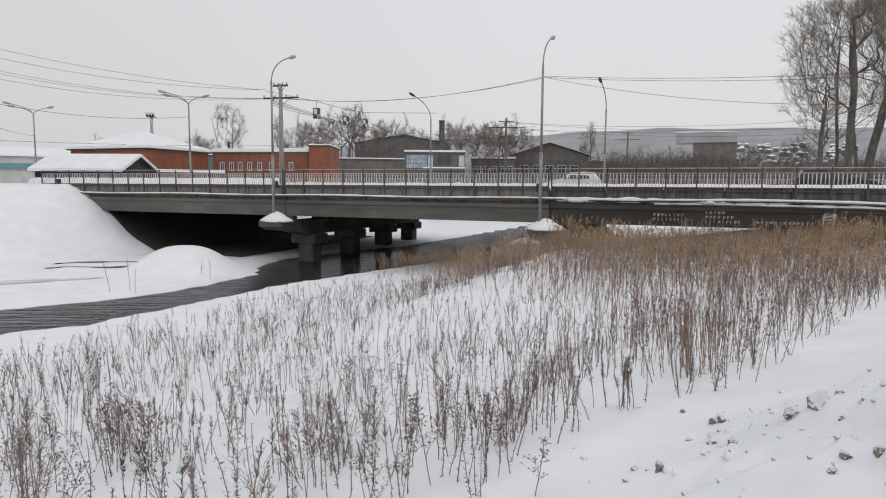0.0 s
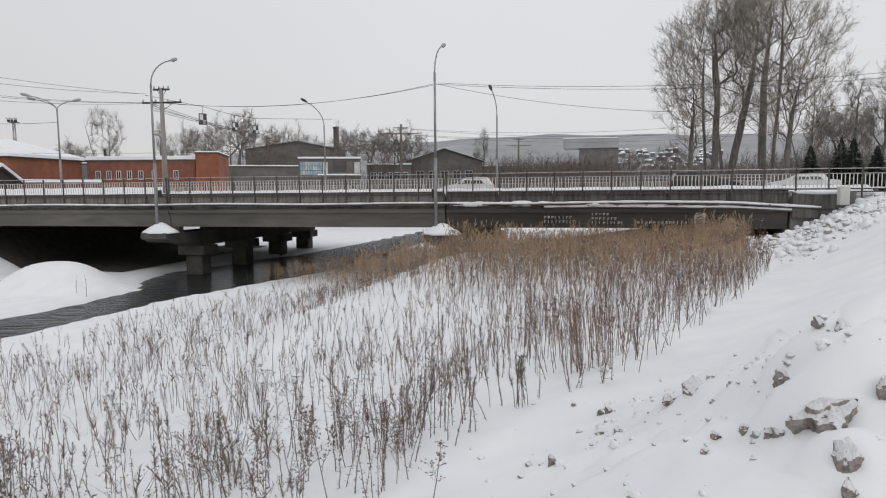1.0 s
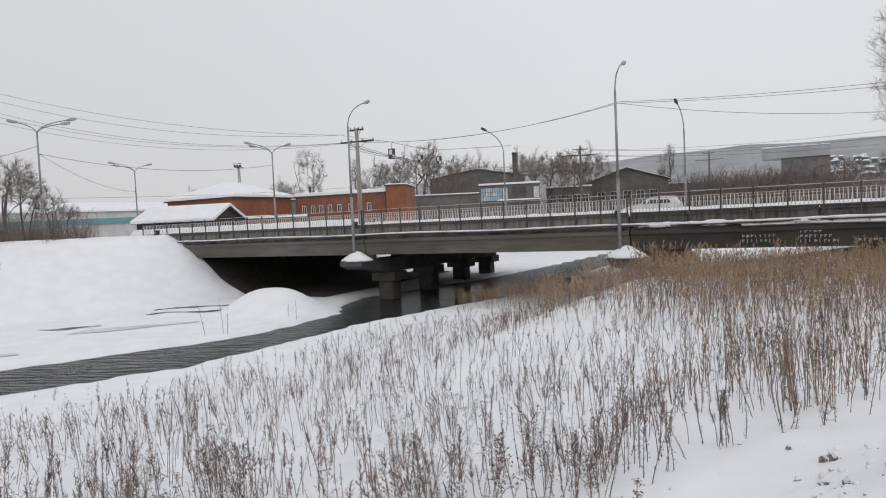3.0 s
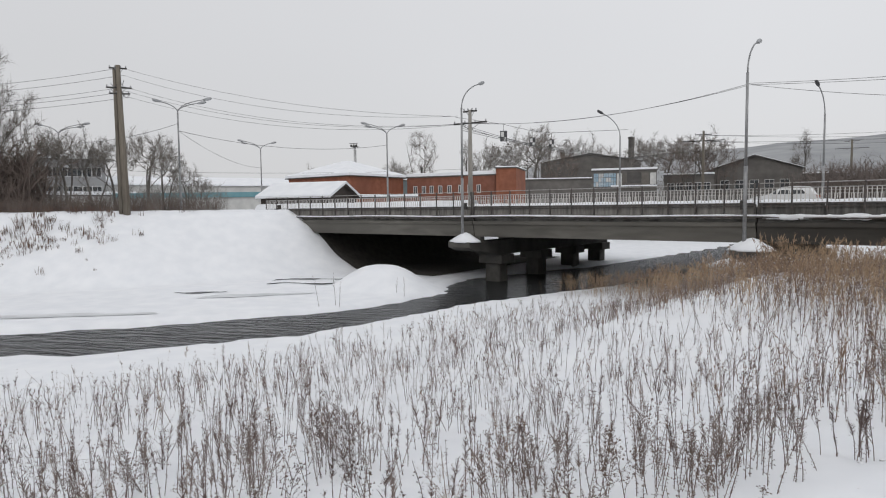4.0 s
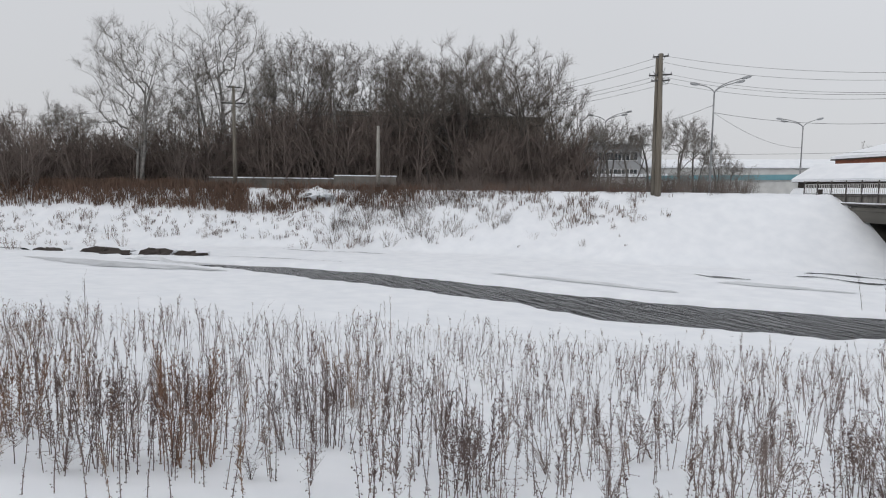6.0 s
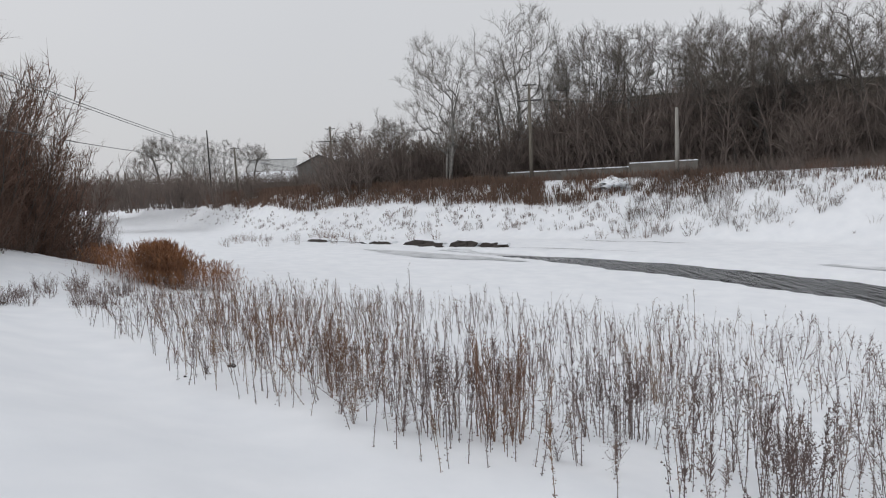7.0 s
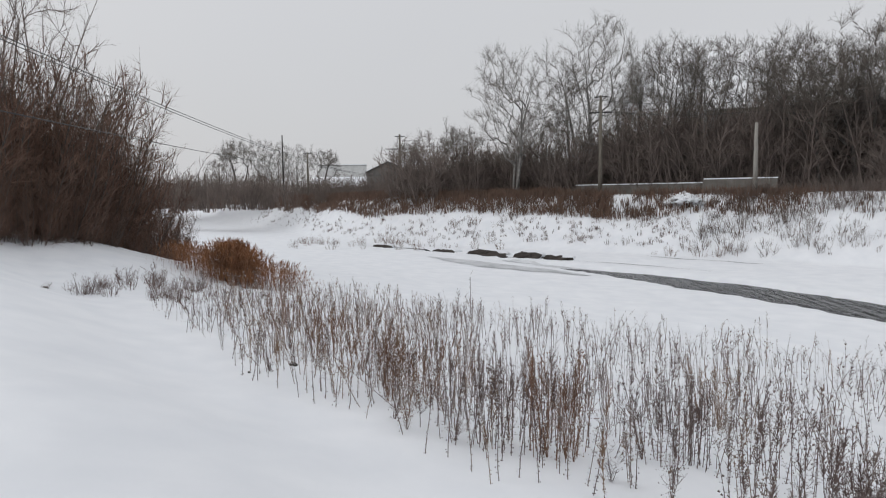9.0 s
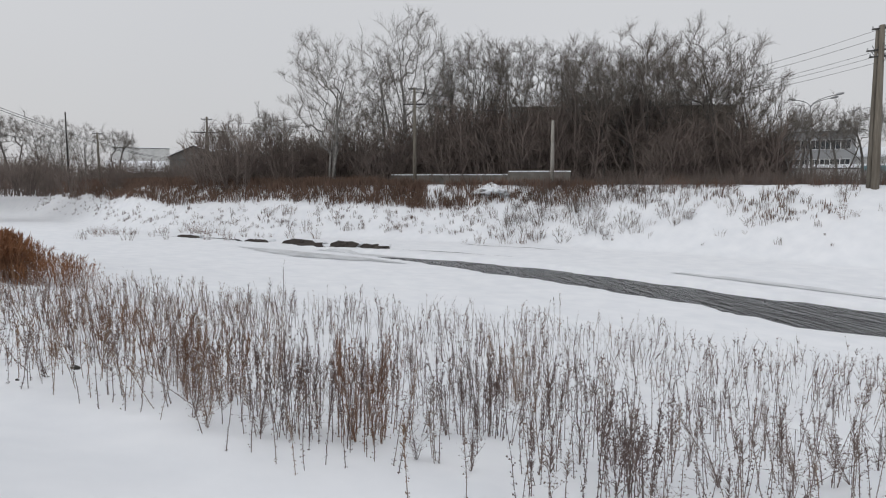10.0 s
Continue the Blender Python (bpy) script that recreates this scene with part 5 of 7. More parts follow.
# ---- cars ----
def car(a, s, paint, label, L=4.4, roof_h=1.48, facing=1, estate=True):
    c = thing("car", label, "car", "cars on the bridge", at=on_deck(a, s, 5.71, 0 if facing > 0 else 180))
    back = 0.15 if estate else 0.75
    prof = [(-L / 2, 0.35), (-L / 2 - 0.02, 0.62), (-L / 2 + 0.05, 0.92), (-L / 2 + back * 0.6, 0.98), (L / 2 - 1.25, 0.96), (L / 2 - 0.35, 0.82), (L / 2, 0.62), (L / 2, 0.32), (L / 2 - 0.1, 0.22), (-L / 2 + 0.1, 0.22)]
    me = Shape().prism(prof, -0.86, 0.86).mesh("body", paint)
    bm = bmesh.new()
    bm.from_mesh(me)
    bmesh.ops.recalc_face_normals(bm, faces=bm.faces)
    bmesh.ops.bevel(bm, geom=bm.edges[:], offset=0.06, segments=2, affect="EDGES")
    bm.to_mesh(me)
    bm.free()
    part("body", me, None, c)
    x0, x1, x2, x3 = -L / 2 + back, -L / 2 + back + 0.35, L / 2 - 2.05, L / 2 - 1.2
    v = []
    for x, z, w in ((x0, 0.93, 0.84), (x1, roof_h - 0.04, 0.66), ((x1 + x2) / 2, roof_h, 0.68), (x2, roof_h - 0.05, 0.66), (x3, 0.93, 0.84)):
        v += [(x, -w, z), (x, w, z)]
    f = [(0, 2, 3, 1), (2, 4, 5, 3), (4, 6, 7, 5), (6, 8, 9, 7), (0, 1, 9, 8), (0, 8, 6, 4, 2), (1, 3, 5, 7, 9)]
    part("cabin", Shape().add(v, f), paint, c)
    for sy in (-1, 1):
        for p0, p1, p2, p3 in ((0.16, 0.46, 0.3, 0.5), (0.5, 0.78, 0.53, 0.72), (0.8, 0.92, 0.8, 0.8)):
            g = lambda t, u: (x0 + (x3 - x0) * t, sy * (0.845 - 0.17 * u), 0.98 + (roof_h - 1.1) * u)  # noqa: E731
            pane = [g(p0, 0), g(p1, 0), g(p3, 0.98 if p3 < 0.75 else 0.75), g(p2, 0.98 if p2 < 0.75 else 0.75)]
            part("side_window", Shape().add(pane + [(q[0], q[1] - sy * 0.05, q[2]) for q in pane], [(0, 1, 2, 3), (7, 6, 5, 4), (0, 4, 5, 1), (1, 5, 6, 2), (2, 6, 7, 3), (3, 7, 4, 0)]), WINDOW, c)
    for x in (-L / 2 + 0.8, L / 2 - 0.85):
        for sy in (-0.78, 0.78):
            wh = part("wheel", Shape().tube([(x, sy - 0.1, 0.32), (x, sy + 0.1, 0.32)], 0.32, 14), RUBBER, c)
            part("rim", Shape().tube([(x, sy - 0.115, 0.32), (x, sy + 0.115, 0.32)], 0.19, 10), GALV, wh)
    for sy in (-0.6, 0.6):
        part("headlight", Shape().box((L / 2 - 0.12, sy - 0.16, 0.62), (L / 2 + 0.015, sy + 0.16, 0.75), 0.02), LAMP_HEAD, c)
        part("tail_light", Shape().box((-L / 2 - 0.03, sy - 0.14, 0.68), (-L / 2 + 0.05, sy + 0.14, 0.9), 0.02), BRICK, c)


car(-8.6, 10.0, CAR_WHITE, "white estate car on the bridge", 4.2, 1.52, -1)
car(8.2, 5.0, CAR_DARK, "black dirty estate car on the bridge", 4.6, 1.5)
car(14.9, 7.5, CAR_WHITE, "white saloon car on the bridge", 4.4, 1.42, -1, False)

# ---- trees ----
def bent(rng, p, d, length, steps, wobble, lift):
    """A branch line from p along d that wobbles and turns upward."""
    pts, d = [np.array(p, float)], np.array(d, float)
    for _ in range(steps):
        d = d + rng.normal(0, wobble, 3) + np.array([0, 0, lift])
        d /= np.linalg.norm(d)
        pts.append(pts[-1] + d * length / steps)
    return np.array(pts), d


def side_way(rng, d, spread):
    """A direction that leaves d by about spread degrees."""
    r = rng.normal(0, 1, 3)
    r -= d * (r @ d)
    r /= np.linalg.norm(r) + 1e-9
    a = radians(spread * (0.7 + 0.6 * rng.rand()))
    return d * math.cos(a) + r * math.sin(a)


def tree_shapes(seed, H, stems=1, tips=220, low=0.3, cw=0.25, splay=0.12, top=0.78, twigs=4, thick=0.011, r0=0.25, long=0.75, bias=0.45, lumps=8, rise=0.72):
    """Trunk and limbs as one shape, the fine crown as another: limbs reach from the trunks to tips that fill a lumpy dome."""
    rng = np.random.RandomState(seed)
    P, par, runs = [], [], []
    for s in range(stems):
        ang = 6.283 * (s + 0.5 * rng.rand()) / stems
        out = splay * (0.5 + 0.8 * rng.rand()) if stems > 1 else 0.03
        d0 = np.array([out * math.cos(ang), out * math.sin(ang), 1.0])
        base = np.array([0.25 * math.cos(ang), 0.25 * math.sin(ang), -0.4]) if stems > 1 else np.array([0, 0, -0.4])
        line, _ = bent(rng, base, d0 / np.linalg.norm(d0), H * top * (0.85 + 0.15 * rng.rand()), 10, 0.05, 0.015)
        ids = []
        for k, p in enumerate(line):
            par.append(ids[-1] if ids else -1)
            ids.append(len(P))
            P.append(p)
        runs.append(ids)
    # tips in overlapping lumps inside an egg-shaped crown
    half, mid_ = np.array([cw * H, cw * H, (1 - low) * H / 2]), np.array([0, 0, (1 + low) * H / 2])
    ball = lambda n: (lambda g: g / np.linalg.norm(g, axis=1)[:, None])(rng.normal(0, 1, (n, 3)))  # noqa: E731
    heart = ball(lumps) * (0.45 + 0.25 * rng.rand(lumps, 1))
    goal = heart[rng.randint(lumps, size=tips)] + ball(tips) * 0.5 * rng.rand(tips, 1) ** bias
    far = np.linalg.norm(goal, axis=1)
    goal = np.where(far[:, None] > 1, goal / far[:, None] * (0.9 + 0.1 * rng.rand(tips, 1)), goal) * half + mid_
    trunk_line = np.array(P)
    order = np.argsort([np.min(np.linalg.norm(trunk_line - g, axis=1)) for g in goal])
    weight = [0] * len(P)
    free = np.array([p[2] > low * H * 0.7 for p in P])
    for g in goal[order]:
        A = np.array(P)
        d = g - A
        dist = np.linalg.norm(d, axis=1) + 1e-6
        cost = dist * (1 + 1.6 * np.clip(rise - d[:, 2] / dist, 0, None)) + np.where(free, 0, 50)
        k = int(np.argmin(cost))
        p0, L = A[k], dist[k]
        back = A[k] - A[par[k]] if par[k] >= 0 else np.array([0, 0, 1.0])
        way = 0.24 * back / (np.linalg.norm(back) + 1e-6) + 0.76 * d[k] / L
        ctrl = p0 + way * L * 0.52
        ids = [k]
        m = 4 if L > 0.06 * H else 3
        for q in range(1, m + 1):
            t = q / m
            p = (1 - t) ** 2 * p0 + 2 * t * (1 - t) * ctrl + t * t * g + (rng.normal(0, 0.014 * L, 3) if q < m else 0)
            par.append(ids[-1])
            ids.append(len(P))
            P.append(p)
            weight.append(0)
        free = np.concatenate([free, np.ones(m, bool)])
        weight[ids[-1]] = 1
        runs.append(ids)
    for k in range(len(P) - 1, -1, -1):
        if par[k] >= 0:
            weight[par[k]] += weight[k]
    rad = np.maximum(0.011, r0 * (np.array(weight, float) * stems / tips) ** 0.62)
    for s in range(stems):                       # trunks taper even where nothing branches off
        for a, b in zip(runs[s][::-1][:-1], runs[s][::-1][1:]):
            rad[b] = max(rad[b], rad[a] * 1.03)
    wood, crown = Shape(), Shape()
    V, F = [], []
    P = np.array(P)
    for n, ids in enumerate(runs):
        r = rad[ids].copy()
        if n >= stems:
            r[0] = min(r[0], r[1] * 1.25)
        big = r[1] > 0.035
        (wood if big else crown).tube(P[ids], r, 7 if n < stems else 4 if big else 3, False)
        if n < stems:
            continue
        for k in ids[1:]:
            d = P[k] - P[par[k]]
            d /= np.linalg.norm(d) + 1e-9
            for w in range(twigs if weight[k] < 4 else 1):
                o = P[k] - d * rng.rand() * 0.5 * np.linalg.norm(P[k] - P[par[k]])
                e = side_way(rng, d, 42) + np.array([0, 0, 0.25])
                l = long * (0.5 + 0.8 * rng.rand())
                sd = np.cross(e, rng.normal(0, 1, 3))
                sd *= thick / (np.linalg.norm(sd) + 1e-9)
                tip = o + e * l
                at = len(V)
                V += [o - sd, o + sd, tip]
                F.append((at, at + 1, at + 2))
                for f in range(2):
                    b = o + e * l * (0.25 + 0.5 * rng.rand())
                    t2 = b + (side_way(rng, e / np.linalg.norm(e), 45) + np.array([0, 0, 0.15])) * l * 0.5
                    at = len(V)
                    V += [b - sd * 0.7, b + sd * 0.7, t2]
                    F.append((at, at + 1, at + 2))
    crown.add(V, F)
    return wood, crown


def tree_kind(name, seed, label, wood_m, twig_m, **kw):
    wood, crown = tree_shapes(seed, **kw)
    t = thing(name, label, "tree", "bare trees")
    tk = new("trunk", wood.mesh("trunk", wood_m, True))
    tk.parent = t
    cr = new("crown", crown.mesh("crown", twig_m))
    cr.parent = t
    return t


KINDS = {
    "poplar_a": tree_kind("bare_tree", 21, "tall bare poplar with upswept grey limbs", BARK_POPLAR, TWIG_POPLAR, H=24, stems=2, tips=460, low=0.28, cw=0.27, splay=0.1, twigs=5, thick=0.011, r0=0.27, long=1.15, bias=0.5, lumps=10),
    "poplar_b": tree_kind("bare_tree", 22, "tall bare poplar with upswept grey limbs", BARK_POPLAR, TWIG_POPLAR, H=24, stems=1, tips=460, low=0.24, cw=0.24, splay=0.1, twigs=5, thick=0.011, r0=0.3, long=1.15, bias=0.5, lumps=10),
    "broad": tree_kind("bare_tree", 31, "broad bare tree with a dense dark crown", BARK, TWIG_DUN, H=17, stems=2, tips=400, low=0.1, cw=0.38, splay=0.18, twigs=5, thick=0.014, r0=0.25, long=1.0, bias=0.5, lumps=11),
    "birch_a": tree_kind("bare_tree", 41, "bare birch with pale stems and fine twigs", BARK_PALE, TWIG_GREY, H=19, stems=3, tips=400, low=0.2, cw=0.36, splay=0.15, top=0.8, twigs=5, thick=0.011, r0=0.19, long=0.95, bias=0.5, lumps=18, rise=0.62),
    "birch_b": tree_kind("bare_tree", 42, "slender bare birch with pale stems", BARK_PALE, TWIG_DUN, H=19, stems=2, tips=170, low=0.3, cw=0.2, splay=0.1, top=0.9, twigs=5, thick=0.012, r0=0.15, long=1.0, lumps=8),
    # slim and small: paler bark and twigs paint the haze of distance
    "slim": tree_kind("bare_tree", 51, "slim bare tree with upright grey twigs", BARK_POPLAR, TWIG_GREY, H=16, stems=2, tips=140, low=0.22, cw=0.12, splay=0.08, top=0.92, twigs=5, thick=0.0125, r0=0.13, long=0.95, lumps=8),
    "small": tree_kind("bare_tree", 61, "small bare tree with a round grey crown", BARK_POPLAR, TWIG_GREY, H=11, stems=2, tips=150, low=0.24, cw=0.33, splay=0.16, twigs=5, thick=0.0135, r0=0.12, long=0.8, lumps=7),
    "shoots": tree_kind("bare_tree", 81, "thin bare sapling with long sparse shoots", BARK, TWIG_BROWN, H=11, stems=6, tips=64, low=0.3, cw=0.3, splay=0.26, top=0.95, twigs=2, thick=0.009, r0=0.035, long=0.8, lumps=12, rise=0.9),
    "brushy": tree_kind("bare_tree", 71, "bushy dark-stemmed bare tree", BARK, TWIG_BROWN, H=12, stems=4, tips=150, low=0.12, cw=0.34, splay=0.25, twigs=5, thick=0.0135, r0=0.09, long=0.8, lumps=8),
}
USED = {}


def plant(kind, x, y, h, turn, z=None):
    """A tree of a kind, grown to h metres."""
    src = KINDS[kind]
    full = {"poplar_a": 24, "poplar_b": 24, "broad": 17, "birch_a": 19, "birch_b": 19, "slim": 16, "small": 11, "brushy": 12, "shoots": 11}[kind]
    z = ground_z(x, y) if z is None else z
    m = pose(x, y, z, 0, 0, turn) @ Matrix.Scale(1.06 * h / full, 4)
    if kind not in USED:
        USED[kind] = True
        src.matrix_basis = m
        return src
    t = copy_thing(src, pose(x, y, z, 0, 0, turn))
    t.matrix_basis = m
    return t


tr = random.Random(17)
# tall group behind the bridge, near the east end
for az, r, h, kind in ((-30.6, 72, 20, "poplar_b"), (-32.0, 75, 22, "poplar_a"), (-33.2, 78, 24, "poplar_a"), (-36.2, 76, 25.5, "poplar_a"), (-37.4, 72, 22, "poplar_b"),
                       (-38.8, 88, 15, "birch_b"), (-40.3, 98, 12, "small"), (-41.4, 104, 13, "small"), (-42.3, 115, 19, "slim"), (-43.5, 112, 20, "slim"), (-44.3, 116, 18, "slim"), (-46.5, 90, 13, "small"), (-49, 85, 16, "small"), (-52, 95, 18, "broad")):
    plant(kind, *bearing(az, r)[:2], h, tr.random() * 360, 5.2)
# behind the road
for az, r, h, kind in ((18.6, 118, 15, "birch_b"), (28.0, 150, 11, "small"), (26.0, 160, 11, "small"), (20.8, 130, 11, "small"), (14.2, 125, 14, "slim"), (13.2, 122, 12, "birch_a"), (11.8, 125, 14, "small"), (10.4, 128, 14, "birch_b"),
                       (8.8, 116, 15, "small"), (8.0, 120, 16, "birch_b"), (6.5, 118, 12, "brushy"), (4.6, 165, 19, "small"), (2.0, 165, 17, "brushy"), (-0.8, 122, 14, "small"), (-2.6, 160, 18, "small"),
                       (-4.6, 116, 13, "brushy"), (-5.6, 120, 14, "small"), (-6.6, 124, 13, "brushy"), (-12.6, 160, 17, "slim"), (-26, 150, 11, "brushy"), (-29, 130, 11, "brushy")):
    plant(kind, *bearing(az, r)[:2], h, tr.random() * 360, 5.2)
# the wood on the far bank
for az, r, h, kind in ((51.6, 77, 14, "broad"), (54.2, 76, 18, "broad"), (57.0, 82, 17.5, "broad"), (60.2, 80, 17, "broad"), (59.0, 84, 17, "birch_b"), (61.2, 85, 17, "slim"), (63.0, 80, 16, "broad"), (65.0, 86, 17.5, "birch_b"), (66.6, 88, 18, "slim"), (68.5, 84, 17, "birch_b"), (70.3, 88, 17.5, "birch_a"),
                       (71.4, 84, 17.5, "birch_b"), (75.0, 86, 18, "birch_b"), (77.2, 88, 17, "slim"), (64.2, 83, 17, "broad"), (72.3, 90, 18, "slim"), (74.0, 88, 19, "birch_b"), (76.0, 92, 17, "slim"), (78.0, 90, 15, "birch_b"), (80.9, 84, 21.0, "birch_a"), (82.0, 88, 18, "birch_b"), (87.3, 83, 19.0, "birch_a"), (85.0, 95, 14, "brushy"), (92.5, 98, 12, "small"), (94.5, 105, 12, "brushy"), (97.0, 125, 12, "small"),
                       (106.8, 168, 14, "birch_a"), (108.4, 172, 15, "birch_a"), (109.6, 170, 15, "birch_a"), (111.5, 175, 17, "small"), (113.0, 190, 14, "brushy"), (104.5, 180, 15, "small")):
    plant(kind, *bearing(az, r)[:2], h * (1.07 if 58 < az < 82 else 1.0), tr.random() * 360, 5.6)
for az, r, h in ((41.6, 78, 9.5), (43.8, 80, 9.0), (45.4, 76, 7.5), (38.6, 67, 4.8), (40.3, 68, 6.5), (37.6, 70, 3.8), (47.2, 74, 9), (48.4, 72, 8)):
    plant("small", *bearing(az, r)[:2], h, tr.random() * 360, 5.7)
for az, r, h in ((127.6, 37, 13.2), (130.3, 35, 11.5), (124.6, 38, 9.6)):
    plant("shoots", *bearing(az, r)[:2], h, tr.random() * 360)


def spruce(x, y, z, H, seed):
    rng = np.random.RandomState(seed)
    t = thing("spruce_tree", "small dark green spruce beyond the bridge", "tree", "spruce trees", at=pose(x, y, z))
    part("trunk", Shape().tube([(0, 0, -0.3), (0, 0, H)], [0.12, 0.02], 6), BARK, t)
    v, f = [], []
    for k in range(360):
        u = rng.rand() ** 0.8
        zz, rr_ = H * (0.06 + 0.94 * u), H * 0.38 * (1 - u) ** 0.9 * (0.7 + 0.5 * rng.rand()) + 0.1
        a = rng.rand() * 6.283
        o, e = np.array([0.1 * rr_ * math.cos(a), 0.1 * rr_ * math.sin(a), zz]), np.array([rr_ * math.cos(a), rr_ * math.sin(a), zz - 0.25 * rr_ + 0.05])
        sd = np.array([-math.sin(a), math.cos(a), 0]) * 0.16 * (0.5 + rr_ * 0.4)
        n = len(v)
        v += [o, (o + e) / 2 + sd - (0, 0, 0.1), e, (o + e) / 2 - sd - (0, 0, 0.1), (o + e) / 2 + (0, 0, 0.06)]
        f += [(n, n + 1, n + 4), (n + 1, n + 2, n + 4), (n + 2, n + 3, n + 4), (n + 3, n, n + 4)]
    part("crown", Shape().add(v, f), SPRUCE, t)


for k, (az, r, h) in enumerate(((-39.2, 82, 5.6), (-41.2, 84, 6.4), (-42.0, 82, 6.2), (-43.5, 80, 5.2), (-45.9, 66, 5.0), (-47.5, 66, 5.5))):
    spruce(*bearing(az, r, 5.3), h, k)


# ---- brush: dense stands of stems ----
def shrub_arrays(seed, stems, H, width, twigs, tw, r=0.02):
    """One shrub as raw triangles: leaning stems with side twigs."""
    rng = np.random.RandomState(seed)
    sh = Shape()
    tv, tf = [], []
    for s in range(stems):
        a = rng.rand() * 6.283
        out = width * math.sqrt(rng.rand())
        h = H * (0.55 + 0.45 * rng.rand())
        b = np.array([0.35 * out * math.cos(a), 0.35 * out * math.sin(a), -0.2])
        d = np.array([0.6 * out * math.cos(a) / H, 0.6 * out * math.sin(a) / H, 1.0])
        p, e = bent(rng, b, d / np.linalg.norm(d), h, 2, 0.1, 0.02)
        sh.tube(p, np.linspace(r, r * 0.3, 3), 3, False)
        for k in range(twigs):
            t = 0.12 + 0.88 * rng.rand()
            i = min(int(t * 2), 1)
            o = p[i] + (p[i + 1] - p[i]) * (t * 2 - i)
            d2 = side_way(rng, (p[i + 1] - p[i]) / np.linalg.norm(p[i + 1] - p[i]), 38)
            l2 = tw * (0.5 + rng.rand()) * (1.2 - 0.6 * t)
            mid_, end = o + d2 * l2 * 0.5, o + d2 * l2 + np.array([0, 0, 0.15 * l2])
            sd = np.cross(d2, rng.normal(0, 1, 3))
            sd *= r * 0.5 / (np.linalg.norm(sd) + 1e-9)
            n = len(tv)
            tv += [o - sd, o + sd, end]
            tf.append((n, n + 1, n + 2))
            for g in range(2):
                e3 = mid_ + side_way(rng, d2, 45) * l2 * 0.6
                n = len(tv)
                tv += [mid_ - sd * 0.8, mid_ + sd * 0.8, e3]
                tf.append((n, n + 1, n + 2))
    if tv:
        sh.add(tv, tf)
    v = np.concatenate(sh.v)
    tri = []
    for fc in sh.f:
        tri.append(fc[:3])
        if len(fc) == 4:
            tri.append((fc[0], fc[2], fc[3]))
    return v, np.array(tri)


def scatter(name, label, category, variants, spots, material, kind="stuff", tilt=0.0, seed=1):
    """Many copies of a few shapes, joined: spots are rows of x, y, z, height factor."""
    rng = np.random.RandomState(seed)
    V, T, n = [], [], 0
    for x, y, z, s in spots:
        v, t = variants[rng.randint(len(variants))]
        a = rng.rand() * 6.283
        c, si = math.cos(a), math.sin(a)
        sx = s * (0.85 + 0.3 * rng.rand())
        w = np.stack([(v[:, 0] * c - v[:, 1] * si) * sx, (v[:, 0] * si + v[:, 1] * c) * sx, v[:, 2] * s], 1)
        if tilt:
            w[:, 0] += w[:, 2] * rng.normal(0, tilt)
            w[:, 1] += w[:, 2] * rng.normal(0, tilt)
        V.append(w + np.array([x, y, z]))
        T.append(t + n)
        n += len(v)
    ob = new(name, big_mesh(name, np.concatenate(V), np.concatenate(T), material))
    return tagged(ob, label, category, kind=kind)


def polar_spots(n, az0, az1, r0, r1, h0, h1, seed, z=None):
    rng = np.random.RandomState(seed)
    az, r = az0 + (az1 - az0) * rng.rand(n), np.sqrt(r0 ** 2 + (r1 ** 2 - r0 ** 2) * rng.rand(n))
    x, y = -r * np.sin(np.radians(az)), r * np.cos(np.radians(az))
    zz = height(x, y) if z is None else np.full(n, z)
    return np.stack([x, y, zz, h0 + (h1 - h0) * rng.rand(n)], 1)


TALL = [shrub_arrays(100 + k, 15, 1.0, 0.5, 9, 0.24, 0.0058) for k in range(6)]
DENSE = [shrub_arrays(120 + k, 14, 1.0, 0.55, 10, 0.26, 0.0085) for k in range(6)]
scatter("far_bank_thicket", "dense dark brown leafless thicket on the far bank", "thicket", DENSE,
        np.concatenate([polar_spots(150, 58, 78, 80, 94, 9.5, 14.5, 1), polar_spots(55, 76, 84, 80, 94, 7.0, 11.5, 16), polar_spots(60, 49.8, 58, 72, 86, 6.5, 11, 14), polar_spots(75, 84, 97, 86, 106, 7, 11, 2), polar_spots(170, 94, 117, 112, 190, 4.5, 8.5, 3, 5.5), polar_spots(80, 108, 122, 180, 260, 7, 11, 13, 5.5)]), TWIG_BROWN, seed=4)
scatter("roadside_thicket", "grey-brown leafless thicket behind the road", "thicket", TALL,
        np.concatenate([polar_spots(50, 10, -6, 122, 150, 6, 9, 5, 5.3), polar_spots(55, -37, -56, 92, 125, 7, 10, 7, 5.3), polar_spots(26, -36.5, -43, 84, 105, 6, 10, 27, 5.3), polar_spots(40, 36, 49, 68, 84, 2.5, 5, 8, 5.7)]), TWIG_GREY, seed=5)
scatter("roadside_brush", "dense brown leafless brush behind the road", "thicket", DENSE,
        np.concatenate([polar_spots(80, -12.5, -22.8, 118, 165, 8.0, 10.5, 6, 5.3), polar_spots(60, -16, -25, 125, 165, 8.5, 11.5, 61, 5.3), polar_spots(105, -22, -41, 110, 160, 6.5, 9.5, 60, 5.3)]), BRUSH_HAZE, seed=15)
LOW = [shrub_arrays(150 + k, 11, 1.0, 0.8, 3, 0.3, 0.011) for k in range(5)]
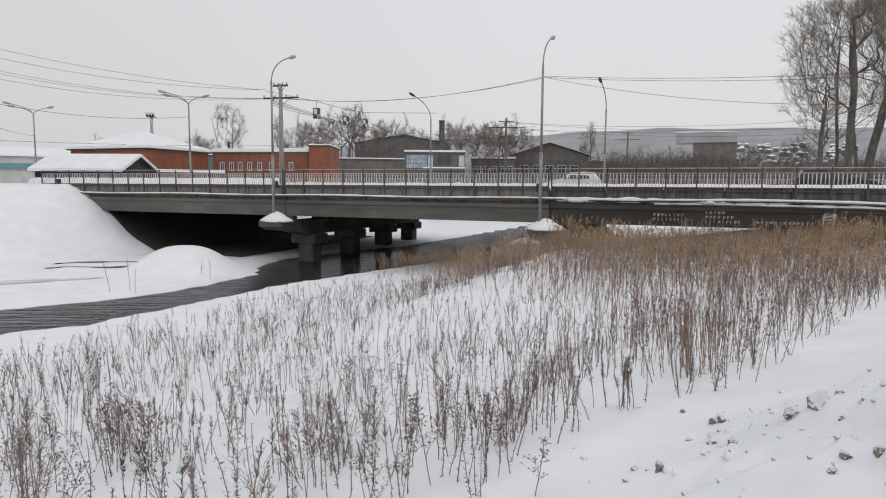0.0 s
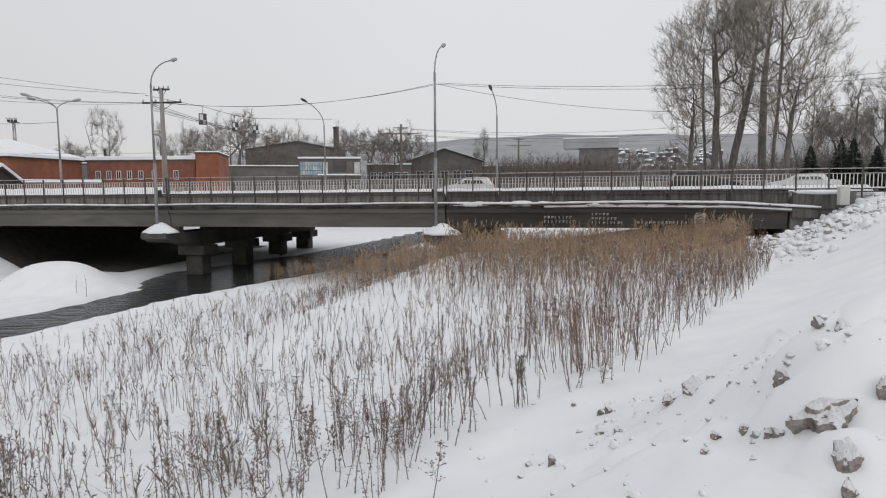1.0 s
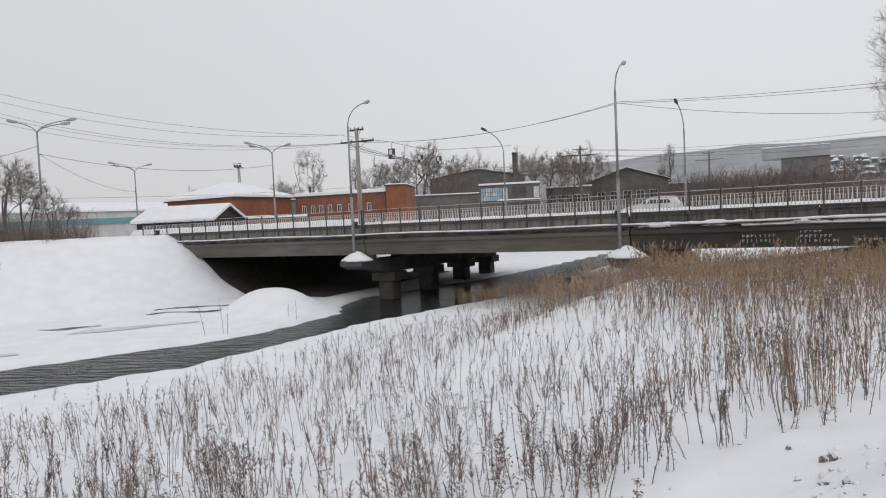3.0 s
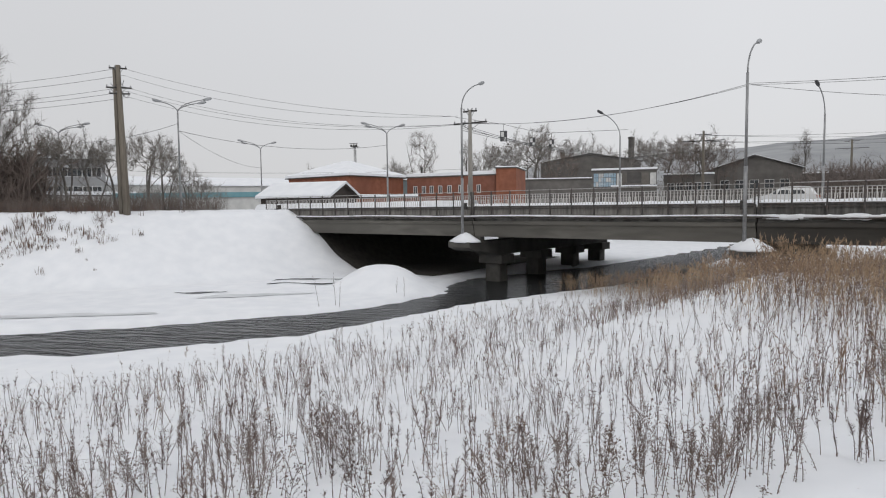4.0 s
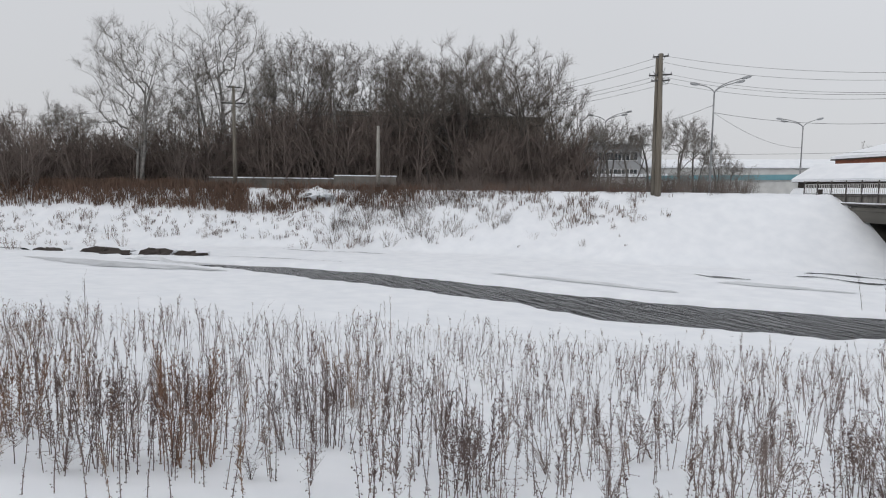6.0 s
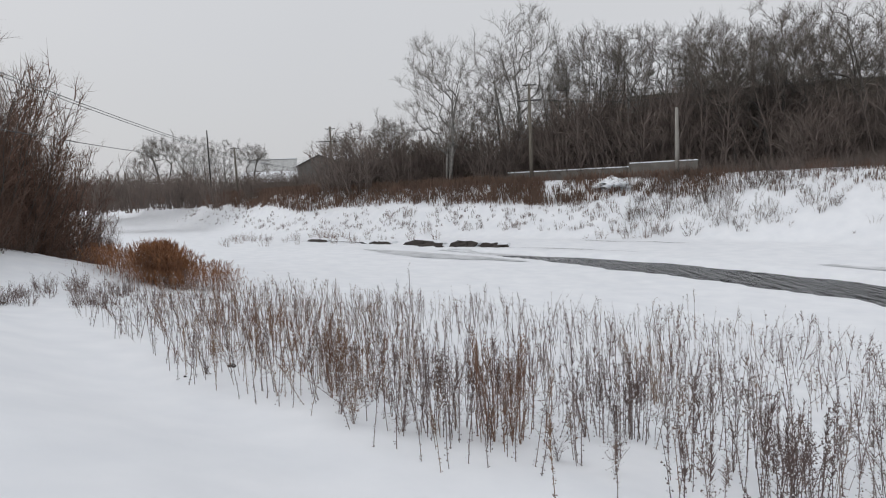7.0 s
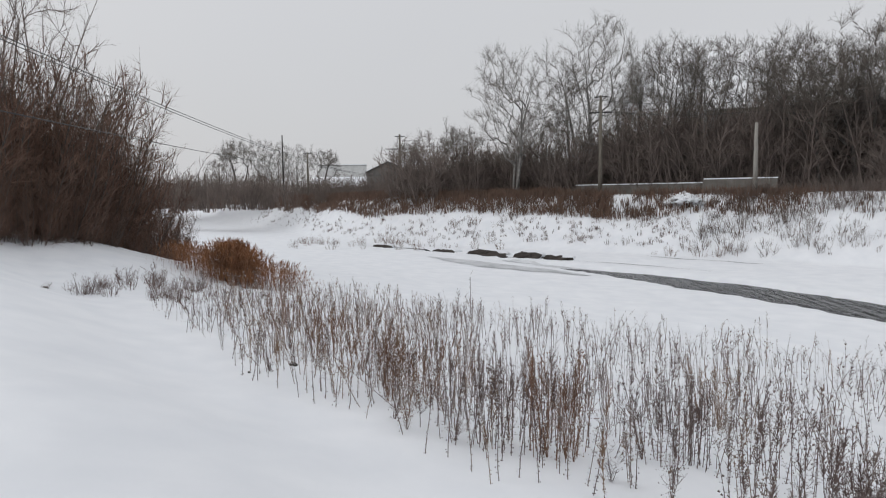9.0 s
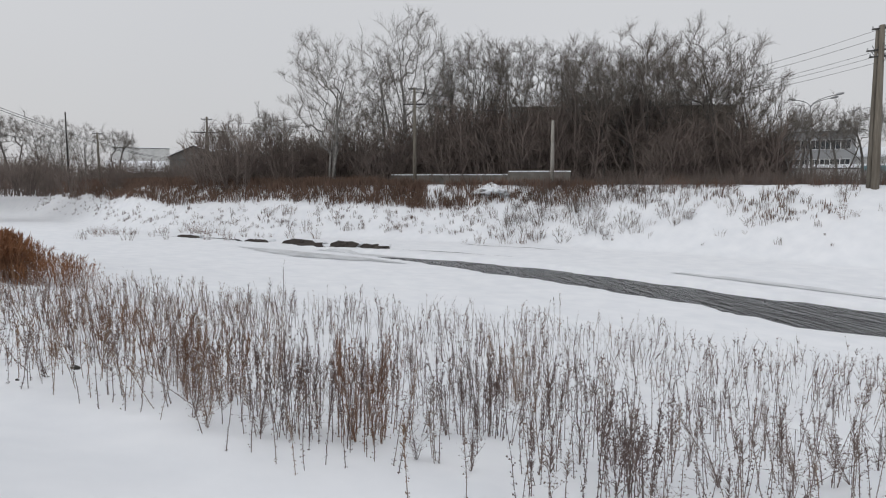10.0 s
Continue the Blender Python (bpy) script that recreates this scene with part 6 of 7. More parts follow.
scatter("bank_brush", "low reddish-brown brush along the far bank", "brush", LOW,
        np.concatenate([polar_spots(90, 74, 108, 67, 82, 0.7, 1.6, 9), polar_spots(110, 56, 78, 61, 72, 0.5, 1.5, 10), polar_spots(50, 44, 60, 57, 66, 0.4, 1.3, 11), polar_spots(50, 84, 100, 76, 110, 1.0, 2.3, 12), polar_spots(70, 97, 116, 110, 190, 1.5, 3.5, 17, 5.6)]), TWIG_RED, seed=6)


def tuft_arrays(seed, blades):
    """A loose tuft of dead stems of unit height."""
    rng = np.random.RandomState(seed)
    v, t = [], []
    for k in range(blades):
        a, out = rng.rand() * 6.283, 0.45 * math.sqrt(rng.rand())
        b = np.array([out * math.cos(a), out * math.sin(a), -0.1])
        h = 0.5 + 0.5 * rng.rand()
        top = b + np.array([rng.normal(0, 0.1), rng.normal(0, 0.1), h])
        mid_ = (b + top) / 2 + rng.normal(0, 0.02, 3)
        c = rng.rand() * 3.14
        sd = np.array([math.cos(c), math.sin(c), 0]) * (0.017 + 0.012 * rng.rand())
        n = len(v)
        v += [b - sd, b + sd, mid_ + sd * 1.3, mid_ - sd * 1.3, top]
        t += [(n, n + 1, n + 2), (n, n + 2, n + 3), (n + 3, n + 2, n + 4)]
    return np.array(v), np.array(t)


TUFTS = [tuft_arrays(180 + k, 8) for k in range(6)]


def bank_tufts(n, az0, az1, k0, k1, h0, h1, seed, gaps):
    """Tufts on the far bank, by bearing and by distance from its crest."""
    rng = np.random.RandomState(seed)
    az, r = rng.uniform(az0, az1, n), rng.uniform(48, 150, n)
    x, y = -r * np.sin(np.radians(az)), r * np.cos(np.radians(az))
    k, _ = to_line(x, y, CREST)
    ok = (-k > k0) & (-k < k1) & (waves(x, y, 7, 41) + 0.6 * waves(x, y, 2.5, 42) + rng.rand(n) * 0.7 > gaps)
    ok[ok] = height(x[ok], y[ok]) > 0.9
    x, y = x[ok], y[ok]
    return np.stack([x, y, height(x, y), h0 + (h1 - h0) * rng.rand(len(x))], 1)


scatter("dead_bank_grass", "reddish-brown dead grass in swathes on the far bank", "dead grass", TUFTS,
        np.concatenate([bank_tufts(36000, 79, 114, -3.6, 1.5, 0.8, 1.5, 43, -0.45), bank_tufts(15000, 84, 114, 1.5, 12, 0.8, 1.7, 44, -0.2), bank_tufts(22000, 64, 82, -3.8, 1, 0.6, 1.2, 45, 0.05), bank_tufts(10000, 42, 66, -4.5, 1.5, 0.4, 1.0, 46, 0.45)]), WEED_RUST, seed=47)
scatter("pale_bank_grass", "pale brown dead grass on the far bank", "dead grass", TUFTS,
        np.concatenate([bank_tufts(14000, 70, 113, -8.5, -3, 0.3, 0.7, 48, 0.25), bank_tufts(2500, 44, 74, -8, 2, 0.3, 0.8, 49, 0.55)]), WEED, seed=50)
scatter("bank_edge_brush", "dark bare scrub along the top of the far bank", "brush", LOW,
        np.concatenate([polar_spots(190, 46, 72, 63, 70, 0.8, 2.6, 19), polar_spots(46, 56, 67, 59.5, 64, 0.7, 1.7, 22), polar_spots(60, 36, 48, 62, 70, 0.6, 2.4, 20), polar_spots(36, 44, 66, 58.5, 64.5, 0.5, 1.7, 21)]), TWIG_BROWN, seed=7)


# the big bush beside the path
NEAR = [shrub_arrays(170 + k, 64, 1.0, 0.7, 38, 0.16, 0.0037) for k in range(3)]
for k, (az, r, h) in enumerate(((131.8, 33, 10.5), (129.6, 34, 10.5), (127.4, 34, 10.2), (125.4, 35.5, 9.8), (123.6, 37, 8.8), (121.8, 38, 7.6), (120.2, 39.5, 6.4), (118.7, 41, 5.0), (117.3, 43, 3.6), (130.6, 40, 12.5), (127.8, 41, 12.2), (125.0, 42, 11.0), (122.4, 44, 9.0), (134.5, 31, 10.5),
                                (132.5, 30, 5.0), (130.0, 30, 4.5), (127.5, 31, 4.2), (125.0, 32, 4.2), (122.6, 34, 3.6), (120.4, 36, 3.0))):
    x, y, _ = bearing(az, r)
    v, t = NEAR[k % 3]
    b = thing("leafless_bush", "dense reddish-brown leafless bush on the snowy bank", "bush", "bushes on the bank", at=pose(x, y, ground_z(x, y) - 0.05, 0, 0, 50 * k))
    w = np.stack([v[:, 0] * h * 0.9, v[:, 1] * h * 0.9, v[:, 2] * h], 1)
    new("stem_tangle", big_mesh("stem_tangle", w[:64 * 9], t[:64 * 12], BARK)).parent = b
    new("twig_tangle", big_mesh("twig_tangle", w[64 * 9:], t[64 * 12:] - 64 * 9, TWIG_RED)).parent = b


# ---- weeds of the low bank ----
def stalk(seed, H, style, rich):
    """A dry weed of unit size: stem with twigs and seeds, and its flecks of snow, as raw triangles."""
    rng = np.random.RandomState(seed)
    sh = Shape()
    lean = np.array([rng.normal(0, 0.05), rng.normal(0, 0.05), 1.0])
    p, _ = bent(rng, (0, 0, -0.08), lean / np.linalg.norm(lean), H, 4, 0.05, 0.0)
    tv, tf, fv, ff = [], [], [], []
    if rich:
        sh.tube(p, np.linspace(0.0056, 0.0024, 5), 3, False)
    else:
        sd = np.array([math.cos(seed), math.sin(seed), 0]) * 0.0052
        tv.extend([p[0] - sd, p[0] + sd, p[2] - sd * 0.8, p[2] + sd * 0.8, p[4]])
        tf.extend([(0, 1, 3), (0, 3, 2), (2, 3, 4)])

    def at(t):
        i = min(int(t * 4), 3)
        return p[i] + (p[i + 1] - p[i]) * (t * 4 - i)

    def spike(o, e, w):
        sd = np.cross(e - o, rng.normal(0, 1, 3))
        sd *= w / (np.linalg.norm(sd) + 1e-9)
        n = len(tv)
        tv.extend([o - sd, o + sd, e])
        tf.append((n, n + 1, n + 2))

    def bead(c, s, white):
        V_, F_ = (fv, ff) if white else (tv, tf)
        n = len(V_)
        if rich:
            V_.extend([c + s * np.array(q) * (0.6 + 0.8 * rng.rand()) for q in ((1, 0, -0.5), (-0.6, 0.8, -0.5), (-0.6, -0.8, -0.5), (0, 0, 1.1))])
            F_.extend([(n, n + 1, n + 3), (n + 1, n + 2, n + 3), (n + 2, n, n + 3), (n, n + 2, n + 1)])
        else:
            V_.extend([c + 1.35 * s * rng.normal(0, 0.8, 3) for q in range(3)])
            F_.append((n, n + 1, n + 2))

    def curl(o, l, w=0.007):
        """A shrivelled leaf that hangs on the stem."""
        a = rng.rand() * 6.283
        e = o + np.array([l * math.cos(a), l * math.sin(a), l * (0.5 - rng.rand())])
        spike(o, e, w)

    full = lambda k: k if rich else int(k * 0.3)  # noqa: E731
    if style == "spike":          # a feathery plume on a thin stem
        low = 0.52 + 0.16 * rng.rand()
        for k in range(full(46)):
            t = low + (1 - low) * rng.rand()
            o = at(t)
            a = rng.rand() * 6.283
            l = 0.035 + 0.075 * math.sin(3.0 * min(1.0, (t - low) / (1 - low) + 0.15))
            spike(o, o + np.array([l * math.cos(a) * 0.5, l * math.sin(a) * 0.5, l * 0.8]), 0.0048 if rich else 0.0085)
        for k in range(full(16)):
            bead(at(low + (1 - low) * rng.rand()) + rng.normal(0, 0.016, 3), 0.009, rng.rand() < 0.7)
        for k in range(full(18)):
            curl(at(0.05 + (low - 0.03) * rng.rand()), 0.012 + 0.018 * rng.rand(), 0.005)
        for k in range(full(20)):
            bead(at(0.1 + (low - 0.1) * rng.rand()) + rng.normal(0, 0.01, 3), 0.0085, rng.rand() < 0.3)
    elif style == "leafy":
        for k in range(full(40)):
            curl(at(0.04 + 0.96 * rng.rand() ** 0.8), 0.014 + 0.022 * rng.rand(), 0.0065 if rich else 0.010)
        for k in range(full(26)):
            bead(at(0.05 + 0.95 * rng.rand()) + rng.normal(0, 0.013, 3), 0.0095, rng.rand() < 0.6)
    elif style == "beads":
        for k in range(full(44)):
            o = at(0.08 + 0.92 * rng.rand())
            a = rng.rand() * 6.283
            l = 0.010 + 0.022 * rng.rand()
            e = o + np.array([l * math.cos(a), l * math.sin(a), 0.025 * rng.rand()])
            if rich:
                spike(o, e, 0.003)
            bead(e, 0.0092 if rich else 0.012, rng.rand() < 0.45)
    elif style == "bushy":
        for k in range(20 if rich else 8):
            o = at(0.02 + 0.3 * rng.rand())
            a, l = rng.rand() * 6.283, 0.35 + 0.4 * rng.rand()
            m = o + np.array([0.16 * math.cos(a), 0.16 * math.sin(a), 0.6]) * l
            e = m + np.array([0.26 * math.cos(a + rng.normal(0, 0.5)), 0.26 * math.sin(a + rng.normal(0, 0.5)), 0.4]) * l
            spike(o, m, 0.004)
            spike(m, e, 0.003)
            for g in range(5 if rich else 2):
                c = o + (m - o) * rng.rand() if g < 2 else m + (e - m) * rng.rand()
                c2 = c + np.array([rng.normal(0, 0.05), rng.normal(0, 0.05), 0.05 * rng.rand()])
                spike(c, c2, 0.003)
                bead(c2, 0.008, rng.rand() < 0.35)
    else:
        for k in range(6 if not rich else 12):
            t = 0.3 + 0.68 * (k + rng.rand()) / (12 if rich else 6)
            o = at(t)
            a = rng.rand() * 6.283
            l = 0.36 * (1.15 - t) * (0.5 + 0.7 * rng.rand())
            e = o + np.array([l * math.cos(a) * 0.55, l * math.sin(a) * 0.55, l * 0.85])
            spike(o, e, 0.004)
            for g in range(7 if rich else 2):
                c = o + (e - o) * (0.25 + 0.75 * rng.rand())
                a2 = rng.rand() * 6.283
                c2 = c + np.array([0.035 * math.cos(a2), 0.035 * math.sin(a2), 0.035])
                spike(c, c2, 0.003)
                bead(c2, 0.0105, rng.rand() < 0.4)
    sh.add(tv, tf)
    out = []
    for v, faces in ((np.concatenate(sh.v), sh.f), (np.array(fv), ff)):
        tri = []
        for fc in faces:
            tri.append(fc[:3])
            if len(fc) == 4:
                tri.append((fc[0], fc[2], fc[3]))
        out.append((v, np.array(tri)))
    return out


STYLES = ("spike", "beads", "spike", "leafy", "branched", "spike", "beads", "spike", "branched", "leafy", "spike", "beads", "bushy", "spike", "beads", "branched", "spike", "leafy", "spike", "beads")
STALKS = [stalk(200 + k, 1.0, STYLES[k], True) for k in range(20)]
PLAIN = [stalk(240 + k, 1.0, STYLES[k], False) for k in range(20)]


def reach(az):
    """How far the weeds go out from the verge, by bearing."""
    return np.interp(az, (-48, -36, -20, -5, 6, 14, 22, 35, 48, 60, 90, 105, 120, 135), (36, 36, 36, 37, 36, 33, 28, 23.5, 22, 22, 23.5, 25, 26, 27))


BARE = ((2.9, 8.7, 1.15, 1.05), (3.6, 7.6, 0.9, 0.6), (-3.56, 5.7, 0.7, 0.5), (-4.9, 4.65, 0.7, 0.6), (-8.5, 8.5, 0.9, 0.8), (-0.9, 9.6, 0.8, 0.7), (-5.6, 1.6, 0.7, 0.5))


def weed_spots(n, seed, dens, az0=-46.0, az1=119.0, fall=0.68):
    """Places of weeds, mostly single stems, in loose patches with bare spots between them."""
    rng = np.random.RandomState(seed)
    az, u = rng.uniform(az0, az1, n), rng.rand(n)
    r = 3.9 + (reach(az) - 3.9) * u ** fall
    size, times = 0.25 + 0.75 * rng.rand(n), rng.choice((1, 1, 1, 1, 2, 3), n)
    az, r, size = np.repeat(az, times), np.repeat(r, times), np.repeat(size, times)
    n = len(az)
    x, y = -r * np.sin(np.radians(az)) + rng.normal(0, 0.13, n), r * np.cos(np.radians(az)) + rng.normal(0, 0.13, n)
    q, _ = to_line(x, y, TOE)
    patch = waves(x, y, 3.0, 31) + 0.8 * waves(x, y, 1.1, 32) + 0.5 * waves(x, y, 0.6, 34)
    keep = (q > np.where(az > 78, 0.15, -0.35)) & (rng.rand(n) < np.clip((q + 0.55) / 0.7, 0.15, 1)) & (patch + rng.rand(n) * 1.6 > dens)
    bare = sum(np.exp(-(((x - bx) / bw) ** 2 + ((y - by) / bh) ** 2) ** 2) for bx, by, bw, bh in BARE)
    keep &= rng.rand(n) > 1.15 * bare
    edge_gap = np.clip((reach(az) - np.hypot(x, y)) / 4.0, 0.25, 1)
    keep &= rng.rand(n) < edge_gap * np.clip(((reach(az) - 3.9) / 32.0) ** 1.45, 0, 1)
    x, y, az, size = x[keep], y[keep], az[keep], size[keep]
    h = (0.32 + 0.72 * size) * (0.85 + 0.3 * rng.rand(len(x))) * (1.0 + 0.25 * waves(x, y, 5, 33)) + 0.16 * np.exp(-(((az - 75) / 25) ** 2)) + 0.35 * np.exp(-(((az + 25) / 9) ** 2)) * ease((np.hypot(x, y) - 8) / 4)
    return np.stack([x, y, height(x, y), h], 1)


def weed_field(name, label, spots, material, seed):
    rng = np.random.RandomState(seed)
    groups = ([], [])
    counts = [0, 0]
    tris = ([], [])
    for x, y, z, s in spots:
        pair = (STALKS if math.hypot(x, y) < 11 else PLAIN)[rng.randint(20)]
        a, lx_, ly_ = rng.rand() * 6.283, *(rng.normal(0, 0.06, 2) if rng.rand() > 0.05 else rng.normal(0, 0.45, 2))
        c, si = math.cos(a), math.sin(a)
        fat = 0.85 + 0.3 * rng.rand() + max(0.0, math.hypot(x, y) - 11) * 0.045
        for g in (0, 1):
            v, t = pair[g]
            w = np.stack([(v[:, 0] * c - v[:, 1] * si) * fat + v[:, 2] * s * lx_, (v[:, 0] * si + v[:, 1] * c) * fat + v[:, 2] * s * ly_, v[:, 2] * s], 1) + (x, y, z)
            groups[g].append(w)
            tris[g].append(t + counts[g])
            counts[g] += len(v)
    ob = tagged(new(name, big_mesh(name, np.concatenate(groups[0]), np.concatenate(tris[0]), material)), label, "weeds", kind="stuff")
    fl = new("snow_flecks", big_mesh("snow_flecks", np.concatenate(groups[1]), np.concatenate(tris[1]), FLECK))
    fl.parent = ob
    tagged(fl, "flecks of snow on the seed heads", kind="stuff")
    return ob


ex = polar_spots(2600, -39, -3, 9.5, 35, 0.8, 1.45, 55)
eq, _ = to_line(ex[:, 0], ex[:, 1], TOE)
er = np.random.RandomState(59)
eaz = np.degrees(np.arctan2(-ex[:, 0], ex[:, 1]))
ebare = sum(np.exp(-(((ex[:, 0] - bx) / bw) ** 2 + ((ex[:, 1] - by) / bh) ** 2) ** 2) for bx, by, bw, bh in BARE)
ex = ex[(eq > -0.3) & (er.rand(len(ex)) < ease((-eaz - 2) / 16)) & (waves(ex[:, 0], ex[:, 1], 2.5, 36) + 0.8 * er.rand(len(ex)) > 0.0) & (ebare < 0.4)]
weed_field("dry_weeds", "dry grey-brown weed stalks standing in the snow", np.concatenate([weed_spots(6200, 51, 0.30), ex[::4]]), WEED, 52)
weed_field("brown_weeds", "warm brown dry weed stalks standing in the snow", np.concatenate([ex[1::4], ex[2::4], weed_spots(900, 56, 0.6), weed_spots(650, 58, 0.3, 91, 113)]), WEED_BROWN, 57)
weed_field("tan_weeds", "pale tan dry weed stalks standing in the snow", np.concatenate([weed_spots(2100, 53, 0.45), ex[3::4]]), WEED_TAN, 54)


def clump(az, r, n, spread, h, material, label, seed, group="weed clumps"):
    rng = np.random.RandomState(seed)
    x, y, _ = bearing(az, r)
    px, py = rng.normal(0, spread, n), rng.normal(0, spread, n)
    V, T, c0 = [], [], 0
    for k in range(n):
        v, t = STALKS[rng.randint(len(STALKS))][0]
        s = h * (0.65 + 0.4 * rng.rand())
        lean = np.array([px[k], py[k]]) * 0.25 + rng.normal(0, 0.06, 2)
        zz = ground_z(x + px[k], y + py[k]) - ground_z(x, y)
        a = rng.rand() * 6.283
        w = np.stack([v[:, 0] * math.cos(a) - v[:, 1] * math.sin(a) + v[:, 2] * s * lean[0] + px[k], v[:, 0] * math.sin(a) + v[:, 1] * math.cos(a) + v[:, 2] * s * lean[1] + py[k], v[:, 2] * s + zz], 1)
        V.append(w)
        T.append(t + c0)
        c0 += len(v)
    ob = new("weed_clump", big_mesh("weed_clump", np.concatenate(V), np.concatenate(T), material))
    ob.matrix_basis = pose(x, y, ground_z(x, y))
    return tagged(ob, label, "weeds", group)


RUST, DARKW = "rusty brown clump of dry weeds in the snow", "dark grey clump of dry weeds in the snow"
for k, (az, r, n, sp, h, mt, lb) in enumerate((
        (84.3, 7.6, 34, 0.2, 1.45, WEED_FOX, RUST), (72.8, 8.2, 30, 0.25, 1.15, WEED, DARKW), (90.0, 7.4, 26, 0.22, 1.3, WEED, DARKW), (97.5, 9.6, 36, 0.4, 1.15, WEED_FOX, RUST), (101, 11.5, 36, 0.5, 1.1, WEED_FOX, RUST),
        (105, 13, 40, 0.6, 1.1, WEED_FOX, RUST), (108, 16, 40, 0.7, 1.1, WEED_FOX, RUST), (59.5, 6.4, 22, 0.2, 0.95, WEED, DARKW), (49, 7.0, 16, 0.25, 0.9, WEED_TAN, "tan clump of dry grass in the snow"), (36, 7.2, 22, 0.3, 0.95, WEED_TAN, "tan clump of dry grass in the snow"),
        (25.4, 8.6, 24, 0.35, 0.85, WEED_TAN, "tan clump of dry grass in the snow"), (7.9, 6.9, 15, 0.3, 0.75, WEED_TAN, "tan clump of dry grass in the snow"), (8.5, 7.4, 9, 0.3, 0.85, WEED, DARKW), (-4.2, 7.2, 15, 0.35, 0.9, WEED, DARKW), (-8.5, 7.3, 18, 0.3, 0.9, WEED_TAN, "tan clump of dry grass in the snow"),
        (-17.3, 8.35, 11, 0.16, 0.75, WEED, DARKW), (-12.3, 8.6, 5, 0.08, 0.8, WEED, DARKW), (-21.9, 8.8, 4, 0.1, 0.55, WEED, DARKW), (70.0, 11.3, 30, 0.3, 1.2, WEED_BROWN, "brown clump of dry weeds in the snow"), (-24.5, 10.2, 40, 0.55, 1.3, WEED_BROWN, "brown clump of dry weeds in the snow"))):
    clump(az, r, n, sp, h, mt, lb, 300 + k)


# ---- reeds ----
def reed_arrays(seed):
    rng = np.random.RandomState(seed)
    sh = Shape()
    tv, tf = [], []
    lean = np.array([rng.normal(0, 0.1), rng.normal(0, 0.1), 1.0])
    p, d = bent(rng, (0, 0, -0.08), lean / np.linalg.norm(lean), 1.0, 4, 0.04, -0.005)
    sd = np.array([math.cos(seed), math.sin(seed), 0]) * 0.006
    sh.add([p[0] - sd, p[0] + sd, p[2] + sd * 0.8, p[2] - sd * 0.8, p[4]], [(0, 1, 2), (0, 2, 3), (3, 2, 4)])
    for k in range(5):
        t = 0.25 + 0.6 * rng.rand()
        i = min(int(t * 4), 3)
        o = p[i] + (p[i + 1] - p[i]) * (t * 4 - i)
        a = rng.rand() * 6.283
        l = 0.22 + 0.15 * rng.rand()
        m = o + np.array([0.35 * l * math.cos(a), 0.35 * l * math.sin(a), 0.6 * l])
        e = o + np.array([0.9 * l * math.cos(a), 0.9 * l * math.sin(a), 0.45 * l])
        sd = np.array([-math.sin(a), math.cos(a), 0]) * 0.008
        n = len(tv)
        tv += [o, m - sd, m + sd, e]
        tf += [(n, n + 1, n + 2), (n + 1, n + 3, n + 2)]
    for k in range(7):
        o = p[3] + (p[4] - p[3]) * (0.5 + 0.5 * rng.rand())
        e = o + d * 0.08 + rng.normal(0, 0.035, 3)
        sd = np.cross(e - o, rng.normal(0, 1, 3))
        sd *= 0.009 / (np.linalg.norm(sd) + 1e-9)
        n = len(tv)
        tv += [o - sd, o + sd, e]
        tf.append((n, n + 1, n + 2))
    sh.add(tv, tf)
    v = np.concatenate(sh.v)
    tri = []
    for fc in sh.f:
        tri.append(fc[:3])
        if len(fc) == 4:
            tri.append((fc[0], fc[2], fc[3]))
    return v, np.array(tri)


REEDS = [reed_arrays(400 + k) for k in range(8)]
rs = np.random.RandomState(77)
n = 4200
a_, s_ = rs.uniform(-27, 8.5, n), 0.6 - 7.0 * rs.rand(n)
s_ = np.where(a_ < -14, -0.5 + (s_ - 0.6) * 0.5, s_)
px_, py_ = a_ * U[0] + (40 + s_) * N[0], a_ * U[1] + (40 + s_) * N[1]
zr_ = height(px_, py_)
tuft_ = waves(px_, py_, 3.2, 61) + 0.7 * waves(px_, py_, 1.3, 62)
keep = (rs.rand(n) < np.clip(0.10 + (a_ + 20) / 16, 0.08, 1)) & (tuft_ + 0.5 * rs.rand(n) > -0.2) & (zr_ > 0.1)
hr = (1.0 + 1.0 * rs.rand(n) + 0.35 * tuft_) * np.clip(0.5 + (a_ + 24) / 22, 0.35, 1.0) * np.where(a_ > -4, 0.92, 1.0)
reeds_ = np.stack([px_, py_, zr_, hr], 1)[keep]
n = 3700                      # the bed thins out towards the weeds
a_, s_ = rs.uniform(-11, 9.5, n), -4.0 - 16.0 * rs.rand(n) ** 1.25
px_, py_ = a_ * U[0] + (40 + s_) * N[0], a_ * U[1] + (40 + s_) * N[1]
q_, _ = to_line(px_, py_, TOE)
tuft_ = waves(px_, py_, 3.2, 63) + 0.7 * waves(px_, py_, 1.3, 64)
keep = (q_ > 0.3) & (rs.rand(n) < ease((a_ + 11) / 9)) & (tuft_ + 0.9 * rs.rand(n) > 0.1)
hr = 0.95 + 0.55 * rs.rand(n) + 0.2 * tuft_
reeds_ = np.concatenate([reeds_, np.stack([px_, py_, height(px_, py_), hr], 1)[keep]])
scatter("reed_bed", "tall straw-brown reeds along the bridge", "reeds", REEDS, reeds_, REED, tilt=0.13, seed=78)
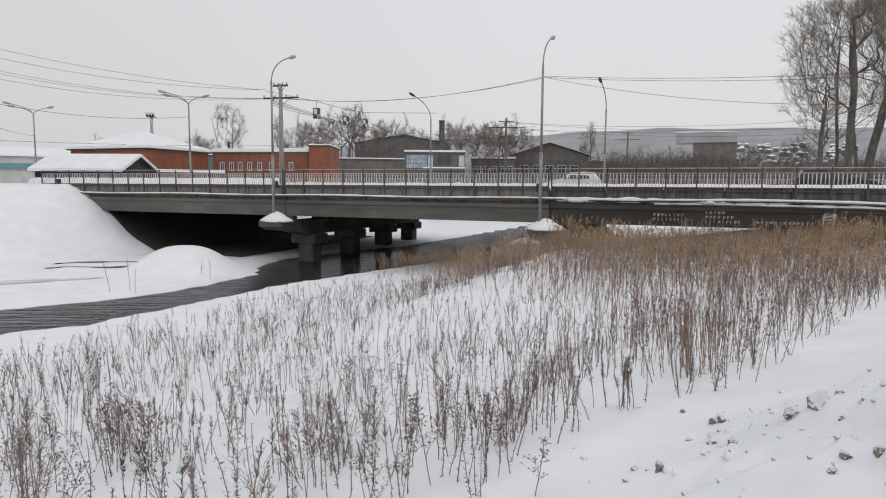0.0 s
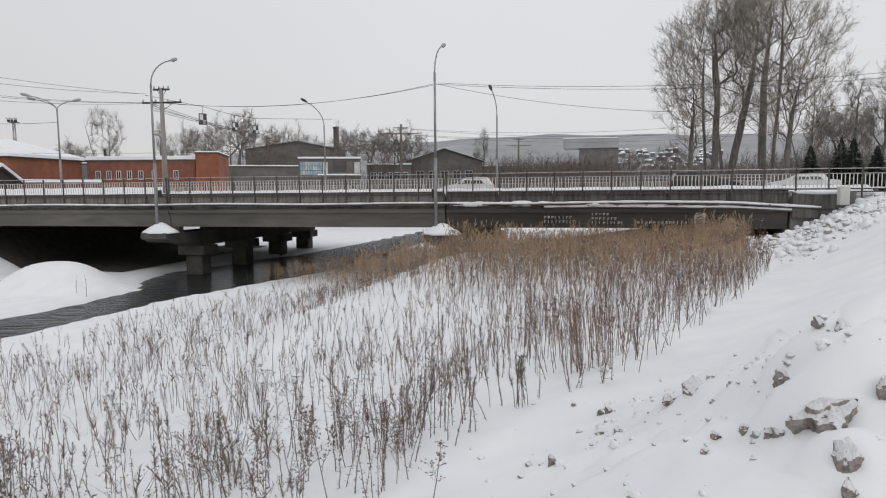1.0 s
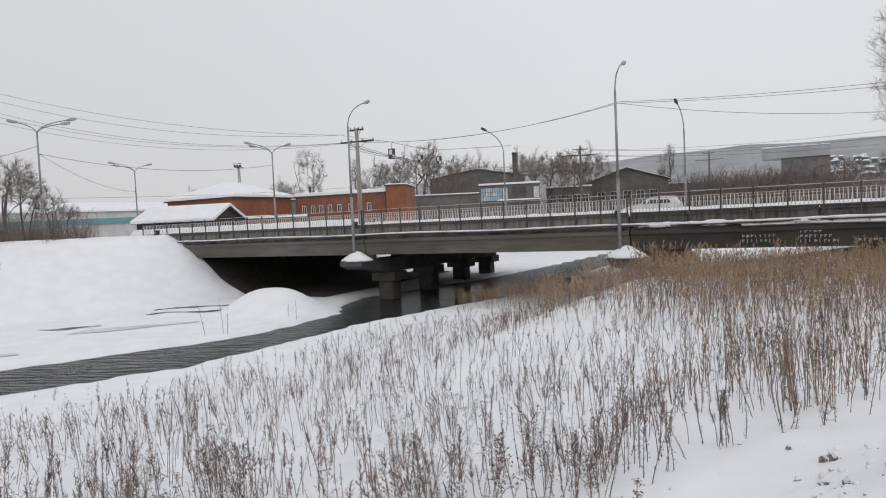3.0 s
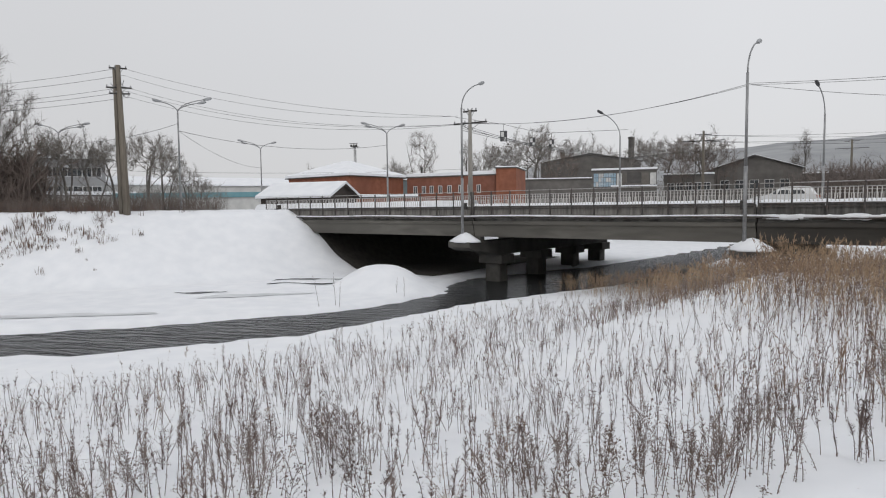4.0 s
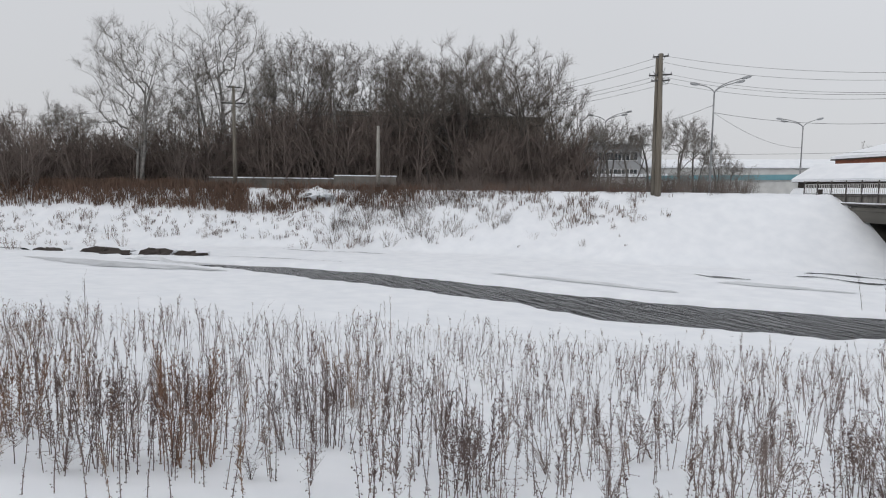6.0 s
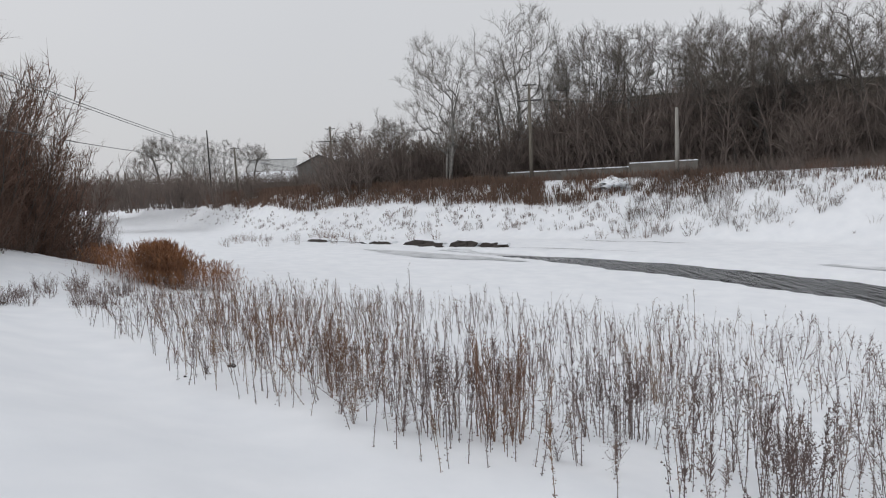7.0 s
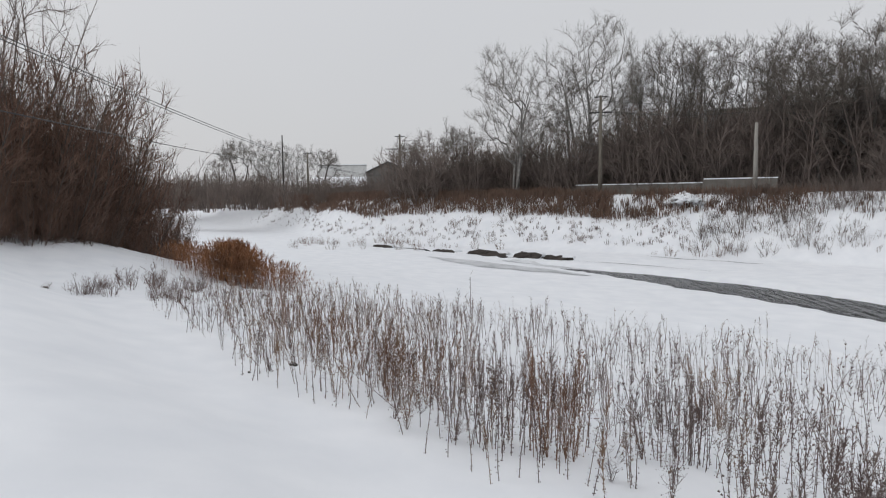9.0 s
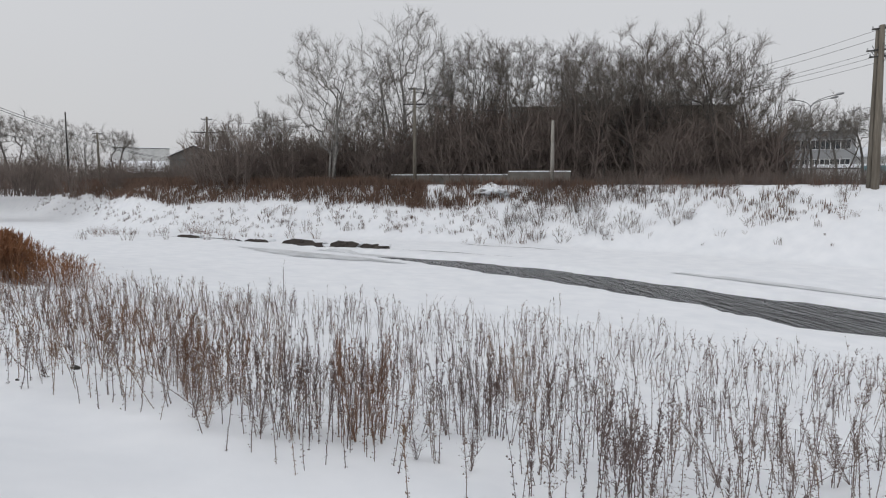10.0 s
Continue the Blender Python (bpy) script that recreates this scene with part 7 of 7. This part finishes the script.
def reed_clump(n, az, r, saz, sr, h, seed):
    rng = np.random.RandomState(seed)
    g = rng.normal(0, 1, (n, 2))
    x, y = -(r + sr * g[:, 1]) * np.sin(np.radians(az + saz * g[:, 0])), (r + sr * g[:, 1]) * np.cos(np.radians(az + saz * g[:, 0]))
    return np.stack([x, y, height(x, y), h * (0.6 + 0.4 * rng.rand(n)) * np.exp(-(g[:, 0] ** 2) / 7)], 1)


sp = np.concatenate([reed_clump(760, 112.2, 29.0, 1.5, 1.0, 2.0, 79), reed_clump(260, 115.6, 32, 1.4, 1.3, 1.4, 81), reed_clump(240, 108.6, 27.5, 1.6, 1.0, 1.35, 82)])
scatter("orange_reeds", "rust-orange dry reeds on the river's edge", "reeds", REEDS, sp, REED_ORANGE, tilt=0.12, seed=80)
sp = np.concatenate([reed_clump(60, az_, r_, 0.9, 0.9, 0.9, 90 + k) for k, (az_, r_) in enumerate(((118.5, 25), (121, 23.5), (123.5, 21), (117.5, 21), (115.5, 24)))])
scatter("twiggy_weeds", "sparse twiggy weeds on the snowy verge", "weeds", LOW, sp[::7], WEED, seed=84)

def tall_stalk(x, y, h, seed):
    """One tall dead stem that stands alone in the snow."""
    rng = np.random.RandomState(seed)
    st = thing("dry_stalk", "tall thin dead stalk standing alone in the snow", "weed", "lone stalks", at=pose(x, y, max(0.0, ground_z(x, y)) - 0.05))
    line, _ = bent(rng, (0, 0, -0.2), (rng.normal(0, 0.04), rng.normal(0, 0.04), 1.0), h, 5, 0.03, 0.0)
    part("stem", Shape().tube(line, np.linspace(0.014, 0.006, 6), 4), WEED, st)
    for k in range(7):
        o = line[2 + k % 4] + (line[3] - line[2]) * rng.rand() * 0.7
        a = rng.rand() * 6.283
        part("side_twig", Shape().tube([o, o + np.array([0.05 * math.cos(a), 0.05 * math.sin(a), 0.09]), o + np.array([0.07 * math.cos(a), 0.07 * math.sin(a), 0.2])], [0.006, 0.005, 0.002], 3), WEED, st)


for k, (x, y, h) in enumerate(((-17.6, 33.2, 1.9), (-16.9, 33.9, 2.0), (-16.6, 33.8, 1.4), (-24.3, -0.6, 1.6), (-14.3, 38.6, 1.3), (-15.2, 39.6, 1.0))):
    tall_stalk(x, y, h, 900 + k)

# ---- clods, blocks and rubble of ploughed snow ----
def ice_block(x, y, size, seed, turn, mtl=DIRTY_ICE, sink=0.3, label="big dirty block of frozen snow on the ploughed heap"):
    rng = np.random.RandomState(seed)
    bm = bmesh.new()
    bmesh.ops.create_icosphere(bm, subdivisions=5 if size[0] > 0.2 else 4, radius=1)
    me = bpy.data.meshes.new("ice_block")
    bm.to_mesh(me)
    bm.free()
    me.materials.append(mtl)
    me.polygons.foreach_set("use_smooth", np.ones(len(me.polygons), bool))
    v = np.array([w.co for w in me.vertices])
    for k in range(10):         # broken faces
        d = rng.normal(0, 1, 3)
        d[2] *= 0.6
        d /= np.linalg.norm(d)
        over = np.clip(v @ d - 0.5, 0, None)
        v = v - over[:, None] * d * 0.9
    off = Vector((seed * 1.7, seed * 0.6, 0.0))
    rough_ = np.array([[0.3 * noise.noise(Vector(p) * 1.9 + off) + 0.16 * noise.noise(Vector(p) * 5.0 + off) + 0.05 * noise.noise(Vector(p) * 12.0 + off) + 0.025 * noise.noise(Vector(p) * 26.0 + off)] for p in v])
    v = v * (1 + rough_) * np.asarray(size)
    me.vertices.foreach_set("co", v.astype(np.float32).ravel())
    ob = new("ice_block", me)
    ob.matrix_basis = pose(x, y, ground_z(x, y) + size[2] * (1 - 2 * sink), rng.uniform(-12, 12), rng.uniform(-12, 12), turn)
    return tagged(ob, label, "ice block", "blocks of frozen snow")


SMALLB = "grey clod of frozen snow lying on the heap"
for k, (az, r, sz, turn) in enumerate(((-42.6, 4.4, (0.29, 0.2, 0.18), 35), (-39.2, 4.98, (0.12, 0.1, 0.09), 60), (-43.0, 5.1, (0.14, 0.08, 0.07), 40), (-41.4, 5.2, (0.07, 0.06, 0.07), 20), (-45.8, 4.55, (0.11, 0.08, 0.08), 40), (-44.0, 3.88, (0.08, 0.07, 0.11), 120), (-44.3, 3.7, (0.07, 0.06, 0.08), 40),
                                       (-32.0, 5.85, (0.17, 0.09, 0.1), 30), (-30.2, 5.95, (0.08, 0.06, 0.05), 10), (-20.5, 5.6, (0.06, 0.05, 0.11), 10), (-36.6, 4.58, (0.06, 0.05, 0.045), 10), (-39.1, 4.4, (0.07, 0.055, 0.05), 70), (-38.4, 4.43, (0.05, 0.045, 0.05), 20), (-33.9, 5.6, (0.05, 0.04, 0.03), 0),
                                       (-24.4, 7.25, (0.08, 0.06, 0.08), 50), (-25.2, 7.2, (0.07, 0.06, 0.07), 10), (-26.1, 6.1, (0.09, 0.06, 0.04), 70), (-24.6, 6.3, (0.06, 0.05, 0.04), 70), (-34.4, 4.7, (0.05, 0.045, 0.04), 0), (-33.6, 4.5, (0.045, 0.04, 0.03), 30), (-18.4, 5.85, (0.05, 0.04, 0.035), 20), (-47.5, 5.6, (0.12, 0.09, 0.08), 10), (-22.0, 8.0, (0.06, 0.05, 0.05), 50))):
    ice_block(*bearing(az, r)[:2], sz, 500 + k, turn, DIRTY_ICE, 0.52 if sz[0] > 0.09 else 0.42, "big dirty block of frozen snow on the ploughed heap" if sz[0] > 0.25 else SMALLB)
CLODS = []
for k in range(5):
    s_ = Shape().lump((0, 0, 0.3), (1, 0.8, 0.65), 600 + k, 5, 7, 0.28)
    tri = []
    for fc in s_.f:
        tri.append(fc[:3])
        if len(fc) == 4:
            tri.append((fc[0], fc[2], fc[3]))
    CLODS.append((np.concatenate(s_.v), np.array(tri)))


def clod_field(name, label, n, cx, cy, sx, sy, s0, s1, seed, mtl):
    rng = np.random.RandomState(seed)
    x, y = cx + sx * rng.normal(0, 1, n), cy + sy * rng.normal(0, 1, n)
    q, _ = to_line(x, y, TOE)
    ok = q < 1.2
    sp = np.stack([x, y, height(x, y) - 0.015, s0 + (s1 - s0) * rng.rand(n) ** 3], 1)[ok]
    return scatter(name, label, "snow rubble", CLODS, sp, mtl, seed=seed)


clod_field("snow_rubble", "crumbs and clods of ploughed snow", 420, 3.3, 4.9, 1.1, 1.1, 0.006, 0.05, 91, CLOD)
clod_field("snow_lumps", "rounded fresh snow lumps on the ploughed heap", 90, 3.6, 4.7, 1.0, 1.0, 0.02, 0.07, 95, SNOW_CAP)
clod_field("embankment_rubble", "lumpy ploughed snow heaped on the bridge embankment", 900, 22.6, 29.4, 3.6, 2.4, 0.04, 0.22, 92, CLOD)
clod_field("embankment_snow_lumps", "rounded snow lumps on the bridge embankment", 600, 22.6, 29.2, 3.7, 2.6, 0.06, 0.30, 93, SNOW_CAP)
hp = thing("snow_heap", "heap of dumped lumpy snow on the far bank", "snow heap", at=pose(*bearing(73, 71, 0)[:2], ground_z(*bearing(73, 71)[:2]) - 0.3))
part("heap_body", Shape().lump((0, 0, -0.3), (3.4, 1.8, 0.5), 71, 9, 22, 0.35), SNOW_CAP, hp, "", True)
for k in range(130):
    a, rr_ = tr.random() * 6.283, tr.random()
    part("lump", Shape().lump((3.9 * rr_ * math.cos(a), 2.0 * rr_ * math.sin(a), -0.25 + 0.75 * (1 - rr_)), (0.12 + 0.24 * tr.random(), 0.2, 0.12 + 0.12 * tr.random()), 700 + k, 4, 6, 0.4), SNOW_CAP if k % 5 else CLOD, hp)

# dark lumps at the far bank's foot: the shade under the snow lip
for k, (x0, y0, x1, y1, hgt) in enumerate(((-63.0, -1.4, -60.2, 1.6, 0.62), (-59.5, 2.8, -57.8, 4.9, 0.7), (-57.6, 5.2, -55.9, 7.3, 0.55), (-66.5, -5.3, -64.6, -3.2, 0.4), (-73.5, -13.0, -72.0, -11.0, 0.4))):
    x, y, w = (x0 + x1) / 2, (y0 + y1) / 2, math.hypot(x1 - x0, y1 - y0) / 2
    e = thing("undercut_bank", "dark bank face under an overhanging snow lip, shade put into its colour", "bank edge", "undercut bank edges", at=pose(x, y, 0.05, 0, 0, math.degrees(math.atan2(y1 - y0, x1 - x0))))
    part("shaded_face", Shape().lump((0, 0, 0.1), (w * 1.2, 0.45, hgt * 0.85), 800 + k, 7, 16, 0.4), DARK_WOOD, e)
    part("snow_lip", Shape().lump((0, 0.75, 0.5 * hgt + 0.1), (w * 1.1, 0.65, 0.3), 820 + k, 6, 14, 0.2), SNOW_CAP, e, "", True)
for k, (az, r, sz) in enumerate(((126.3, 21.0, (0.34, 0.2, 0.12)), (107.5, 11.5, (0.14, 0.1, 0.06)), (111.4, 10.6, (0.03, 0.025, 0.02)))):
    ice_block(*bearing(az, r)[:2], sz, 560 + k, 40 * k, DARK_EARTH if k else DIRTY_ICE, 0.35, "small dark stone lying half buried in the snow")

# the painted post and foil at the viewer's side
jm = thing("porch_post", "chipped white-painted round timber post beside the viewer", "post", at=pose(*bearing(139.0, 0.66)[:2], 4.4, 0, 0, 134))
part("timber", Shape().tube([(0, 0, -0.2), (0, 0, 0.8), (0, 0, 1.6), (0, 0, 3.2)], [0.064, 0.062, 0.058, 0.052], 20), PAINTED_WOOD, jm, "", True)
fz = [(-0.6, 1.61), (0.6, 1.61), (0.98, 1.665), (0.78, 1.72), (0.4, 1.81), (-0.6, 1.92)]
fv = [((0.064 + o_) * math.sin(t), -(0.064 + o_) * math.cos(t), z) for o_ in (0.002, 0.006) for t, z in fz]
part("foil_sheet", Shape().add(fv, [tuple(range(6)), tuple(range(11, 5, -1))] + [(j, j + 6, (j + 1) % 6 + 6, (j + 1) % 6) for j in range(6)]), CLOTH, jm, "torn grey-green foil nailed to the post")
part("nail", Shape().tube([(0.03, -0.055, 1.615), (0.042, -0.07, 1.618)], 0.002, 5), IRON, jm)
